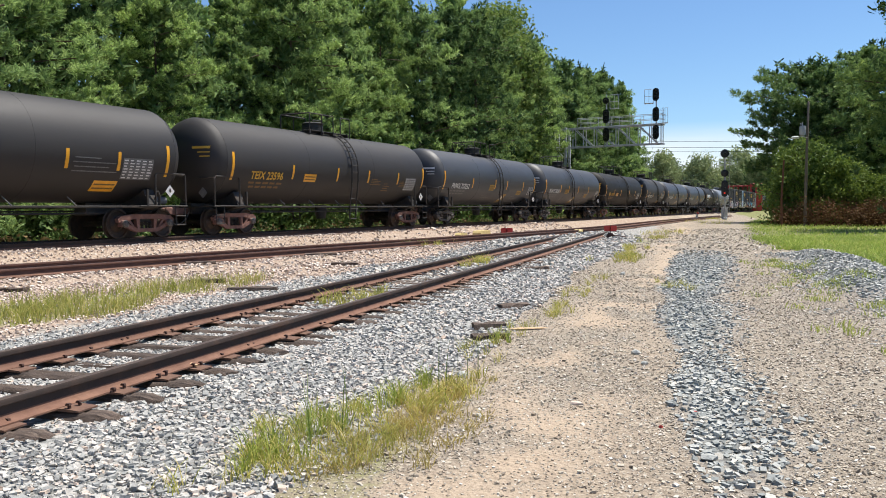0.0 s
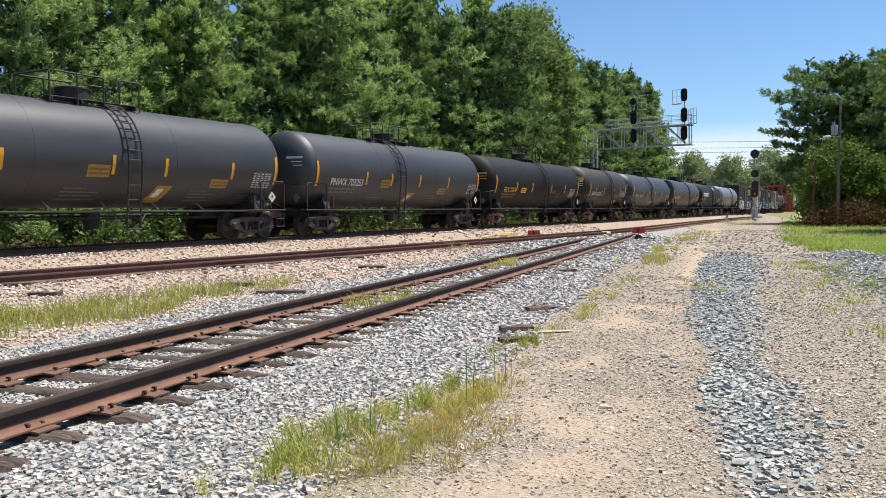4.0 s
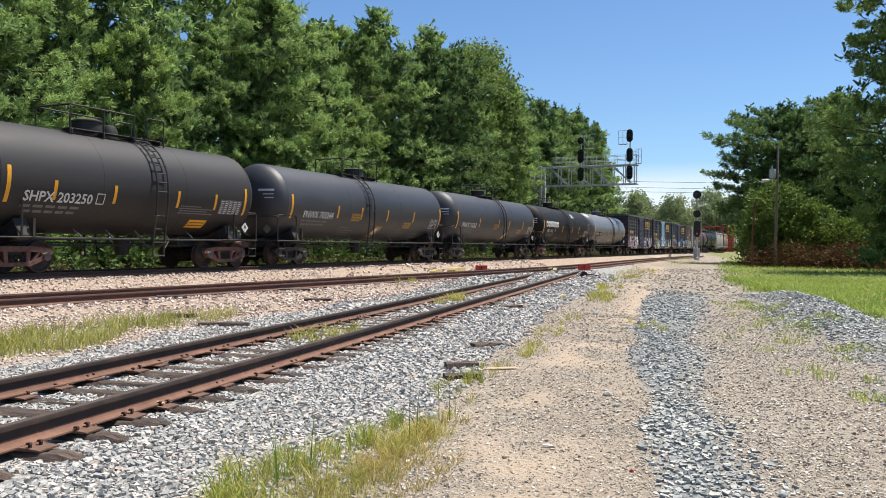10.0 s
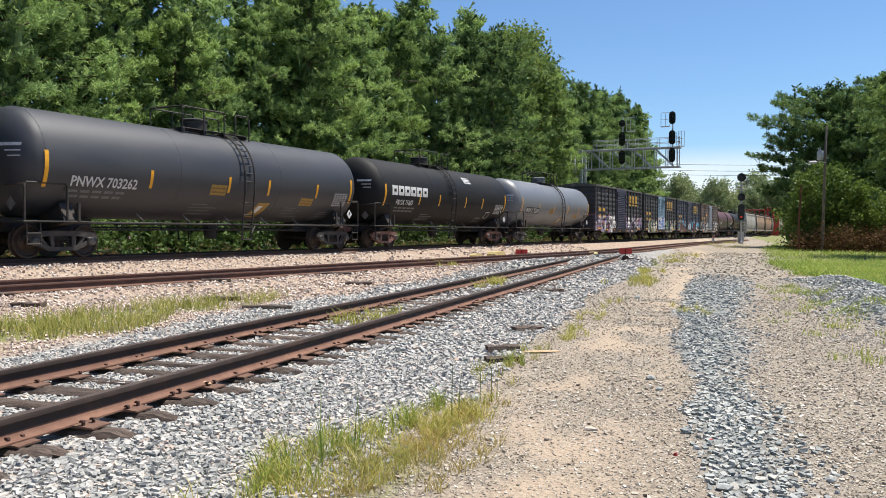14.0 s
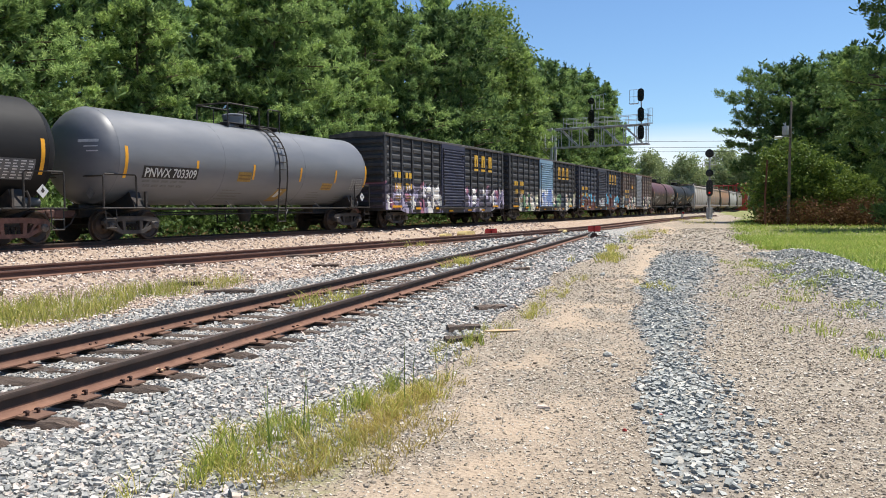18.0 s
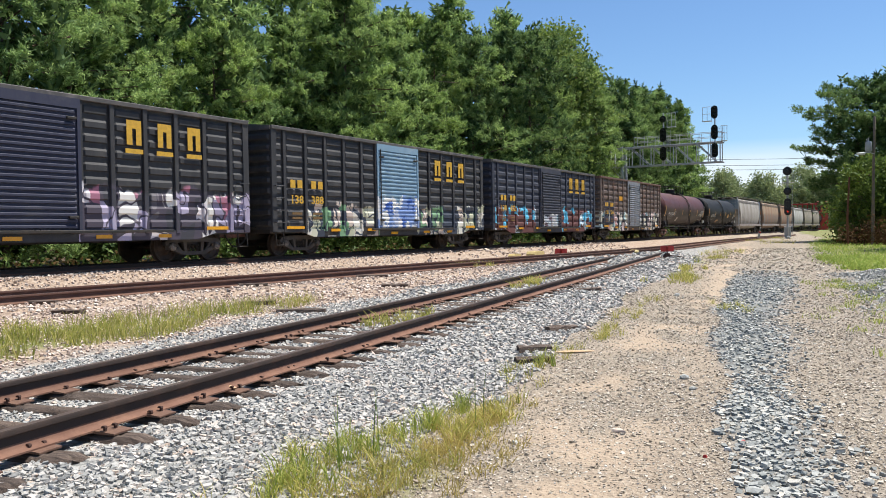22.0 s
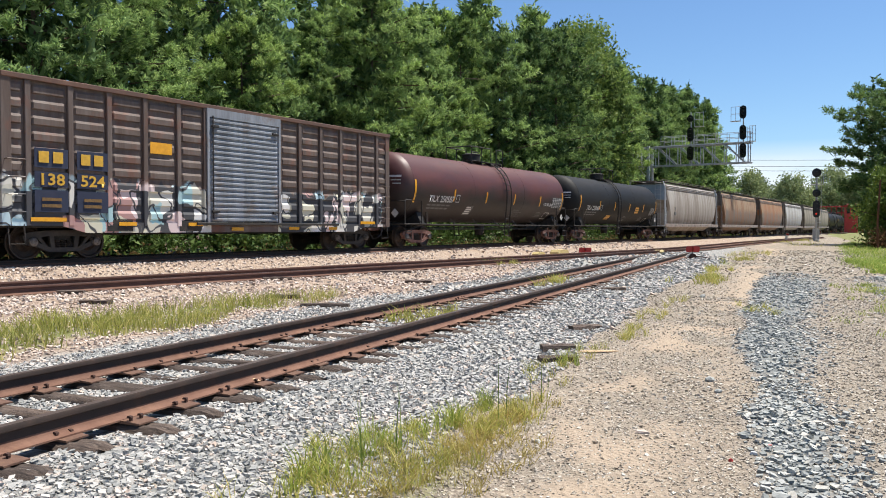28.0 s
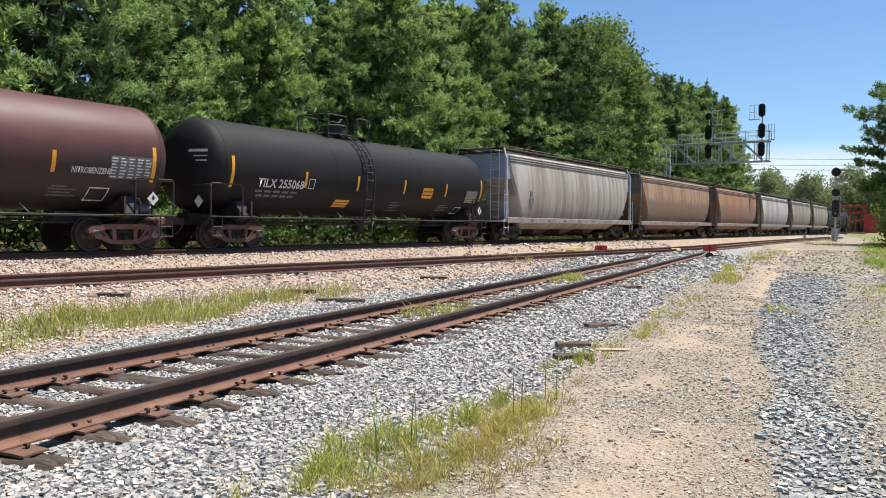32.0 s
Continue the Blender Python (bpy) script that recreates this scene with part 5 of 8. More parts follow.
    if spec.get("end_panel"):
        g = Build()
        pts, n = [], 5
        for j in range(n + 1):
            for zz in (3.02, 3.32):
                y = -1.15 + 0.75 * (1 - j / n)
                rr = math.hypot(y, zz - zc)
                xx = -lh - depth * math.sqrt(max(0.0, 1 - (rr / R) ** 2)) - 0.014
                pts.append((xx, y, zz))
        g.add(pts, [(2 * j, 2 * j + 1, 2 * j + 3, 2 * j + 2) for j in range(n)])
        part("warning_panel", g, YELLOW, car, "yellow warning panel on the tank end")
    if spec.get("placard", True):
        for x, y in ((L / 2 - 1.42, -1.42), (-L / 2 + 0.62, -0.9)):
            g = Build()
            if y < -1.2:
                g.prism([(x - 0.19, 1.45), (x, 1.26), (x + 0.19, 1.45), (x, 1.64)], "y", y - 0.01, y)
                q = part("placard", g, WHITE, car, "white diamond placard")
                g = Build()
                g.prism([(x - 0.06, 1.46), (x, 1.4), (x + 0.06, 1.46), (x, 1.56)], "y", y - 0.016, y - 0.012)
                part("symbol", g, FRAME_BLACK, q)
            else:
                g.prism([(y - 0.19, 1.45), (y, 1.26), (y + 0.19, 1.45), (y, 1.64)], "x", x - 0.01, x)
                part("placard", g, WHITE if spec.get("white_end") else PANEL_GREY, car, "diamond placard on the end rail")
    for s in (-1, 1):
        truck(car, s * (L / 2 - 2.05), spec.get("bright", True))
    coupler(car, L)
    return car


def graffiti(name, base, base2, stain, palette, top, line, seed, x_ranges, rough=0.7):
    """Sheet steel, weathered, with spray-painted shapes along its lower half."""
    m, nt, bs = material(name)
    tc = nt.nodes.new("ShaderNodeTexCoord").outputs["Object"]
    sep = nt.nodes.new("ShaderNodeSeparateXYZ")
    nt.links.new(tc, sep.inputs[0])
    streak = noise_tex(nt, tc, 2.2, 6, 0.7, (1.6, 1, 0.18))
    wear = noise_tex(nt, tc, 1.1, 5, 0.7)
    col = mixed(nt, ramp(nt, streak, (0.35, 0.0), (0.7, 1.0)), base, base2)
    col = mixed(nt, ramp(nt, wear, (0.54, 0.0), (0.7, 0.8)), col, stain)
    mp = nt.nodes.new("ShaderNodeMapping")
    mp.inputs["Location"].default_value = (seed * 3.7, 0, seed)
    mp.inputs["Scale"].default_value = (1.0, 0.02, 0.75)
    nt.links.new(tc, mp.inputs["Vector"])
    warp = nt.nodes.new("ShaderNodeTexNoise")
    warp.inputs["Scale"].default_value, warp.inputs["Detail"].default_value = 1.1, 2
    nt.links.new(mp.outputs[0], warp.inputs["Vector"])
    va = nt.nodes.new("ShaderNodeVectorMath")
    va.operation = "MULTIPLY_ADD"
    nt.links.new(warp.outputs["Color"], va.inputs[0])
    va.inputs[1].default_value = (0.7, 0, 0.7)
    nt.links.new(mp.outputs[0], va.inputs[2])
    v = nt.nodes.new("ShaderNodeTexVoronoi")
    v.distance = "CHEBYCHEV"
    v.inputs["Scale"].default_value, v.inputs["Randomness"].default_value = 1.9, 0.8
    nt.links.new(va.outputs[0], v.inputs["Vector"])
    sc = nt.nodes.new("ShaderNodeSeparateColor")
    nt.links.new(v.outputs["Color"], sc.inputs[0])
    r = nt.nodes.new("ShaderNodeValToRGB")
    r.color_ramp.interpolation = "CONSTANT"
    e = r.color_ramp.elements
    while len(e) < len(palette):
        e.new(0.5)
    for k, c in enumerate(palette):
        e[k].position = k / len(palette)
        e[k].color = (*c, 1)
    nt.links.new(sc.outputs[0], r.inputs["Fac"])
    paint = mixed(nt, ramp(nt, v.outputs["Distance"], (0.46, 0.0), (0.49, 1.0)), r.outputs["Color"], line)
    # letters overlap: a second, larger layer of strokes breaks the first
    stroke = noise_tex(nt, va.outputs[0], 1.7, 1, 0.4)
    paint = mixed(nt, ramp(nt, stroke, (0.485, 0.0), (0.5, 1.0), (0.53, 1.0), (0.545, 0.0)), paint, line)
    edge = noise_tex(nt, mp.outputs[0], 1.3, 3, 0.6)
    hm = nt.nodes.new("ShaderNodeMath")
    hm.operation = "MULTIPLY_ADD"
    nt.links.new(edge, hm.inputs[0])
    hm.inputs[1].default_value = -1.3
    nt.links.new(sep.outputs["Z"], hm.inputs[2])
    mr = nt.nodes.new("ShaderNodeMapRange")
    mr.inputs["From Min"].default_value, mr.inputs["From Max"].default_value = top - 0.72, top - 0.62
    mr.inputs["To Min"].default_value, mr.inputs["To Max"].default_value = 1, 0
    nt.links.new(hm.outputs[0], mr.inputs["Value"])
    fac = mr.outputs["Result"]
    total = None
    for a, b in x_ranges:
        lo, hi = nt.nodes.new("ShaderNodeMath"), nt.nodes.new("ShaderNodeMath")
        lo.operation, hi.operation = "GREATER_THAN", "LESS_THAN"
        nt.links.new(sep.outputs["X"], lo.inputs[0])
        nt.links.new(sep.outputs["X"], hi.inputs[0])
        lo.inputs[1].default_value, hi.inputs[1].default_value = a, b
        ml = nt.nodes.new("ShaderNodeMath")
        ml.operation = "MULTIPLY"
        nt.links.new(lo.outputs[0], ml.inputs[0])
        nt.links.new(hi.outputs[0], ml.inputs[1])
        if total is None:
            total = ml.outputs[0]
        else:
            ad = nt.nodes.new("ShaderNodeMath")
            ad.operation = "MAXIMUM"
            nt.links.new(total, ad.inputs[0])
            nt.links.new(ml.outputs[0], ad.inputs[1])
            total = ad.outputs[0]
    if total is not None:
        ml = nt.nodes.new("ShaderNodeMath")
        ml.operation = "MULTIPLY"
        nt.links.new(fac, ml.inputs[0])
        nt.links.new(total, ml.inputs[1])
        col = mixed(nt, ml.outputs[0], col, paint)
    nt.links.new(col, bs.inputs["Base Color"])
    bs.inputs["Roughness"].default_value = rough
    bump(nt, bs, wear, 0.08, 0.01)
    return m


def ribbed_panel(x0, x1, z0, z1, y, n, out=0.045, slope=0.3):
    """One pressed side panel: a sheet with n raised ribs that have sloping tops and tapered ends, all of one piece."""
    step = (z1 - z0) / n
    flat, deep = [z0], [(z0, 0.0)]
    for k in range(n):
        a, c = z0 + step * (k + 0.18), z0 + step * (k + 0.82)
        deep += [(a, 0.0), (a + (c - a) * 0.12, out), (c - (c - a) * slope, out), (c, 0.0)]
    deep.append((z1, 0.0))
    back = [(z1, -0.02), (z0, -0.02)]
    def ring(x, ribs):
        return [(x, y - (o if ribs else 0.0), z) for z, o in deep] + [(x, y - o, z) for z, o in back]
    b = Build()
    b.rings([ring(x0, False), ring(x0 + 0.05, False), ring(x0 + 0.1, True), ring(x1 - 0.1, True), ring(x1 - 0.05, False), ring(x1, False)])
    return b


def box_car(spec):
    L = spec["L"]
    hb = 7.86
    car = thing("box_car", spec["label"], "box car", "cars of the freight train")
    wall = spec["wall"]
    ztop, zbot = 4.4, 0.96
    posts = [-7.86, -7.18, -6.04, -4.91, -3.76, -2.6, -1.6, 1.6, 2.6, 3.71, 4.83, 5.94, 7.05, 7.86]
    for sy in (-1, 1):
        y = sy * 1.45
        for a, c in zip(posts[:-1], posts[1:]):
            if a == -1.6:
                continue
            b = ribbed_panel(a + 0.07, c - 0.07, zbot, ztop, -1.45, 9)
            if sy > 0:
                b.v = [(p[0], -p[1], p[2]) for p in b.v]
            part("side_panel", b, wall, car)
        for k, x in enumerate(posts):
            b = Build()
            wd = 0.13 if k in (0, len(posts) - 1) else 0.075
            x0 = min(max(x - wd, -hb), hb - 2 * wd)
            y0, y1 = sorted((sy * 1.44, sy * 1.53))
            b.box(x0, x0 + 2 * wd, y0, y1, zbot - 0.1, ztop + 0.02, 0.012)
            part("side_post", b, spec.get("post", wall), car)
        # door: a closely ribbed sheet in its own frame
        bd = ribbed_panel(-1.5, 1.5, 1.0, 4.15, -1.53, 20, 0.05, 0.35)
        if sy > 0:
            bd.v = [(p[0], -p[1], p[2]) for p in bd.v]
        door = part("sliding_door", bd, spec["door"], car, spec["door_label"])
        bf = Build()
        y0, y1 = sorted((sy * 1.5, sy * 1.575))
        bf.prism([(-1.58, 0.95), (-1.58, 4.42), (1.58, 4.42), (1.58, 0.95), (1.49, 0.95), (1.49, 4.16), (-1.49, 4.16), (-1.49, 0.95)], "y", y0, y1)
        part("door_frame", bf, spec["door"], door)
        yy = sorted((sy * 1.575, sy * 1.64))
        for x in (-1.3, 1.3):
            for z in (1.28, 3.86):
                b = Build()
                b.box(x - 0.14, x + 0.14, yy[0], yy[1], z, z + 0.07, 0.01)
                part("latch", b, FRAME_BLACK, door)
        b = Build()
        b.tube((-1.38, sy * 1.6, 1.1), (-1.38, sy * 1.6, 4.2), 0.022, 6)
        part("lock_rod", b, FRAME_BLACK, door)
        # top chord, side sill and door rail
        b = Build()
        y0, y1 = sorted((sy * 1.4, sy * 1.56))
        b.box(-hb, hb, y0, y1, ztop + 0.0, ztop + 0.13, 0.015)
        part("top_chord", b, spec["roof"], car)
        b = Build()
        y0, y1 = sorted((sy * 1.46, sy * 1.51))
        b.prism([(-7.8, 0.96), (-7.8, 0.86), (-6.3, 0.86), (-5.6, 0.68), (3.6 + 2.0, 0.68), (6.3, 0.86), (7.8, 0.86), (7.8, 0.96)], "y", y0, y1)
        part("side_sill", b, wall, car)
        b = Build()
        y0, y1 = sorted((sy * 1.55, sy * 1.6))
        b.box(-2.0, 4.6, y0, y1, 0.9, 0.98, 0.01)
        part("door_rail", b, FRAME_BLACK, car)
        for x in spec.get("pads", (-4.6, -2.2)):
            b = Build()
            y0, y1 = sorted((sy * 1.5, sy * 1.52))
            b.box(x - 0.4, x + 0.4, y0, y1, 0.72, 1.02)
            part("jacking_pad", b, FRAME_BLACK, car)
        for x0, x1, z in spec.get("marks", ((-7.15, -6.2, 0.97), (-4.66, -4.1, 0.87), (-2.3, -1.75, 0.87), (-0.6, -0.1, 0.73), (2.0, 2.5, 0.75), (4.1, 4.55, 0.75), (5.95, 6.85, 0.97))):
            b = Build()
            y0, y1 = sorted((sy * 1.535, sy * 1.55))
            b.box(x0, x1, y0, y1, z, z + 0.1)
            part("reflector", b, YELLOW, car, "yellow reflective strip")
        # ladders on the side at both ends
        for s in (-1, 1):
            for z in np.arange(1.2, 2.6, 0.42):
                b = Build()
                b.pipe([(s * 7.78, sy * 1.5, z), (s * 7.76, sy * 1.62, z), (s * 7.32, sy * 1.62, z), (s * 7.3, sy * 1.5, z)], 0.016, 5)
                part("grab_iron", b, spec.get("post", wall), car)
            b = Build()
            b.pipe([(s * 7.7, sy * 1.5, 0.9), (s * 7.7, sy * 1.55, 0.42), (s * 7.3, sy * 1.55, 0.42), (s * 7.3, sy * 1.5, 0.9)], 0.02, 5)
            part("step", b, spec.get("step", FRAME_BLACK), car)
    # ends: horizontal corrugations
    for s in (-1, 1):
        b = Build()
        prof = [(0.9, 0.0)]
        for k in range(9):
            z = 1.05 + k * 0.37
            prof += [(z, 0.0), (z + 0.06, 0.09), (z + 0.19, 0.09), (z + 0.27, 0.0)]
        prof += [(4.42, 0.0), (4.42, -0.06), (0.9, -0.06)]
        b = Build()
        b.rings([[(s * (hb - 0.02 + o * q), y, zz) for zz, o in prof] for y, q in ((-1.44, 0.3), (-1.38, 1.0), (1.38, 1.0), (1.44, 0.3))])
        part("end_wall", b, spec.get("end", wall), car)
        b = Build()
        b.prism([(-1.5, 4.38), (-1.5, 4.52), (0, 4.68), (1.5, 4.52), (1.5, 4.38)], "x", s * hb - 0.04, s * hb + 0.04)
        part("end_cap", b, spec["roof"], car)
        ladder(car, s * (hb + 0.12), 1.1, 1.0, 4.3, 0.44, 9, spec.get("post", wall), along="y")
        b = Build()
        plank(b, *sorted((s * (hb + 0.02), s * (hb + 0.35))), -0.8, 0.8, 1.02, 1.06)
        b.lathe([(s * (hb + 0.18), 0.28), (s * (hb + 0.2), 0.28)], "x", 16, (0, -0.5, 3.3)) if s > 0 else None
        part("end_platform", b, FRAME_BLACK, car)
    b = Build()
    n = 14
    for k in range(n):
        x0, x1 = -hb + 2 * hb * k / n, -hb + 2 * hb * (k + 1) / n
        b.prism([(-1.54, 4.5), (0, 4.66), (1.54, 4.5), (1.54, 4.46), (0, 4.62), (-1.54, 4.46)], "x", x0 + 0.02, x1 - 0.02)
        b.prism([(-1.54, 4.5), (0, 4.66), (1.54, 4.5), (1.54, 4.55), (0, 4.71), (-1.54, 4.55)], "x", x1 - 0.04, x1 + 0.04)
    part("roof", b, spec["roof"], car)
    b = Build()
    plank(b, -hb, hb, -1.4, 1.4, 0.82, 0.96)
    plank(b, -L / 2 + 0.7, L / 2 - 0.7, -0.3, 0.3, 0.62, 0.9)
    for x in np.linspace(-5, 5, 9):
        plank(b, x - 0.06, x + 0.06, -1.4, 1.4, 0.7, 0.86)
    part("underframe", b, FRAME_BLACK, car)
    flat = lambda x, z, y=-1.545: (lambda u, v: (x + u, y, z + v))
    # number in two halves; the railway's mark above it as plain bars
    for txt, x in zip(spec["number"], (-6.95, -5.8)):
        if spec.get("plates"):
            g = Build()
            g.box(x - 0.08, x + 0.82, -1.525, -1.515, 1.82, 2.2)
            g.box(x - 0.08, x + 0.82, -1.525, -1.515, 2.3, 2.78)
            g.box(x - 0.08, x + 0.82, -1.525, -1.515, 1.2, 1.75)
            part("number_plate", g, spec["plates"], car, "dark blue repaint patch")
        letters(txt, 0.28, STENCIL_YELLOW, car, flat(x, 1.88), "yellow stencilled number", width=0.72)
        for u in (0.02, 0.4):
            g = Build()
            g.box(x + u, x + u + 0.27, -1.548, -1.54, 2.42, 2.7, 0.003)
            part("mark_bar", g, STENCIL_YELLOW, car)
        for k in range(2):
            g = Build()
            g.box(x + 0.1, x + 0.62, -1.548, -1.54, 1.32 + 0.16 * k, 1.4 + 0.16 * k)
            part("stencil_line", g, FADED_YELLOW, car)
    if spec.get("sign"):
        for k, x in enumerate((3.05, 4.13, 5.25)):
            g = Build()
            y0, y1 = -1.548, -1.54
            g.prism([(x, 3.36), (x, 4.05), (x + 0.5, 4.05), (x + 0.5, 3.36), (x + 0.32, 3.36), (x + 0.32, 3.82), (x + 0.19, 3.82), (x + 0.19, 3.36)], "y", y0, y1)
            block = part("sign_block", g, STENCIL_YELLOW, car, "yellow block of the railway's sign")
            g = Build()
            g.box(x - 0.05, x + 0.55, y0, y1, 3.12, 3.25)
            part("sign_bar", g, STENCIL_YELLOW, block)
    if spec.get("patch"):
        g = Build()
        g.box(-3.6, -2.85, -1.512, -1.504, 2.9, 3.22)
        part("warning_panel", g, YELLOW, car, "yellow patch on the side")
    for s in (-1, 1):
        truck(car, s * (L / 2 - 2.55), False)
    coupler(car, L)
    return car


def hopper_car(spec):
    L = spec["L"]
    car = thing("covered_hopper", spec["label"], "hopper car", "cars of the freight train")
    xe = L / 2 - 1.45
    body = Build()
    # outline of the side: half width and end position at each height
    zs = [0.62, 0.95, 1.2, 1.6, 2.1, 2.6, 3.1, 3.6, 3.95, 4.1, 4.3, 4.42]
    ws = [0.9, 1.3, 1.44, 1.55, 1.6, 1.6, 1.57, 1.5, 1.45, 1.42, 1.36, 1.2]
    xs = [xe - 2.2, xe - 1.7, xe - 1.35, xe - 1.05, xe - 0.72, xe - 0.42, xe - 0.16, xe, xe, xe, xe, xe]
    rings = []
    for z, w, x in zip(zs, ws, xs):
        c = 0.12
        rings.append([(-x, -w + c, z), (-x + c, -w, z)] + [(-x + c + (2 * x - 2 * c) * k / 16, -w, z) for k in range(1, 16)] + [(x - c, -w, z), (x, -w + c, z), (x, w - c, z), (x - c, w, z)] + [(x - c - (2 * x - 2 * c) * k / 16, w, z) for k in range(1, 16)] + [(-x + c, w, z), (-x, w - c, z)])
    body.rings(rings)
    part("body", body, spec["mat"], car, auto=40)
    b = Build()
    for z in (3.98, 4.1, 4.22):
        for sy in (-1, 1):
            b.pipe([(-xe, sy * (1.46 - (z - 3.98) * 0.3), z), (xe, sy * (1.46 - (z - 3.98) * 0.3), z)], 0.03, 5)
    part("roof_rib", b, spec["top"], car)
    b = Build()
    b.prism([(-1.3, 4.36), (-1.1, 4.46), (0, 4.5), (1.1, 4.46), (1.3, 4.36), (1.1, 4.4), (-1.1, 4.4)], "x", -xe, xe)
    part("roof", b, spec["top"], car, auto=30)
    for k in range(4):
        b = Build()
        x = -xe + (k + 0.5) * 2 * xe / 4
        b.box(x - 1.6, x + 1.6, -0.35, 0.35, 4.5, 4.62, 0.03)
        part("hatch", b, spec["top"], car)
    b = Build()
    for sy in (-1, 1):
        plank(b, -L / 2 + 0.75, L / 2 - 0.75, *sorted((sy * 0.75, sy * 1.3)), 4.56, 4.6)
        b.pipe([(-L / 2 + 0.75, sy * 1.3, 4.7), (L / 2 - 0.75, sy * 1.3, 4.7)], 0.018, 5)
        for x in np.linspace(-L / 2 + 0.8, L / 2 - 0.8, 15):
            b.tube((x, sy * 1.3, 4.42), (x, sy * 1.3, 4.72), 0.018, 4)
    for s in (-1, 1):
        plank(b, *sorted((s * (L / 2 - 0.75), s * (L / 2 - 1.5))), -1.3, 1.3, 4.56, 4.6)
    part("roof_walk", b, spec["top"], car)
    for sy in (-1, 1):
        b = Build()
        y0, y1 = sorted((sy * 1.5, sy * 1.62))
        b.box(-L / 2 + 1.0, L / 2 - 1.0, y0, y1, 0.93, 1.2, 0.02)
        part("side_sill", b, spec["sill"], car)
        for k in range(7):
            x = -xe + 2.2 + k * (2 * xe - 4.4) / 6
            b = Build()
            y0, y1 = sorted((sy * 1.625, sy * 1.632))
            b.box(x - 0.12, x + 0.12, y0, y1, 1.02, 1.12)
            part("sill_mark", b, PANEL_GREY, car)
    for s in (-1, 1):
        b = Build()
        for sy in (-1, 1):
            xx = s * (L / 2 - 1.05)
            b.box(min(xx - 0.06, xx + 0.06), max(xx - 0.06, xx + 0.06), *sorted((sy * 1.42, sy * 1.54)), 1.0, 4.1, 0.01)
            b.pipe([(xx, sy * 1.48, 4.1), (s * (L / 2 - 1.15), sy * 1.3, 4.56)], 0.05, 5)
        plank(b, *sorted((s * (L / 2 - 0.7), s * (L / 2 - 2.4))), -1.5, 1.5, 0.98, 1.06)
        part("end_frame", b, spec["end"], car)
        ladder(car, s * (L / 2 - 0.95), -1.56, 0.5, 2.5, 0.46, 5, spec["end"])
        ladder(car, s * (L / 2 - 0.78), 1.0 if s > 0 else -1.0, 1.0, 4.5, 0.46, 9, spec["end"], along="y")
        b = Build()
        b.add([(s * xe, -1.38, 4.3), (s * xe, 1.38, 4.3), (s * (xe + 0.42), 1.38, 4.3), (s * (xe + 0.42), -1.38, 4.3), (s * (xe + 0.42), -1.42, 3.1), (s * (xe + 0.42), 1.42, 3.1), (s * (xe - 0.2), 1.45, 3.1), (s * (xe - 0.2), -1.45, 3.1)],
              [(0, 1, 2, 3), (3, 2, 5, 4), (4, 5, 6, 7), (0, 3, 4, 7), (1, 6, 5, 2), (0, 7, 6, 1)])
        part("end_sheet", b, spec["end_sheet"], car, "end sheet with blue skylight painted in" if spec.get("blue") else "")
    for k in range(3):
        b = Build()
        x = (k - 1) * 3.4
        b.rings([[(x - 1.5, -1.2, 1.0), (x + 1.5, -1.2, 1.0), (x + 1.5, 1.2, 1.0), (x - 1.5, 1.2, 1.0)], [(x - 0.4, -0.5, 0.3), (x + 0.4, -0.5, 0.3), (x + 0.4, 0.5, 0.3), (x - 0.4, 0.5, 0.3)]])
        part("discharge_chute", b, spec["under"], car)
        b = Build()
        b.box(x - 0.5, x + 0.5, -0.75, 0.75, 0.22, 0.32, 0.02)
        part("outlet_gate", b, FRAME_BLACK, car)
    b = Build()
    plank(b, -L / 2 + 0.7, L / 2 - 0.7, -0.3, 0.3, 0.66, 0.92)
    part("centre_sill", b, FRAME_BLACK, car)
    for x, z, wd, h in spec.get("stencils", ()):
        g = Build()
        g.box(x, x + wd, -1.625, -1.612, z, z + h)
        part("stencil_line", g, FADED, car)
    for s in (-1, 1):
        truck(car, s * (L / 2 - 2.35), False)
    coupler(car, L)
    return car


def streaked(name, low, high, run, split, blend=0.5):
    """Weathered hopper paint: one colour below, another above, runs of rust or dirt down the sheet."""
    m, nt, bs = material(name)
    tc = nt.nodes.new("ShaderNodeTexCoord").outputs["Object"]
    sep = nt.nodes.new("ShaderNodeSeparateXYZ")
    nt.links.new(tc, sep.inputs[0])
    runs = noise_tex(nt, tc, 1.6, 6, 0.65, (1.4, 0.3, 0.1))
    blot = noise_tex(nt, tc, 0.9, 6, 0.7)
    ad = nt.nodes.new("ShaderNodeMath")
    ad.operation = "MULTIPLY_ADD"
    nt.links.new(blot, ad.inputs[0])
    ad.inputs[1].default_value = 1.4
    nt.links.new(sep.outputs["Z"], ad.inputs[2])
    mr = nt.nodes.new("ShaderNodeMapRange")
    mr.inputs["From Min"].default_value, mr.inputs["From Max"].default_value = split + 0.7 - blend, split + 0.7 + blend
    nt.links.new(ad.outputs[0], mr.inputs["Value"])
    col = mixed(nt, mr.outputs["Result"], low, high)
    col = mixed(nt, ramp(nt, runs, (0.42, 0.0), (0.62, 0.9)), col, run)
    col = mixed(nt, ramp(nt, blot, (0.55, 0.0), (0.75, 0.7)), col, tuple(q * 0.55 for q in low))
    nt.links.new(col, bs.inputs["Base Color"])
    bs.inputs["Roughness"].default_value = 0.75
    bump(nt, bs, blot, 0.1, 0.01)
    return m


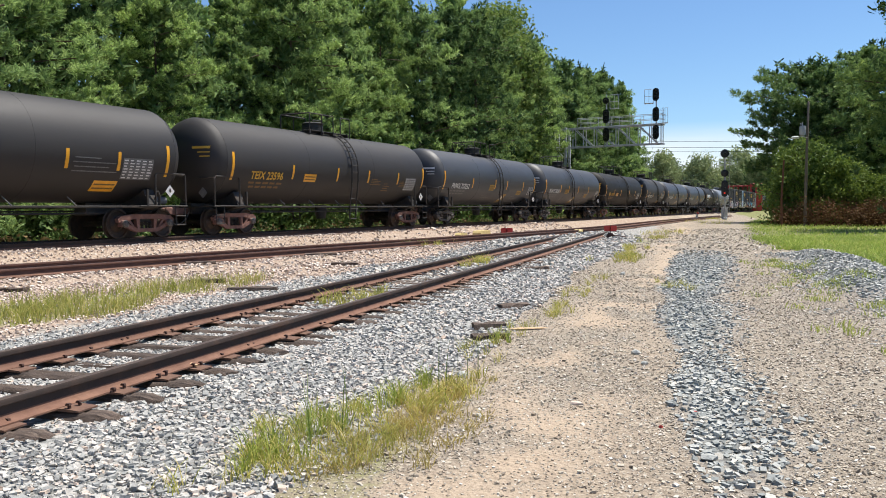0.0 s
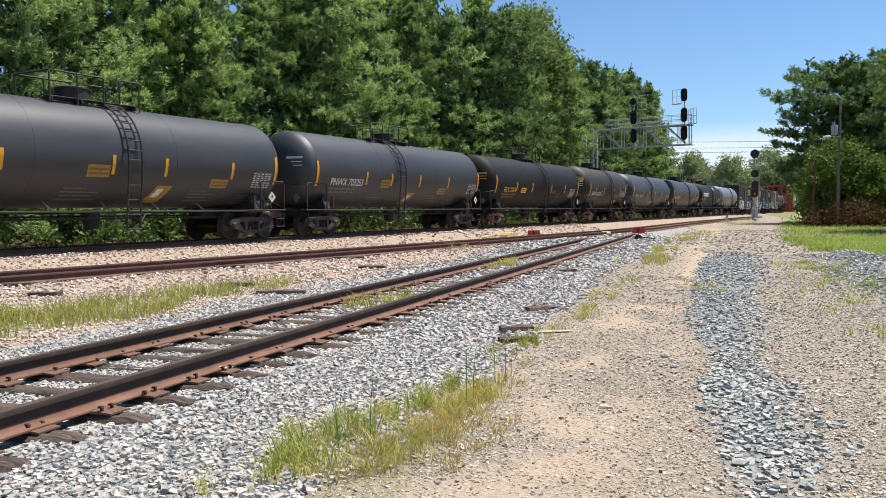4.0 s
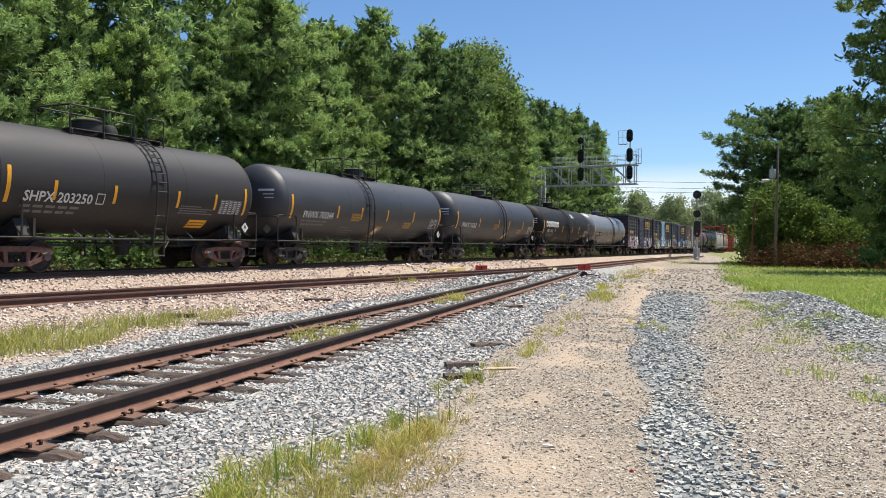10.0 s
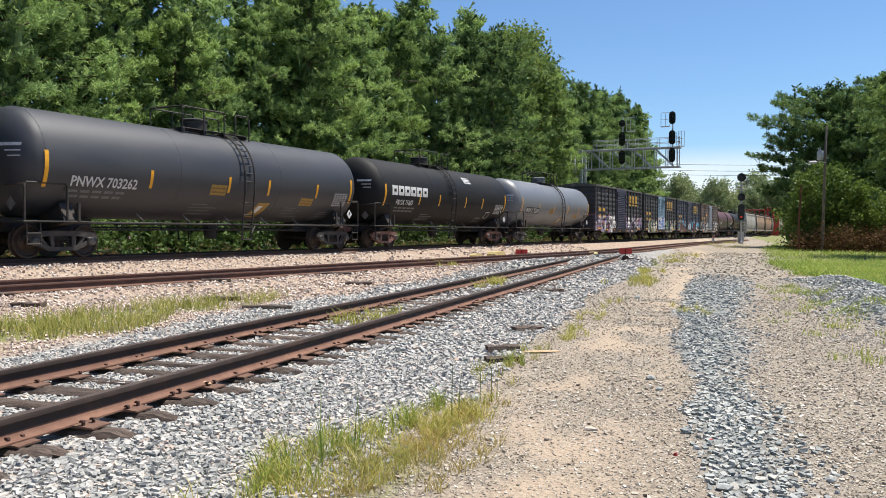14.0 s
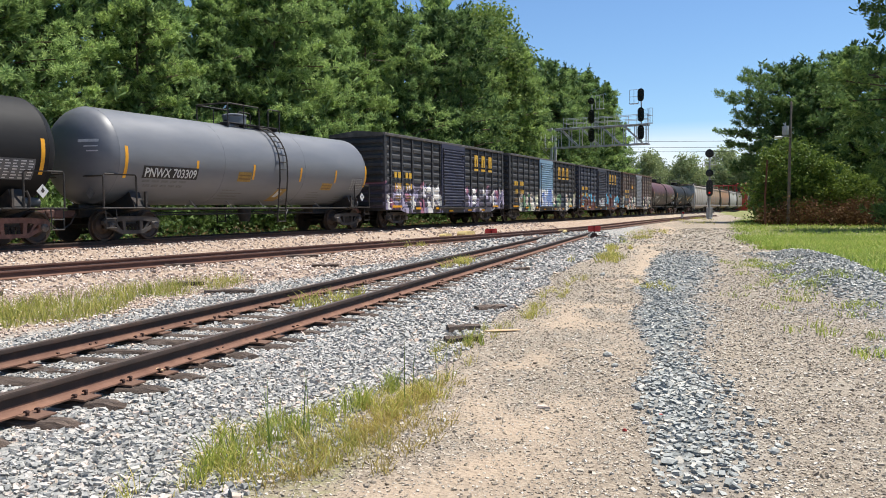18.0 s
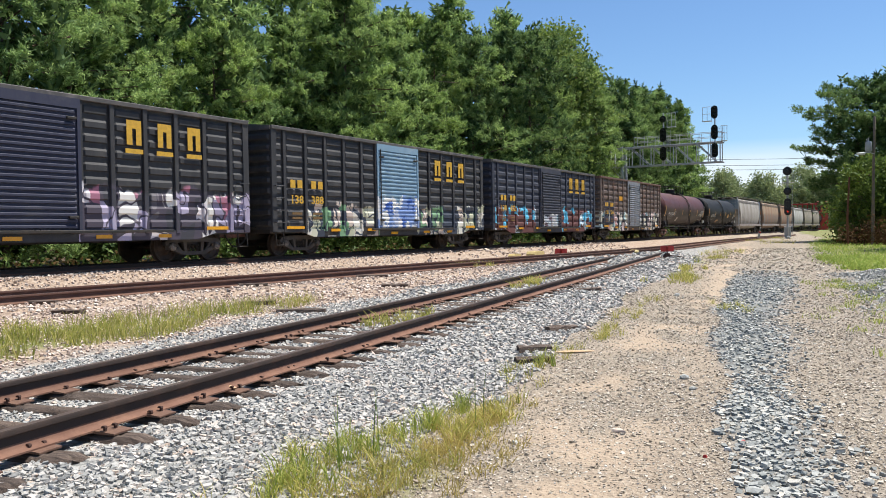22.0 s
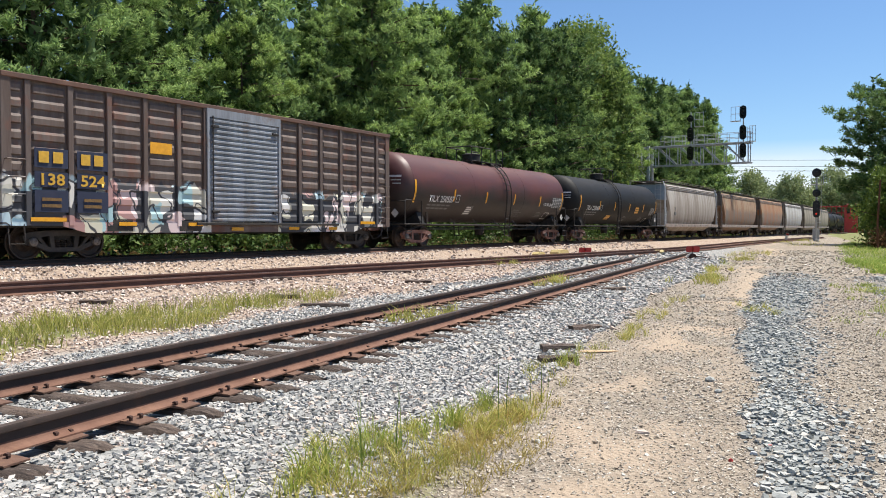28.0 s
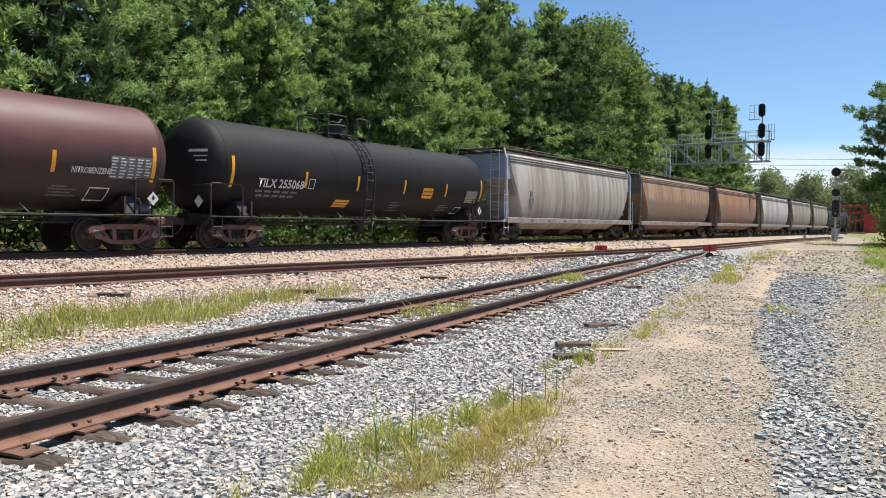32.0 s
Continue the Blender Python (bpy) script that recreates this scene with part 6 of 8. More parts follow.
HOP_GREY = streaked("hopper_grey", (0.35, 0.32, 0.285), (0.42, 0.39, 0.352), (0.215, 0.178, 0.145), 3.0)
HOP_TOP = surface("hopper_roof", (0.14, 0.115, 0.1), (0.09, 0.075, 0.065), 3, 0.8, 0, 40, 0.15, (0.2, 0.16, 0.13), 1.5)
HOP_RUST = streaked("hopper_rusty", (0.17, 0.14, 0.115), (0.34, 0.25, 0.165), (0.24, 0.115, 0.055), 2.75, 0.25)
HOP_RUST2 = streaked("hopper_rusty_orange", (0.2, 0.16, 0.13), (0.34, 0.21, 0.12), (0.29, 0.115, 0.045), 2.8, 0.25)
HOP_WHITE = streaked("hopper_white", (0.38, 0.37, 0.36), (0.5, 0.49, 0.47), (0.25, 0.22, 0.19), 2.5)
HOP_BEIGE = streaked("hopper_beige", (0.28, 0.245, 0.2), (0.33, 0.29, 0.235), (0.16, 0.13, 0.1), 2.6)
HOP_DARK = surface("hopper_underside", (0.09, 0.065, 0.05), (0.045, 0.035, 0.03), 2, 0.85, 0, 40, 0.2)
HOP_SILL = surface("hopper_sill", (0.3, 0.26, 0.235), (0.2, 0.165, 0.145), 2, 0.75, 0, 40, 0.1, (0.2, 0.14, 0.11), 1.5)
# hopper end: the blue of the skylight is put into its colour
HOP_SKYLIT = surface("hopper_end_skylit", (0.27, 0.33, 0.38), (0.2, 0.25, 0.29), 2, 0.6, 0, 40, 0.1)
NAVY = surface("navy_patch", (0.015, 0.02, 0.045), (0.022, 0.028, 0.055), 3, 0.6, 0, 40, 0.1)
BOX_BLACK = (0.022, 0.0225, 0.025), (0.04, 0.04, 0.042), (0.062, 0.056, 0.052)
WALL1 = graffiti("boxcar_side_lilac_graffiti", *BOX_BLACK, ((0.27, 0.24, 0.34), (0.64, 0.62, 0.58), (0.38, 0.34, 0.45), (0.34, 0.14, 0.2), (0.68, 0.66, 0.62), (0.04, 0.04, 0.05), (0.62, 0.58, 0.6)), 2.15, (0.06, 0.05, 0.07), 1, ((-7.9, -1.4), (1.5, 7.9)))
WALL2 = graffiti("boxcar_side_cream_graffiti", *BOX_BLACK, ((0.55, 0.55, 0.42), (0.62, 0.6, 0.52), (0.42, 0.43, 0.3), (0.5, 0.42, 0.36), (0.16, 0.3, 0.16), (0.6, 0.5, 0.42)), 1.95, (0.03, 0.04, 0.06), 2, ((-6.0, -1.4), (1.5, 7.9)))
WALL3 = graffiti("boxcar_side_blue_graffiti", (0.022, 0.026, 0.042), (0.04, 0.045, 0.062), (0.06, 0.06, 0.07), ((0.09, 0.42, 0.62), (0.1, 0.035, 0.03), (0.12, 0.045, 0.04), (0.12, 0.48, 0.68), (0.1, 0.035, 0.032), (0.5, 0.62, 0.68), (0.1, 0.45, 0.66)), 2.1, (0.11, 0.04, 0.035), 3, ((-7.6, -2.2), (1.6, 7.3)))
WALL4 = graffiti("boxcar_side_brown_graffiti", (0.085, 0.055, 0.042), (0.15, 0.118, 0.1), (0.17, 0.062, 0.035), ((0.6, 0.58, 0.52), (0.5, 0.48, 0.4), (0.62, 0.6, 0.57), (0.34, 0.5, 0.52), (0.58, 0.55, 0.42), (0.38, 0.22, 0.2), (0.62, 0.5, 0.48), (0.42, 0.55, 0.6)), 2.05, (0.05, 0.05, 0.055), 4, ((-7.9, -1.4), (1.5, 7.4)))
DOOR1 = graffiti("boxcar_door_navy", (0.02, 0.023, 0.05), (0.032, 0.035, 0.062), (0.055, 0.055, 0.07), ((0, 0, 0), (0, 0, 0)), 1.0, (0, 0, 0), 5, ())
DOOR2 = graffiti("boxcar_door_pale_blue", (0.2, 0.32, 0.42), (0.16, 0.26, 0.35), (0.3, 0.38, 0.43), ((0.7, 0.7, 0.68), (0.66, 0.67, 0.68), (0.05, 0.12, 0.4), (0.7, 0.7, 0.67)), 2.25, (0.2, 0.3, 0.55), 6, ((-1.6, 1.6),))
DOOR3 = graffiti("boxcar_door_black", (0.025, 0.028, 0.045), (0.04, 0.044, 0.06), (0.06, 0.06, 0.07), ((0.12, 0.3, 0.42), (0.35, 0.4, 0.45), (0.1, 0.06, 0.08), (0.03, 0.03, 0.05)), 1.7, (0.5, 0.5, 0.5), 7, ((-1.2, 1.0),))
DOOR4 = graffiti("boxcar_door_silver", (0.26, 0.28, 0.31), (0.13, 0.14, 0.155), (0.15, 0.1, 0.07), ((0, 0, 0), (0, 0, 0)), 1.0, (0, 0, 0), 8, ())
ROOF_DARK = surface("boxcar_roof", (0.055, 0.052, 0.05), (0.1, 0.09, 0.085), 3, 0.7, 0, 40, 0.1, (0.16, 0.14, 0.13), 1.5)
ROOF_RUST = surface("boxcar_roof_rusty", (0.12, 0.06, 0.04), (0.08, 0.05, 0.04), 3, 0.8, 0, 40, 0.1, (0.2, 0.1, 0.06), 1.5)

def pnw_panels(a, b, data):
    """Stencils of one owner's cars: two yellow panels at a and b, a slanted one, lines of small print, test data."""
    return ((a, 1.93, 0.74, 0.34, "yellow"), (b, 1.72, 0.78, 0.28, "yellow"), (a - 0.62, 1.3, 1.3, 0.4, "lines"), (a + 2.38, 1.25, 0.62, 0.5, "slant"), (b - 0.75, 1.3, 1.2, 0.4, "lines"), (b + 1.5, 1.25, 1.1, 0.3, "lines"), (data, 1.75, 0.95, 0.55, "data"))


def pnw(number, stripes, text_x, ladder_x, manway, mat=TANK_BLACK2, **more):
    return dict(dict(kind="tank", mat=mat, text="PNWX " + number, panel_mat=FADED_PANEL, text_x=text_x, text_w=2.28, stripes=stripes, ladder=ladder_x, manway=manway,
                     panels=pnw_panels(stripes[2] - 0.85, stripes[4] - 0.9, stripes[5] - 1.15), bright=False, label="black tank car with yellow stripes and white lettering"), **more)


def teix(number, stripes, text_x, ladder_x, manway, **more):
    return dict(dict(kind="tank", mat=TANK_BROWN, text="TEIX " + number, text_x=text_x, text_w=1.86, ink=STENCIL_YELLOW, stripes=stripes, ladder=ladder_x, manway=manway,
                     panels=((stripes[1] + 0.75, 1.95, 0.8, 0.3, "yellow"), (stripes[3] + 0.25, 1.95, 0.9, 0.3, "lines"), (stripes[4] + 0.2, 1.9, 0.7, 0.3, "lines"), (stripes[5] - 1.75, 1.75, 1.04, 0.6, "data"), (stripes[3] + 1.4, 1.7, 0.6, 0.4, "lines")), label="dark brownish black tank car with yellow stencilling"), **more)


CONSIST = [
    (-116.1, -98.6, dict(kind="tank", mat=TANK_BROWN, text="", text_x=-5.9, stripes=(-7.2, -3.0, 0.2, 3.55, 5.33, 7.22), ladder=0.2, manway=-0.5, vent=True,
                         panels=((3.75, 1.95, 1.55, 0.5, "lines"), (5.48, 1.78, 1.16, 0.62, "data"), (4.62, 1.42, 0.85, 0.3, "yellow")), label="brownish black tank car at the head of the view")),
    (-98.6, -81.66, teix("23596", (-6.96, -3.5, -0.42, 2.05, 4.7, 7.2), -5.97, 0.66, -0.1)),
    (-81.66, -65.1, pnw("703252", (-7.01, -3.3, 0.06, 1.99, 4.85, 7.04), -6.03, 0.68, -0.1)),
    (-65.1, -48.45, pnw("703253", (-7.08, -3.64, -1.63, 0.9, 3.77, 7.15), -6.18, -0.9, 0.1)),
    (-48.45, -31.45, teix("23604", (-7.2, -4.2, -1.7, 1.65, 4.31, 7.05), -6.12, 0.47, -0.42, mat=TANK_BLACK)),
    (-31.45, -18.85, dict(kind="tank", mat=TANK_BROWN, text="SHPX 203250", text_x=-4.37, text_w=2.27, stripes=(-4.85, -3.4, -1.28, 1.38, 3.2, 4.8), ladder=0.49, manway=-1.0, vent=True, end_panel=True,
                         panels=((1.5, 1.85, 1.7, 0.3, "lines"), (3.45, 1.9, 1.15, 0.5, "data"), (2.25, 1.4, 0.86, 0.26, "yellow"), (-1.95, 1.97, 0.3, 0.32, "box")), label="short brownish black tank car with white lettering", zc=2.65, R=1.53)),
    (-18.85, -1.87, pnw("703244", (-6.98, -3.47, -1.42, 1.09, 3.93, 7.15), -6.13, -0.73, 0.29)),
    (-1.87, 15.0, pnw("703262", (-7.2, -3.63, -0.24, 1.82, 4.71, 7.05), -6.43, 0.6, -0.38)),
    (15.0, 31.55, dict(kind="tank", mat=TANK_BLACK, text="PROX 71635", text_x=-5.86, text_w=1.56, text_h=0.22, text_z=1.98, stripes=(-6.87, -3.64, -1.56, 1.5, 3.68, 6.86), ladder=-0.2, manway=-1.1, logo=-6.3,
                      panels=((5.5, 1.75, 1.15, 0.55, "data"), (4.55, 1.5, 0.5, 0.34, "box"), (-3.0, 1.3, 1.4, 0.35, "lines"), (3.5, 1.3, 0.9, 0.3, "lines"), (1.55, 3.3, 0.9, 0.36, "plate")), label="black tank car with plain white sign blocks")),
    (31.55, 48.2, pnw("703309", (-6.85, -3.78, -0.8, 2.15, 4.7, 7.15), -6.08, 0.8, -0.05, TANK_GREY, grey=True, label="grey tank car with yellow stripes and white lettering")),
    (48.2, 65.0, dict(kind="box", wall=WALL1, door=DOOR1, door_label="navy blue sliding door", roof=ROOF_DARK, number=("138", "714"), sign=True, label="black ribbed box car with lilac and white graffiti")),
    (65.0, 81.82, dict(kind="box", wall=WALL2, door=DOOR2, door_label="pale blue sliding door with white and blue graffiti", roof=ROOF_DARK, number=("138", "388"), sign=True, label="black ribbed box car with cream graffiti and blue door")),
    (81.82, 98.6, dict(kind="box", wall=WALL3, door=DOOR3, door_label="black sliding door with graffiti", roof=ROOF_DARK, number=("138", "432"), sign=True, label="blue-black ribbed box car with bright blue graffiti")),
    (98.6, 115.6, dict(kind="box", wall=WALL4, door=DOOR4, door_label="worn silver sliding door", roof=ROOF_RUST, number=("138", "524"), plates=NAVY, patch=True, label="weathered brown box car with white graffiti and silver door")),
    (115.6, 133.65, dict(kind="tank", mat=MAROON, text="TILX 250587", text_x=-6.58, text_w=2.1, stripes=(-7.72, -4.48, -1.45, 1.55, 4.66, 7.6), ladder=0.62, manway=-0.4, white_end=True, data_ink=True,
                        panels=((-3.1, 1.45, 0.62, 0.4, "plate"), (6.25, 1.95, 1.3, 0.6, "data"), (1.7, 1.45, 1.2, 0.4, "lines"), (-4.3, 1.99, 0.3, 0.34, "box"), (5.8, 1.35, 0.6, 0.35, "box"), (4.7, 1.45, 0.8, 0.3, "lines")), word=("NITROBENZENE", 5.15, 2.05, 0.15, 1.15), label="maroon tank car with white lettering")),
    (133.65, 151.6, dict(kind="tank", mat=TANK_BLACK, text="TILX 255068", text_x=-6.42, text_w=2.14, stripes=(-7.52, -4.2, -1.38, 1.58, 4.65, 7.6), ladder=-0.85, manway=-1.0, white_end=True,
                        panels=((-4.05, 1.99, 0.3, 0.34, "box"), (-2.35, 1.42, 0.8, 0.26, "yellow"), (2.9, 1.9, 0.75, 0.42, "yellow"), (6.35, 1.8, 0.95, 0.55, "data"), (1.0, 1.35, 0.8, 0.4, "lines"), (5.9, 1.3, 0.5, 0.3, "box"), (4.5, 1.4, 0.9, 0.3, "lines")), label="black tank car with yellow stripes and bold white lettering")),
    (151.6, 171.0, dict(kind="hopper", mat=HOP_GREY, top=HOP_TOP, sill=HOP_SILL, end=GALV, end_sheet=HOP_SKYLIT, under=HOP_DARK, blue=True, stencils=((-6.3, 2.3, 0.25, 0.25), (-6.4, 1.9, 0.5, 0.28), (6.9, 1.5, 0.2, 0.16)), label="streaked grey covered hopper car")),
    (171.0, 191.4, dict(kind="hopper", mat=HOP_RUST, top=HOP_TOP, sill=HOP_SILL, end=HOP_TOP, end_sheet=HOP_TOP, under=HOP_DARK, label="rust-stained covered hopper car")),
    (191.4, 210.6, dict(kind="hopper", mat=HOP_RUST2, top=HOP_TOP, sill=HOP_SILL, end=HOP_TOP, end_sheet=HOP_TOP, under=HOP_DARK, label="orange rust-stained covered hopper car")),
    (210.6, 229.9, dict(kind="hopper", mat=HOP_WHITE, top=HOP_TOP, sill=HOP_SILL, end=HOP_TOP, end_sheet=HOP_BEIGE, under=HOP_DARK, label="pale grey covered hopper car")),
    (229.9, 248.8, dict(kind="hopper", mat=HOP_BEIGE, top=HOP_TOP, sill=HOP_SILL, end=HOP_TOP, end_sheet=HOP_BEIGE, under=HOP_DARK, label="dull beige covered hopper car")),
    (248.8, 267.4, dict(kind="hopper", mat=HOP_BEIGE, top=HOP_TOP, sill=HOP_SILL, end=HOP_TOP, end_sheet=HOP_BEIGE, under=HOP_DARK, label="dull beige covered hopper car")),
    (267.4, 284.0, dict(kind="tank", mat=TANK_BLACK, text="", text_x=0, stripes=(-7.0, 7.0), label="dark tank car far down the train")),
    (284.0, 300.6, dict(kind="tank", mat=TANK_BLACK, text="", text_x=0, stripes=(-7.0, 7.0), label="dark tank car far down the train")),
]
CARS = []
for a, b_, spec in CONSIST:
    spec["L"] = b_ - a
    car = {"tank": tank_car, "box": box_car, "hopper": hopper_car}[spec["kind"]](spec)
    CARS.append((car, (a + b_) / 2))

# ---- signals, poles and small things beside the tracks ----
def disc_head(parent, x, y, z, r, face, name="signal_head"):
    """A round signal head with a hood over its lens; it faces the camera side."""
    b = Build()
    b.lathe([(0.0, r), (-0.04, r), (-0.05, r * 0.9), (-0.05, 0.0)], "y", 24)
    b.lathe([(0.05, 0.0), (0.05, r * 0.5), (0.3, r * 0.45), (0.32, 0.0)], "y", 16)
    h = part(name, b, SIGNAL_BLACK, parent, "black round signal head", auto=40, m=pose(x, y, z, 0, 0, face))
    b = Build()
    n = 12
    for k in range(n):
        a0, a1 = math.pi * (0.0 + k / n), math.pi * (0.0 + (k + 1) / n)
        q = 0.14
        b.add([(q * math.cos(a0), -0.05, q * math.sin(a0)), (q * math.cos(a1), -0.05, q * math.sin(a1)), (q * math.cos(a1), -0.3, q * math.sin(a1)), (q * math.cos(a0), -0.3, q * math.sin(a0))], [(0, 1, 2, 3)])
    part("hood", b, SIGNAL_BLACK, h)
    b = Build()
    b.lathe([(-0.06, 0.1), (-0.055, 0.0)], "y", 14)
    part("lens", b, LENS, h)
    return h


def tall_head(parent, x, y, z, w, hgt, face, lit=None):
    """An upright three-lens signal head with a rounded backboard."""
    b = Build()
    n = 10
    out = []
    for k in range(n + 1):
        a = math.pi * k / n
        out.append((w / 2 * math.cos(a), hgt / 2 - w / 2 + w / 2 * math.sin(a)))
    for k in range(n + 1):
        a = math.pi + math.pi * k / n
        out.append((w / 2 * math.cos(a), -hgt / 2 + w / 2 + w / 2 * math.sin(a)))
    b.prism(out, "y", -0.03, 0.0)
    b.box(-w * 0.24, w * 0.24, 0.0, 0.3, -hgt * 0.42, hgt * 0.42, 0.03)
    h = part("signal_head", b, SIGNAL_BLACK, parent, "black upright three-lens signal head", auto=40, m=pose(x, y, z, 0, 0, face))
    for k in (-1, 0, 1):
        q = Build()
        for j in range(10):
            a0, a1 = math.pi * j / 10, math.pi * (j + 1) / 10
            q.add([(0.13 * math.cos(a), -0.03 - d, k * hgt * 0.28 + 0.13 * math.sin(a)) for a, d in ((a0, 0), (a1, 0), (a1, 0.28), (a0, 0.28))], [(0, 1, 2, 3)])
        part("hood", q, SIGNAL_BLACK, h)
        q = Build()
        q.lathe([(-0.045, 0.1), (-0.035, 0.0)], "y", 14, (0, 0, k * hgt * 0.28))
        part("lens", q, RED_GLOW if lit == k else LENS, h, "lit red lens" if lit == k else "")
    return h


rg, rn, rb = material("red_signal_light")
rb.inputs["Base Color"].default_value = (0.6, 0.02, 0.01, 1)
rb.inputs["Emission Color"].default_value = (1.0, 0.05, 0.03, 1)
rb.inputs["Emission Strength"].default_value = 0.35
RED_GLOW = rg
FACE = 180 - 165.0


def cage(parent, x, y, z, w, h, mat):
    """A small railed maintenance stand behind a head."""
    b = Build()
    for k in range(3):
        b.tube((x - w, y, z - h / 2 + k * h / 2), (x, y, z - h / 2 + k * h / 2), 0.025, 5)
    for u in (-w, -w / 2, 0):
        b.tube((x + u, y, z - h / 2), (x + u, y, z + h / 2), 0.025, 5)
    b.box(x - w, x, y - 0.3, y + 0.3, z - h / 2 - 0.05, z - h / 2, 0.005)
    return part("service_stand", b, mat, parent)


# the cantilever: local x points from the mast over the tracks
gm = Matrix.Translation((12.3, 95.2, 0.35)) @ Matrix.Rotation(math.atan2(89.95 - 95.2, 23.3 - 12.3), 4, "Z")
gantry = thing("signal_gantry", "galvanised steel cantilever signal bridge over the tracks", "signal gantry", m=gm)
GL = 12.1
for y in (-0.55, 0.55):
    for z in (8.2, 10.3):
        b = Build()
        b.box(-0.95, GL, y - 0.06, y + 0.06, z - 0.07, z + 0.07, 0.012)
        part("chord", b, GALV, gantry)
    for k in range(9):
        b = Build()
        x = 2.0 + k * (GL - 2.2) / 8
        b.box(x - 0.045, x + 0.045, y - 0.04, y + 0.04, 8.25, 10.25, 0.008)
        part("upright", b, GALV, gantry)
    for k in range(4):
        b = Build()
        x0 = 2.2 + k * (GL - 2.4) / 4
        b.tube((x0, y, 10.2), (x0 + (GL - 2.4) / 4 - 0.5, y, 8.3), 0.055, 5)
        part("brace", b, GALV, gantry)
for x in (-0.1, 1.2):
    for y in (-0.7, 0.7):
        b = Build()
        b.box(x - 0.13, x + 0.13, y - 0.13, y + 0.13, -0.2, 10.45, 0.02)
        part("mast_leg", b, GALV, gantry)
for k in range(6):
    b = Build()
    z = 0.6 + k * 1.55
    s_ = 1 if k % 2 else -1
    b.tube((0.55 - 0.65 * s_, -0.7, z), (0.55 + 0.65 * s_, -0.7, z + 1.5), 0.045, 5)
    b.tube((0.55 - 0.65 * s_, 0.7, z), (0.55 + 0.65 * s_, 0.7, z + 1.5), 0.045, 5)
    part("brace", b, GALV, gantry)
ladder(gantry, -0.55, -0.8, 0.3, 10.6, 0.4, 26, GALV, along="y")
b = Build()
for k in range(40):
    x = 1.9 + k * (GL - 2.0) / 40
    b.box(x, x + 0.2, -0.5, 0.5, 10.38, 10.41)
part("walkway", b, GALV, gantry, "open steel walkway grating")
for y in (-0.6, 0.6):
    b = Build()
    for z in (10.9, 11.4):
        b.tube((2.6, y, z), (GL, y, z), 0.028, 5)
    for k in range(9):
        x = 2.6 + k * (GL - 2.6) / 8
        b.tube((x, y, 10.35), (x, y, 11.45), 0.03, 5)
    part("guard_rail", b, GALV, gantry)
for x, zs in ((5.95, ((13.15, 0), (11.42, 1), (9.38, 1))), (11.42, ((13.45, 1), (11.33, 1), (9.41, 1)))):
    b = Build()
    b.tube((x, -0.75, 8.1), (x, -0.75, zs[0][0] + 0.7), 0.07, 8)
    part("signal_post", b, GALV, gantry, auto=60)
    for z, tall in zs:
        if tall:
            tall_head(gantry, x, -1.0, z, 0.72, 1.55 if z < 13 else 1.4, -9)
        else:
            disc_head(gantry, x, -1.0, z, 0.38, -9)
    cage(gantry, x - 0.35 if x > 8 else x + 1.3, -0.6, zs[0][0] - 0.1, 0.95, 1.5, GALV)
    ladder(gantry, x + (0.55 if x > 8 else 0.5), -0.55, 8.3, zs[1][0] + 0.6, 0.36, 9, GALV)
    if x > 8:
        cage(gantry, x + 1.2, -0.6, 11.2, 0.6, 1.6, GALV)

# the single mast by the crossing
mast = thing("signal_mast", "galvanised signal mast with three black heads", "railway signal", m=Matrix.Translation((31.5, 95.0, float(height(31.5, 95.0)[0]))) @ Matrix.Rotation(radians(-17), 4, "Z"))
b = Build()
b.lathe([(-0.2, 0.28), (0.25, 0.28), (0.3, 0.11), (4.0, 0.1), (8.15, 0.085), (8.2, 0.0)], "z", 12)
part("post", b, GALV, mast, auto=40)
disc_head(mast, 0, -0.3, 7.6, 0.48, 0)
disc_head(mast, 0, -0.3, 5.35, 0.42, 0)
tall_head(mast, 0, -0.32, 3.6, 0.72, 1.9, 0, -1)
ladder(mast, 0.32, 0.2, 0.5, 7.6, 0.4, 20, GALV)
b = Build()
b.box(-0.55, 0.75, -0.1, 0.75, 6.3, 6.35, 0.01)
for x, y in ((-0.5, 0.7), (0.7, 0.7), (0.7, 0.0)):
    b.tube((x, y, 6.3), (x, y, 7.3), 0.025, 5)
b.pipe([(-0.5, 0.7, 7.3), (0.7, 0.7, 7.3), (0.7, -0.05, 7.3)], 0.025, 5)
part("service_stand", b, GALV, mast)
b = Build()
b.box(-0.35, 0.35, 0.15, 0.6, 0.2, 1.4, 0.02)
part("relay_box", b, GALV, mast)

# utility pole with its transformer and lamp arm
pole = thing("utility_pole", "weathered wooden utility pole with grey transformer and lamp arm", "utility pole", m=Matrix.Translation((26.45, 61.7, float(height(26.45, 61.7)[0]))))
b = Build()
b.rings([[(x + r * math.cos(k * 0.6283), r * math.sin(k * 0.6283), z) for k in range(10)] for z, r, x in ((-0.3, 0.115, 0.0), (3.0, 0.105, 0.06), (6.0, 0.09, 0.12), (9.25, 0.075, 0.2), (9.3, 0.04, 0.2))])
part("post", b, POLE_WOOD, pole, auto=60)
b = Build()
b.lathe([(6.75, 0.0), (6.76, 0.2), (6.82, 0.22), (7.4, 0.22), (7.46, 0.2), (7.5, 0.0)], "z", 16, (-0.28, -0.12, 0))
tr = part("transformer", b, GALV, pole, "grey can-shaped transformer", auto=40)
b = Build()
b.tube((-0.28, -0.12, 7.5), (-0.28, -0.12, 7.75), 0.04, 6)
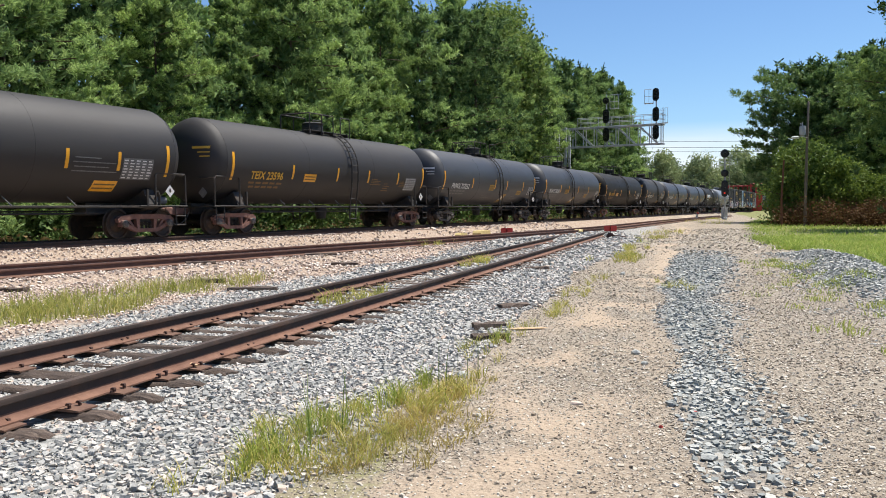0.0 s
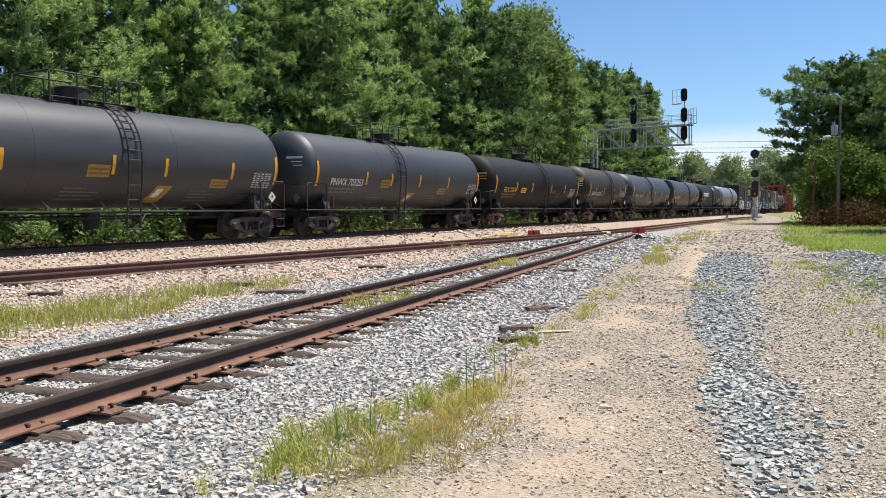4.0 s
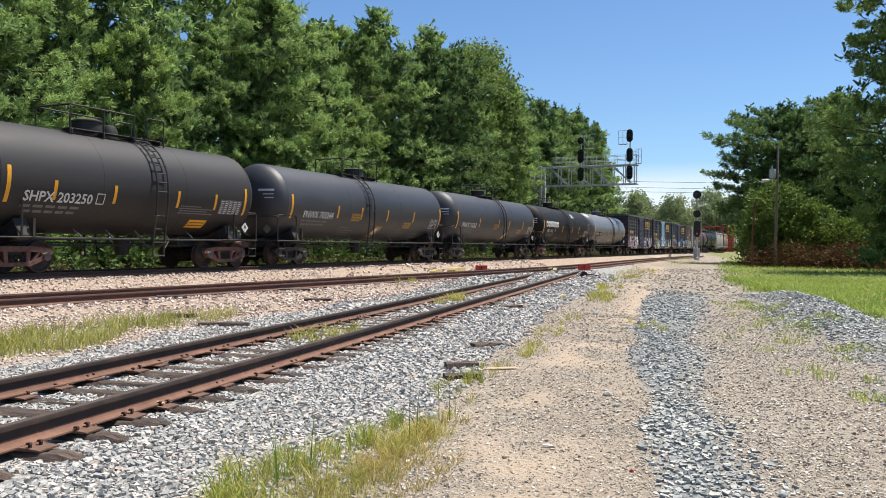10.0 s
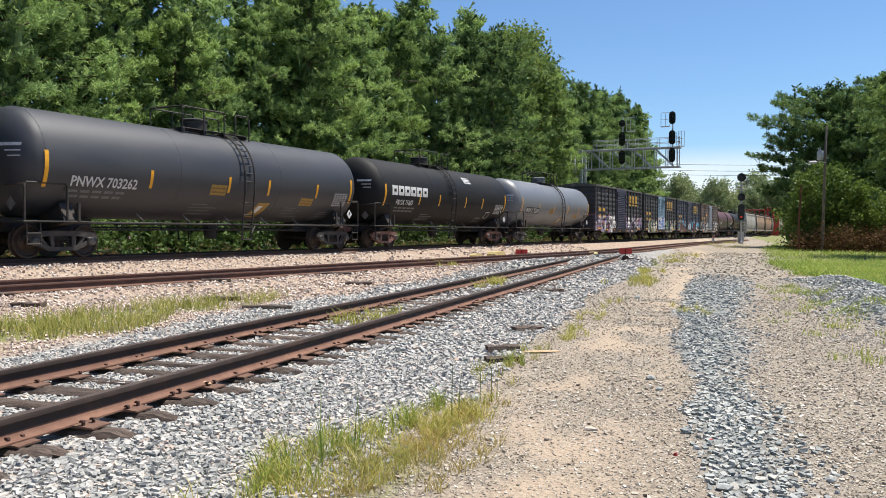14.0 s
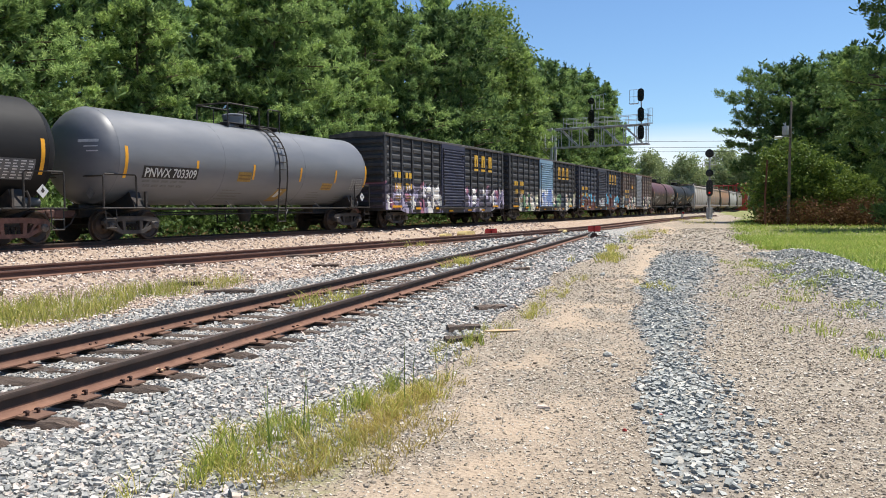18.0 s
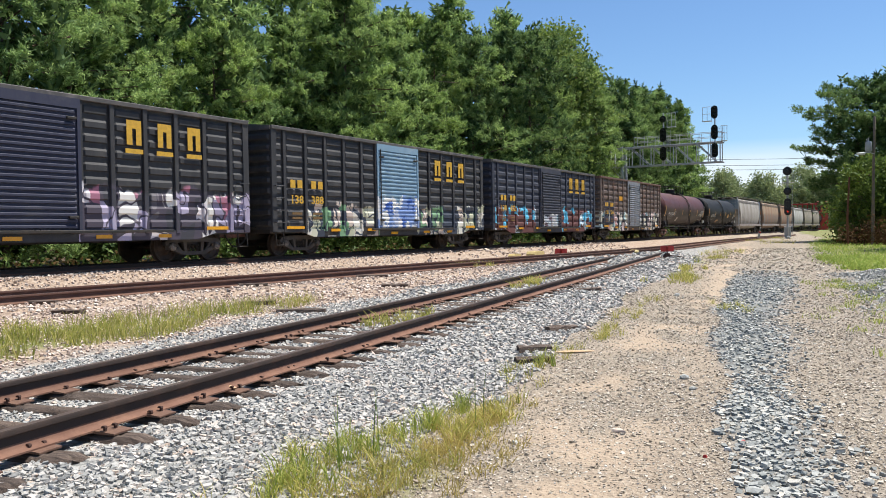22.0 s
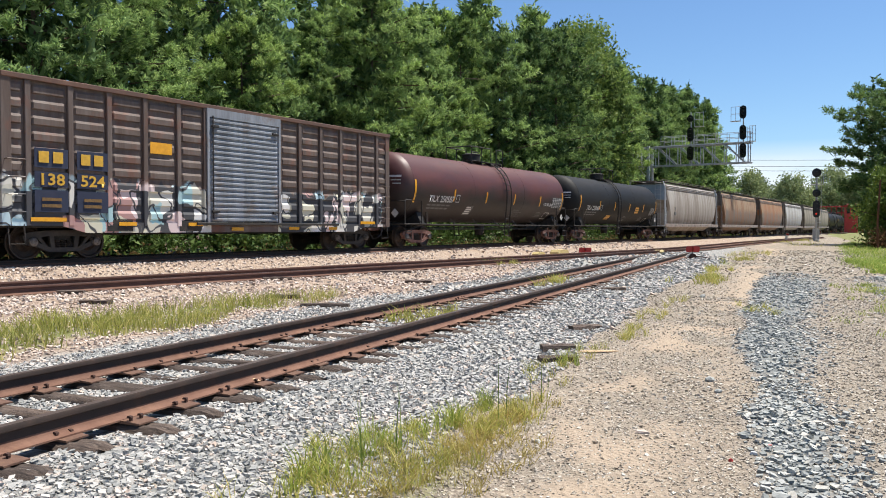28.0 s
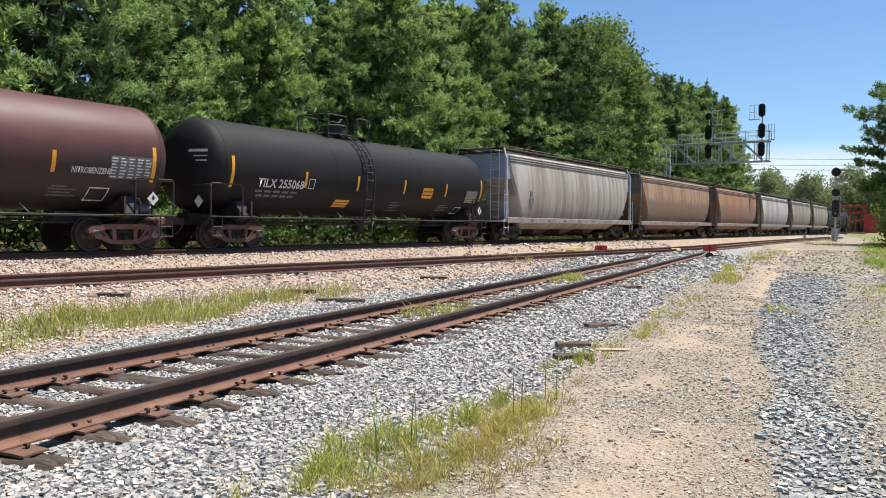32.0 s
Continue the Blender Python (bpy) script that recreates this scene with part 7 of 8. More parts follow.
b.tube((-0.38, -0.12, 7.5), (-0.4, -0.12, 7.68), 0.03, 6)
part("bushing", b, WHITE, tr)
b = Build()
b.pipe([(0.1, -0.1, 6.6), (-0.4, -0.3, 6.68), (-0.85, -0.45, 6.62)], 0.03, 6)
arm = part("lamp_arm", b, GALV, pole)
b = Build()
b.lathe([(-0.3, 0.03), (-0.2, 0.1), (0.2, 0.12), (0.28, 0.05)], "x", 10, (-0.95, -0.48, 6.58))
part("lamp_head", b, WHITE, arm, auto=50)

post = thing("leaning_post", "thin rusty brown post leaning in the brush", "post", m=Matrix.Translation((24.3, 60.6, float(height(24.3, 60.6)[0]))))
b = Build()
b.rings([[(x + r * math.cos(k * 0.785), y + r * math.sin(k * 0.785), z) for k in range(8)] for x, y, z, r in ((0, 0, -0.2, 0.085), (-0.03, 0, 2.0, 0.08), (0.12, 0, 4.9, 0.06))])
part("post", b, RUSTY_POST, post, auto=60)

# sagging wires high over the far end
for k, (z, sag) in enumerate(((17.2, 1.2), (15.8, 1.3), (14.6, 1.1))):
    wire = Build()
    pts = []
    for j in range(15):
        u = j / 14
        pts.append((30 + 110 * u, 205 - 12 * u, z + 1.5 - sag * 4 * u * (1 - u)))
    wire.pipe(pts, 0.05, 4)
    w = new("overhead_wire", wire.mesh("overhead_wire"))
    w.data.materials.append(SIGNAL_BLACK)
    tagged(w, "thin dark overhead wire sagging across the sky", "wire", "overhead wires")
for x, y in ((30, 205), (140, 193)):
    p = thing("line_pole", "distant wooden pole that carries the wires", "utility pole", "line poles", m=Matrix.Translation((x, y, 0.1)))
    b = Build()
    b.tube((0, 0, -0.2), (0, 0, 19.4), 0.2, 8, 0.13)
    b.box(-0.06, 0.06, -1.1, 1.1, 17.6, 17.75, 0.01)
    part("post", b, POLE_WOOD, p, auto=60)

# switch stand with a red target, beside the points
def switch_stand(x, y, turn, h=0.62, label="low switch stand with a faded red target"):
    z = float(height(x, y)[0])
    s = thing("switch_stand", label, "switch stand", "switch stands", m=Matrix.Translation((x, y, z)) @ Matrix.Rotation(turn, 4, "Z"))
    b = Build()
    b.box(-0.28, 0.28, -0.16, 0.16, 0.0, 0.06, 0.01)
    b.prism([(-0.2, 0.06), (-0.07, 0.26), (0.07, 0.26), (0.2, 0.06)], "y", -0.12, 0.12)
    part("base", b, SPIKE, s)
    b = Build()
    b.tube((0, 0, 0.2), (0, 0, h), 0.022, 8)
    part("spindle", b, SPIKE, s)
    b = Build()
    b.prism([(-0.3, h - 0.28), (0.3, h - 0.28), (0.33, h - 0.2), (0.33, h - 0.06), (0.3, h), (-0.3, h), (-0.33, h - 0.06), (-0.33, h - 0.2)], "y", -0.008, 0.008)
    b.prism([(-0.14, h - 0.24), (0.14, h - 0.24), (0.14, h - 0.04), (-0.14, h - 0.04)], "x", -0.008, 0.008)
    part("target", b, RED_PAINT, s, "faded red target plate")
    b = Build()
    b.pipe([(0.1, -0.1, 0.15), (0.35, -0.16, 0.12), (0.75, -0.2, 0.06)], 0.02, 6)
    part("lever", b, SPIKE, s)
    b = Build()
    b.tube((0, 0.1, 0.03), (0, 1.3, 0.03), 0.018, 6)
    part("connecting_rod", b, SPIKE, s)
    return s


switch_stand(7.75, 40.2, radians(10))
switch_stand(2.75, 41.3, radians(20), 0.5, "small red switch target by the passing track")
CREAM = surface("cream_paint", (0.62, 0.5, 0.22), (0.5, 0.38, 0.16), 6, 0.6, 0, 60, 0.1)
for x, y, l, w, h, a in ((1.55, 43.2, 1.1, 0.5, 0.28, 30), (0.45, 41.6, 0.7, 0.35, 0.2, 30), (6.5, 42.2, 0.75, 0.4, 0.2, 15)):
    z = float(height(x, y)[0])
    q = thing("switch_cover", "small cream-yellow cover box beside the rails", "cover box", "cover boxes", m=Matrix.Translation((x, y, z)) @ Matrix.Rotation(radians(90 - a), 4, "Z"))
    b = Build()
    b.prism([(-l / 2, 0), (-l / 2, h * 0.6), (-l / 2 + 0.1, h), (l / 2 - 0.1, h), (l / 2, h * 0.6), (l / 2, 0)], "y", -w / 2, w / 2)
    lid = part("casing", b, CREAM, q)
    b = Build()
    b.box(-l / 2 - 0.05, l / 2 + 0.05, -w / 2 - 0.05, w / 2 + 0.05, -0.03, 0.02, 0.005)
    part("base_plate", b, SPIKE, q)
st = thing("marker_stake", "short leaning white marker stake", "marker", m=Matrix.Translation((27.9, 93.8, float(height(27.9, 93.8)[0]))) @ Matrix.Rotation(radians(14), 4, "Y"))
b = Build()
b.box(-0.12, 0.12, -0.03, 0.03, -0.1, 0.85, 0.01)
part("stake", b, WHITE, st)
b = Build()
b.box(-0.125, 0.125, -0.034, -0.031, 0.6, 0.8)
part("band", b, RED_PAINT, st)

# red steel frame and cabin of a machine far beyond the train
far_m = thing("red_machine", "red steel frame and cabin standing far off behind the train", "machine", m=Matrix.Translation((74.0, 220.0, 0.2)) @ Matrix.Rotation(radians(-18), 4, "Z"))
for k in range(5):
    b = Build()
    b.box(k * 1.2 - 0.12, k * 1.2 + 0.12, -0.6, -0.4, 0, 7.2, 0.02)
    part("upright", b, RED_PAINT, far_m)
for z in (3.4, 5.4, 7.0):
    b = Build()
    b.box(-0.3, 5.4, -0.65, -0.35, z - 0.15, z + 0.15, 0.02)
    part("beam", b, RED_PAINT, far_m)
b = Build()
b.box(5.4, 8.4, -1.6, 1.2, 0.0, 7.6, 0.1)
cab = part("cabin", b, RED_PAINT, far_m)
for x in (5.9, 7.2):
    b = Build()
    b.box(x, x + 0.7, -1.64, -1.58, 5.2, 6.6)
    part("window", b, LENS, cab)

# ---- loose pieces of old timber and stones lying about ----
def lay_timber(x, y, l, turn, w=0.16):
    t = thing("old_timber", "broken piece of weathered railway timber on the gravel", "timber", "scraps of timber", m=Matrix.Translation((x, y, float(height(x, y)[0]) + 0.03)) @ Matrix.Rotation(radians(turn), 4, "Z"))
    r = random.Random(int(x * 100))
    b = Build()
    b.rings([[(u, yy * w + r.uniform(-0.02, 0.02), zz + r.uniform(-0.012, 0.012)) for yy, zz in ((-0.5, -0.03), (-0.45, 0.04), (0.0, 0.055), (0.45, 0.04), (0.5, -0.03))] for u in np.linspace(-l / 2, l / 2, 6)])
    part("timber", b, TIE, t)


for x, y, l, turn in ((0.43, 10.34, 0.42, 12), (0.39, 9.43, 0.42, 12), (-8.97, 15.08, 0.9, 5), (-7.67, 14.0, 0.6, -10), (-3.76, 23.18, 0.9, 15), (-2.83, 21.2, 0.7, 0), (-3.71, 14.94, 0.9, 4), (-4.89, 16.13, 0.7, 22), (0.9, 12.4, 0.5, 30), (-10.4, 18.0, 0.8, 14), (2.0, 19.5, 0.6, 24), (-6.1, 19.6, 0.7, 30)):
    lay_timber(x, y, l, turn)


def rock(x, y, size, mat, label):
    r = np.random.default_rng(int(x * 1000) % 9973)
    v = ICO_V * (1 + r.uniform(-0.22, 0.22, (12, 1))) * np.array([1.2, 0.9, 0.65]) * size
    ob = new("rock", raw_mesh("rock", v, ICO_F))
    ob.data.materials.append(mat)
    ob.matrix_basis = Matrix.Translation((x, y, float(height(x, y)[0]) + size * 0.4)) @ Matrix.Rotation(r.uniform(0, 6), 4, "Z")
    tagged(ob, label, "stone", "loose stones")


g_ = (1 + 5 ** 0.5) / 2
ICO_V = np.array([(-1, g_, 0), (1, g_, 0), (-1, -g_, 0), (1, -g_, 0), (0, -1, g_), (0, 1, g_), (0, -1, -g_), (0, 1, -g_), (g_, 0, -1), (g_, 0, 1), (-g_, 0, -1), (-g_, 0, 1)]) / math.hypot(1, g_)
ICO_F = np.array([(0, 11, 5), (0, 5, 1), (0, 1, 7), (0, 7, 10), (0, 10, 11), (1, 5, 9), (5, 11, 4), (11, 10, 2), (10, 7, 6), (7, 1, 8), (3, 9, 4), (3, 4, 2), (3, 2, 6), (3, 6, 8), (3, 8, 9), (4, 9, 5), (2, 4, 11), (6, 2, 10), (8, 6, 7), (9, 8, 1)])
for x, y, q in ((1.82, 7.83, 0.035), (1.87, 8.43, 0.05), (2.21, 5.0, 0.035), (1.91, 4.98, 0.03), (0.05, 7.35, 0.06), (3.84, 18.52, 0.08), (1.49, 4.79, 0.045), (3.05, 9.1, 0.04)):
    rock(x, y, q, DARK_STONES, "dark loose stone lying on the dirt path")

# pale splinters of fresh wood by the rail, a bleached stick, scraps of litter
PALE_WOOD = surface("fresh_split_wood", (0.62, 0.43, 0.26), (0.5, 0.33, 0.19), 8, 0.8, 0, 60, 0.4)


def splinter(x, y, z, l, turn, name="wood_splinter", label="pale splinter of fresh wood lying by the rail"):
    r = random.Random(int(x * 100) + 7)
    t = thing(name, label, "wood", "splinters of wood", m=Matrix.Translation((x, y, z)) @ Matrix.Rotation(radians(turn), 4, "Z"))
    b = Build()
    b.rings([[(u * l, a * 0.03 * w + r.uniform(-0.004, 0.004), c * 0.014 * w) for a, c in ((-1, 0), (-0.3, 1), (0.6, 0.9), (1, 0), (0, -1))] for u, w in ((-0.5, 0.3), (-0.25, 1.0), (0.1, 1.1), (0.35, 0.7), (0.5, 0.15))])
    part("chip", b, PALE_WOOD, t)


for x, y, l, turn in ((-2.41, 7.24, 0.2, -25), (-1.24, 11.86, 0.16, -30), (-0.83, 13.92, 0.16, -20), (-2.22, 8.46, 0.09, 40), (-0.21, 16.69, 0.14, -25)):
    splinter(x, y, 0.135, l, turn)
splinter(0.92, 10.19, float(height(0.92, 10.19)[0]) + 0.02, 0.5, 8, "bleached_stick", "bleached grey stick at the edge of the path")
for x, y, w, mat, words in ((1.75, 5.93, 0.02, RED_PAINT, "small red scrap of litter on the gravel"), (1.4, 5.56, 0.018, RED_PAINT, "small faded red scrap of litter"), (1.59, 5.74, 0.035, WHITE, "small white scrap of litter"), (0.92, 6.26, 0.07, PINK_STONES, "flat pale stone on the dirt path"), (0.15, 5.9, 0.03, WHITE, "small white scrap of litter")):
    sc = thing("scrap", words, "litter", "scraps on the path", m=Matrix.Translation((x, y, float(height(x, y)[0]) + 0.012)) @ Matrix.Rotation(x * 9, 4, "Z"))
    b = Build()
    b.rings([[(-w, -0.5 * w, -0.008), (0.2 * w, -0.7 * w, -0.008), (w, 0.1 * w, -0.008), (0.1 * w, 0.7 * w, -0.008)], [(-0.8 * w, -0.35 * w, 0.008), (0.2 * w, -0.5 * w, 0.012), (0.8 * w, 0.1 * w, 0.005), (0.1 * w, 0.5 * w, 0.01)]])
    part("piece", b, mat, sc)

# ---- gravel: uncountable stones, one object for each kind of ground ----
CHUNK_F = np.array([(0, 1, 3), (0, 3, 2), (4, 6, 7), (4, 7, 5), (0, 4, 5), (0, 5, 1), (2, 3, 7), (2, 7, 6), (0, 2, 6), (0, 6, 4), (1, 5, 7), (1, 7, 3)])


def stones(name, label, x, y, size, mat, sink=0.25, flat=0.62, seed=5, tilt=0.27):
    rng = np.random.default_rng(seed)
    n = len(x)
    z = lay(x, y)["z"]
    cube = np.array([(a, b, c) for a in (-1, 1) for b in (-1, 1) for c in (-1, 1)]) * 0.62
    variants = np.stack([cube * rng.uniform(0.72, 1.2, (8, 1)) + rng.uniform(-0.2, 0.2, (8, 3)) for _ in range(40)])
    v = variants[rng.integers(0, 40, n)]
    sc_ = size[:, None] * np.stack([rng.uniform(0.8, 1.25, n), rng.uniform(0.75, 1.1, n), rng.uniform(0.45, 0.85, n) * flat / 0.62], 1)
    v = v * sc_[:, None, :]
    a, t, q = rng.uniform(0, 6.283, n), rng.normal(0, tilt, n), rng.normal(0, tilt, n)
    cx, sx, cy, sy, cz, sz = np.cos(t), np.sin(t), np.cos(q), np.sin(q), np.cos(a), np.sin(a)
    one, zero = np.ones(n), np.zeros(n)
    rx = np.stack([one, zero, zero, zero, cx, -sx, zero, sx, cx], 1).reshape(-1, 3, 3)
    ry = np.stack([cy, zero, sy, zero, one, zero, -sy, zero, cy], 1).reshape(-1, 3, 3)
    rz = np.stack([cz, -sz, zero, sz, cz, zero, zero, zero, one], 1).reshape(-1, 3, 3)
    v = np.einsum("nij,nkj->nki", rz @ ry @ rx, v)
    v = v + np.stack([x, y, z + size * (0.4 - sink) + rng.uniform(0, 0.4, n) * size], 1)[:, None, :]
    f = CHUNK_F[None] + (np.arange(n) * 8)[:, None, None]
    ob = new(name, raw_mesh(name, v.reshape(-1, 3), f.reshape(-1, 3)))
    ob.data.materials.append(mat)
    return tagged(ob, label, "gravel", "", "stuff")


def sow(n, q0, q1, s0, s1, rng):
    """Even random places in a strip along the siding."""
    h = radians(T1_HEAD)
    q, s = rng.uniform(q0, q1, n), rng.uniform(s0, s1, n)
    return q * math.cos(h) + s * math.sin(h), -q * math.sin(h) + s * math.cos(h), q, s


def sown(spec, keep, rng):
    """Places from several strips, each (count per square metre, q0, q1, s0, s1, size)."""
    X, Y, S = [], [], []
    for d, q0, q1, s0, s1, size in spec:
        x, y, q, s = sow(int(d * (q1 - q0) * (s1 - s0)), q0, q1, s0, s1, rng)
        i = lay(x, y)
        i["x"], i["y"] = x, y
        m = rng.random(len(x)) < keep(i)
        X.append(x[m])
        Y.append(y[m])
        S.append(size * rng.uniform(0.6, 1.35, m.sum()))
    return np.concatenate(X), np.concatenate(Y), np.concatenate(S)


def clear_rails(i):
    """No stone on a rail of the siding, fewer on its ties."""
    d = np.abs(np.abs(i["d1"]) - 0.7535)
    keep = np.where(d < 0.1, 0.0, 1.0)
    for name, cx, cy, a in TIE_LIST:
        if name != "siding_track":
            continue
        u = (i["x"] - cx) * math.cos(a) + (i["y"] - cy) * math.sin(a)
        w = -(i["x"] - cx) * math.sin(a) + (i["y"] - cy) * math.cos(a)
        keep = np.where((np.abs(u) < 1.27) & (np.abs(w) < 0.125), keep * np.where(np.abs(u) < 0.62, 0.75, 0.03), keep)
    return keep


srng = np.random.default_rng(21)
x, y, sz_ = sown([(820, -4.4, -2.0, 2.5, 9.0, 0.0245), (900, -4.4, -2.0, 2.5, 8.0, 0.013), (950, -7.6, -4.4, 4.0, 10.0, 0.021), (420, -8.2, -2.0, 9.0, 17.0, 0.032), (110, -8.0, -2.0, 17.0, 30.0, 0.05), (32, -7.6, -2.2, 30.0, 46.0, 0.075)], lambda i: i["grey"] * clear_rails(i), srng)
stones("ballast", "grey and white crushed stone ballast round the siding", x, y, sz_, STONES, 0.24, 0.55, seed=31)
x, y, sz_ = sown([(760, -0.6, 1.2, 2.0, 9.0, 0.027), (260, -1.2, 2.0, 9.0, 16.0, 0.028), (85, -1.2, 3.0, 16.0, 30.0, 0.04), (420, 1.6, 5.4, 5.0, 14.0, 0.021), (200, 1.6, 5.2, 14.0, 28.0, 0.036)], lambda i: i["grey2"] * np.where(i["mound"] > 0.2, 1.0, 0.8), srng)
stones("loose_gravel", "blue-grey loose gravel in strips and a low heap beside the path", x, y, sz_, DARK_STONES, 0.4, 0.5, seed=32, tilt=0.22)
x, y, sz_ = sown([(260, -10.5, -7.2, 4.0, 15.0, 0.024), (60, -13.0, -7.2, 15.0, 30.0, 0.042), (10, -12.0, -6.0, 30.0, 60.0, 0.07), (9, -24.0, -12.0, 32.0, 62.0, 0.075), (64, -19.0, -12.0, 8.0, 32.0, 0.038), (100, -18.0, -10.5, 4.0, 15.0, 0.033)], lambda i: np.clip(1 - i["grey"] - 0.6 * i["band"] - i["wood"], 0, 1) * (np.abs(np.abs(i["d2"]) - 0.7535) > 0.12) * (np.abs(np.abs(i["dm"]) - 0.7535) > 0.12), srng)
stones("pale_ballast", "pinkish pale gravel between the tracks", x, y, sz_, PINK_STONES, 0.25, seed=33)
x, y, sz_ = sown([(1700, -2.6, 3.0, 3.0, 7.2, 0.0085), (110, -2.6, 2.6, 3.2, 9.0, 0.017), (420, -2.6, 3.2, 7.2, 14.0, 0.0135), (110, -2.6, 3.2, 12.0, 20.0, 0.019), (60, -2.6, 3.6, 14.0, 28.0, 0.022), (12, -2.6, 4.0, 28.0, 60.0, 0.05), (90, 0.3, 3.0, 3.0, 12.0, 0.017)], lambda i: i["dirt"] * (1 - 0.8 * i["worn"]), srng)
stones("path_pebbles", "small tan pebbles on the dirt path", x, y, sz_, PEBBLES, 0.42, 0.5, seed=34, tilt=0.25)


# ---- grass and weeds ----
def blades(name, label, pts, hgt, wid, mat, lean=0.35, seed=1):
    """Single blades, bent once; pts holds one place for each."""
    rng = np.random.default_rng(seed)
    pts = np.asarray(pts, float)
    n = len(pts)
    z = lay(pts[:, 0], pts[:, 1])["z"]
    h = hgt * rng.uniform(0.45, 1.15, n)
    a = rng.uniform(0, 6.283, n)
    sx, sy = np.cos(a) * wid, np.sin(a) * wid
    l = rng.normal(0, lean, (n, 2)) * h[:, None]
    b0 = np.column_stack([pts[:, 0] - sx, pts[:, 1] - sy, z - 0.01])
    b1 = np.column_stack([pts[:, 0] + sx, pts[:, 1] + sy, z - 0.01])
    m0 = np.column_stack([pts[:, 0] - sx * 0.8 + l[:, 0] * 0.35, pts[:, 1] - sy * 0.8 + l[:, 1] * 0.35, z + h * 0.6])
    m1 = np.column_stack([pts[:, 0] + sx * 0.8 + l[:, 0] * 0.35, pts[:, 1] + sy * 0.8 + l[:, 1] * 0.35, z + h * 0.6])
    tip = np.column_stack([pts[:, 0] + l[:, 0], pts[:, 1] + l[:, 1], z + h])
    v = np.stack([b0, b1, m1, m0, tip], 1).reshape(-1, 3)
    k = (np.arange(n) * 5)[:, None]
    f = np.concatenate([k + np.array([[0, 1, 2]]), k + np.array([[0, 2, 3]]), k + np.array([[3, 2, 4]])], 0)
    ob = new(name, raw_mesh(name, v, f))
    ob.data.materials.append(mat)
    return tagged(ob, label, "grass", "", "stuff")


def patch_pts(spots, rng):
    """Clustered places: each spot is (x, y, radius along, radius across, blades)."""
    out = []
    h = radians(T1_HEAD)
    for x, y, ra, rc, n in spots:
        k = max(3, n // 26)
        c = rng.normal(size=(k, 2)) * 0.55
        at = c[rng.integers(0, k, n)] + rng.normal(size=(n, 2)) * 0.13
        u, w = at[:, 0] * ra, at[:, 1] * rc
        out.append(np.column_stack([x + u * math.sin(h) + w * math.cos(h), y + u * math.cos(h) - w * math.sin(h)]))
    return np.vstack(out)


grng = np.random.default_rng(77)
NEAR_SPOTS = [(-1.25, 4.75, 0.5, 0.35, 260), (-0.95, 5.0, 0.5, 0.4, 420), (-0.6, 5.15, 0.5, 0.35, 380), (-0.95, 5.6, 0.6, 0.25, 330), (-0.45, 6.0, 0.7, 0.32, 520), (-0.2, 6.6, 0.6, 0.3, 460), (0.05, 7.2, 0.5, 0.2, 110), (0.28, 8.1, 0.5, 0.16, 60),
              (0.45, 9.0, 0.6, 0.22, 230), (0.8, 9.9, 0.5, 0.2, 90), (1.4, 11.5, 0.9, 0.25, 240), (1.75, 12.8, 0.8, 0.22, 160), (2.26, 14.5, 1.0, 0.28, 150), (3.1, 16.8, 1.2, 0.3, 170), (4.25, 15.8, 0.9, 0.35, 260)]
blades("verge_grass", "sparse yellow-green grass and weeds between ballast and path", patch_pts([(x, y, a, c, int(n * 0.75)) for x, y, a, c, n in NEAR_SPOTS], grng), 0.14, 0.0034, GRASS, 0.75, 41)
blades("fresh_grass", "fresh green taller blades on the ballast side of the verge", patch_pts([(-1.15, 4.95, 0.5, 0.2, 170), (-0.95, 5.55, 0.4, 0.16, 170), (-0.6, 6.1, 0.5, 0.16, 130), (-0.38, 6.7, 0.5, 0.14, 80), (0.4, 9.1, 0.4, 0.15, 60)], grng), 0.2, 0.004, FRESH_GRASS, 0.4, 46)
blades("golden_weeds", "low golden brown seeding weeds among the grass", patch_pts([(-0.7, 5.1, 0.6, 0.4, 700), (-0.35, 5.6, 0.6, 0.3, 600), (-0.15, 6.2, 0.6, 0.28, 520), (0.05, 6.8, 0.4, 0.2, 220), (-0.1, 5.2, 0.5, 0.3, 160)], grng), 0.085, 0.003, GOLD_GRASS, 0.9, 47)
blades("weed_stalks", "a few tall thin weed stalks", patch_pts([(-0.75, 5.45, 0.2, 0.1, 5), (-0.12, 6.5, 0.2, 0.1, 4), (-0.95, 5.1, 0.3, 0.2, 5), (0.3, 7.6, 0.3, 0.2, 3)], grng), 0.5, 0.004, BROADLEAF, 0.1, 42)
MID_SPOTS = [(5.1, 24.4, 2.2, 0.5, 420), (6.4, 29.4, 2.5, 0.6, 300), (9.9, 40.2, 3.5, 0.9, 260), (13.1, 49.2, 4, 1.0, 260), (24, 78, 7, 2.0, 500), (29, 93, 5, 1.6, 420), (-1.4, 12.6, 0.5, 0.3, 120), (-1.4, 13.7, 0.9, 0.4, 160), (-1.39, 28.9, 1.2, 0.5, 160), (-0.8, 29.7, 1.0, 0.5, 160), (0.9, 22.3, 2.0, 0.5, 320)]
blades("trackside_grass", "thin tufts of grass along the tracks and gravel", patch_pts(MID_SPOTS, grng), 0.22, 0.009, GRASS, 0.6, 43)
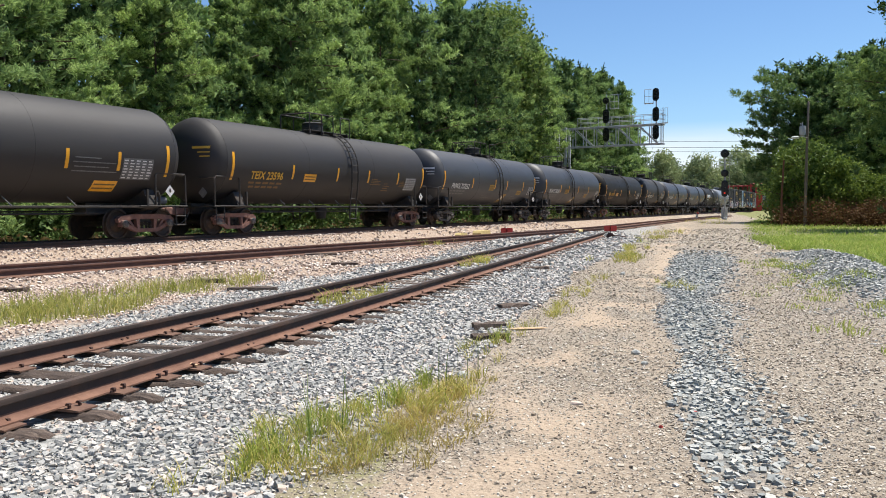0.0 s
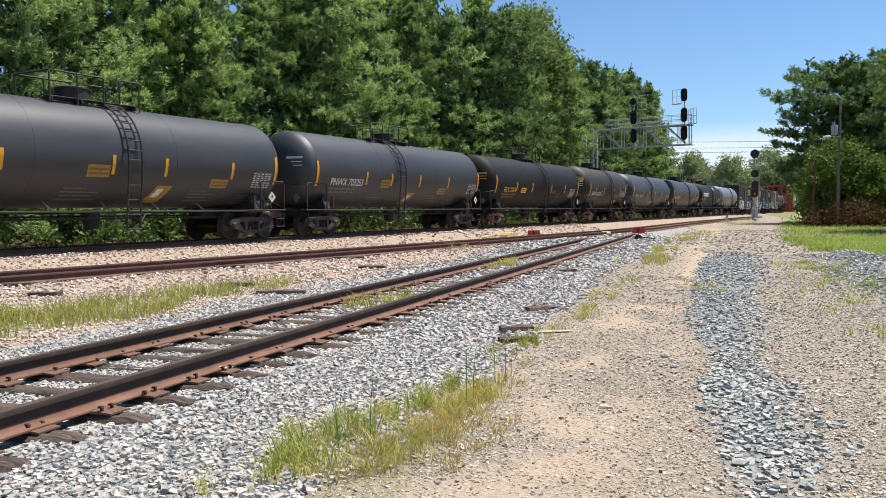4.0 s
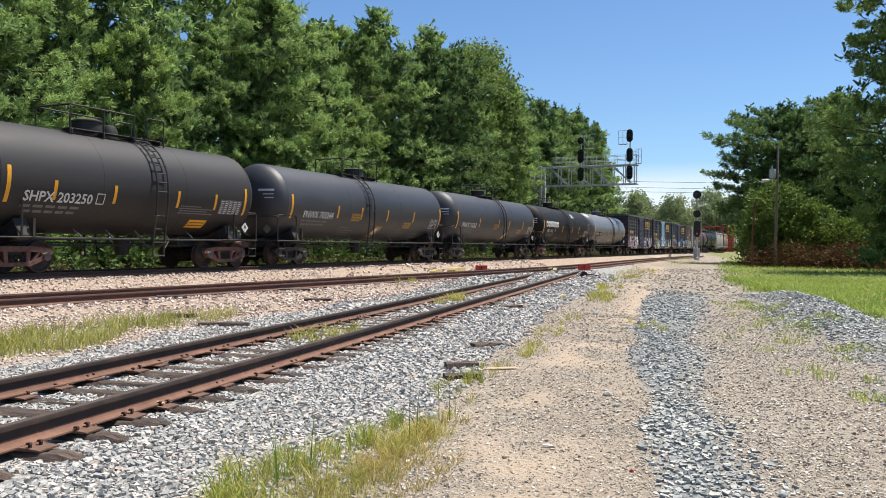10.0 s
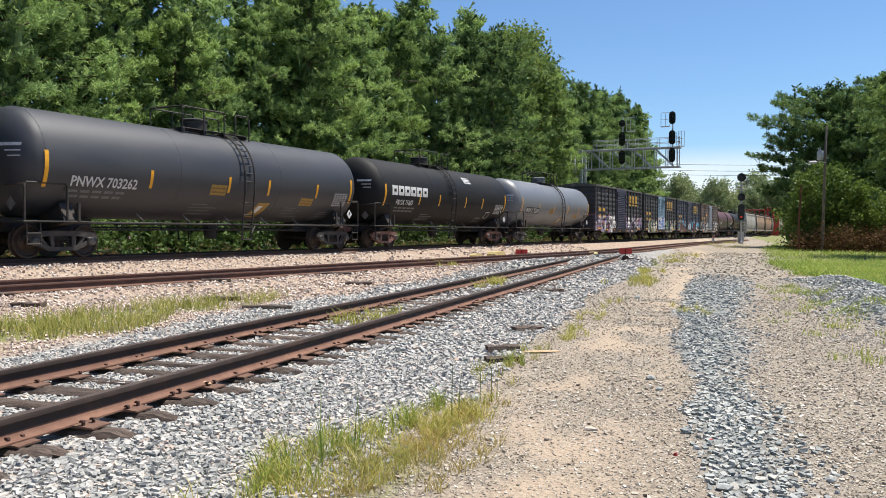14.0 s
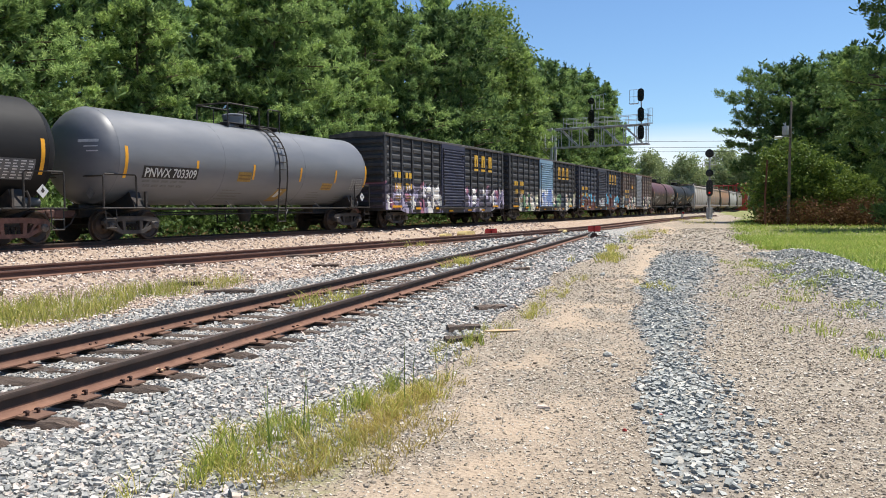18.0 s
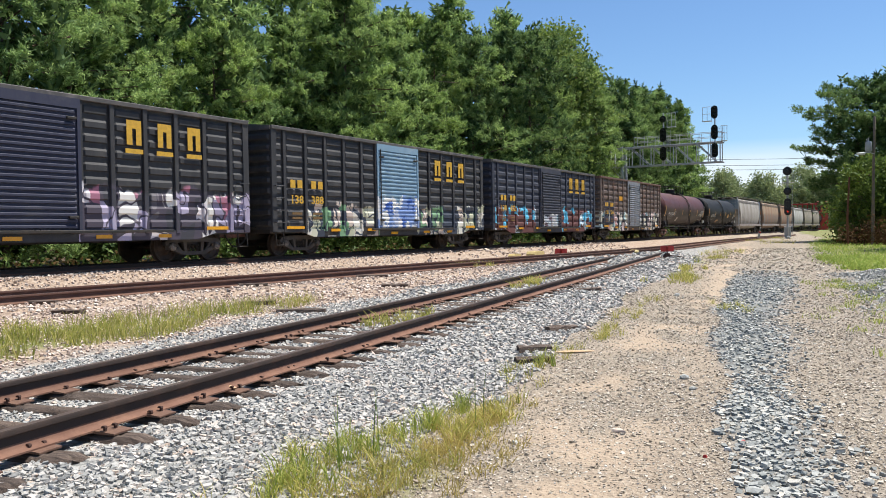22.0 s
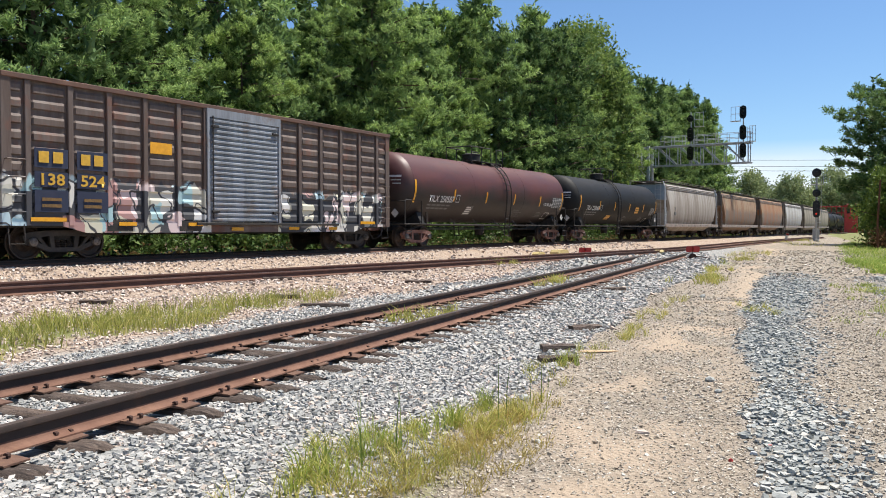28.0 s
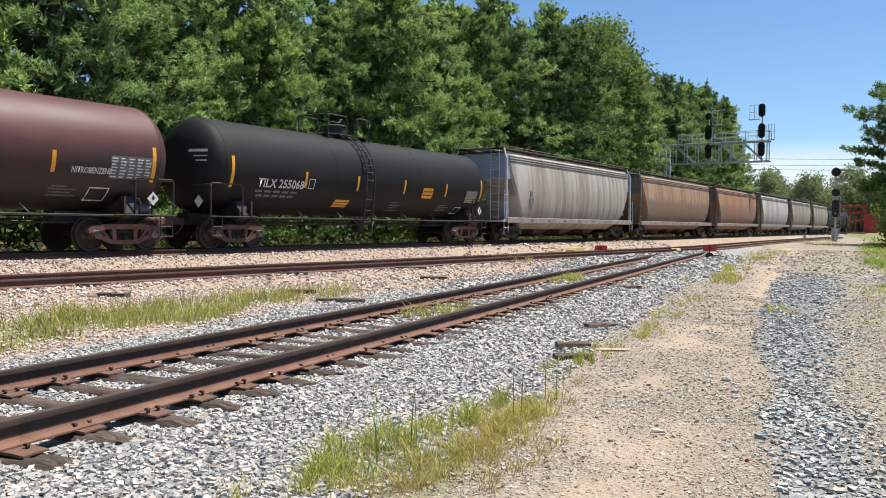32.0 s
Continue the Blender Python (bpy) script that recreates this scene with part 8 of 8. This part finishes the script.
blades("gravel_weeds", "low bright green weeds scattered over loose gravel", patch_pts([(8.4, 20.3, 1.2, 0.8, 420), (7.2, 17.2, 1.0, 0.9, 240), (6.5, 14.7, 1.1, 0.9, 260), (5.9, 12.6, 1.0, 0.8, 200), (8.6, 22.5, 1.0, 0.6, 220), (5.0, 10.2, 1.0, 0.6, 130), (4.7, 8.2, 0.9, 0.5, 110), (7.6, 15.5, 1.2, 0.8, 200)], grng), 0.11, 0.006, FRESH_GRASS, 0.8, 48)
x, y, q, s = sow(60000, -11.0, -7.4, 0.0, 19.0, grng)
i = lay(x, y)
m = grng.random(len(x)) < 0.55 * np.clip(i["band"] * 1.2 - 0.25, 0, 1) * soft(patchy(x, y, 0.5), 0.2, 0.7)
blades("strip_grass", "strip of tall yellow-green grass between two tracks", np.column_stack([x[m], y[m]]), 0.25, 0.006, GRASS, 0.5, 44)
x, y, q, s = (np.concatenate(w) for w in zip(sow(52000, 2.0, 13.0, 15.0, 42.0, grng), sow(24000, 1.0, 26.0, 42.0, 92.0, grng)))
i = lay(x, y)
m = grng.random(len(x)) < np.clip(i["field"], 0, 1) * 0.9
blades("field_grass", "bright green rough grass of the field", np.column_stack([x[m], y[m]]), 0.2, 0.017, FIELD, 0.6, 45)


# ---- what moves ----
def advance(t):
    """How far the train has come at t seconds."""
    return 7.3955 * (t - 16) - 0.003533 * (t - 16) ** 2


def on_main(s):
    f = (s + 140) / 0.5
    i = int(np.clip(math.floor(f), 0, len(MAIN) - 2))
    c = MAIN[i] + (MAIN[i + 1] - MAIN[i]) * (f - i)
    return c, MH[min(max(i, 0), len(MH) - 1)]


def motions():
    for car, u in CARS:
        rows = []
        for k in range(17):
            t = 2.0 * k
            c, h = on_main(u - advance(t))
            rows.append((t, Matrix.Translation((c[0], c[1], MAIN_Z)) @ Matrix.Rotation(math.pi / 2 - h, 4, "Z")))
        walk(car, rows)
    # wheels roll: about 60 degrees from row to row
    times = [k / 15 for k in range(481)]
    for w, ax in WHEELS:
        walk(w, [(t, pose(ax, 0, 0.457, 0, -math.degrees((advance(t) - advance(0)) / 0.457) % 360, 0)) for t in times])


motions()
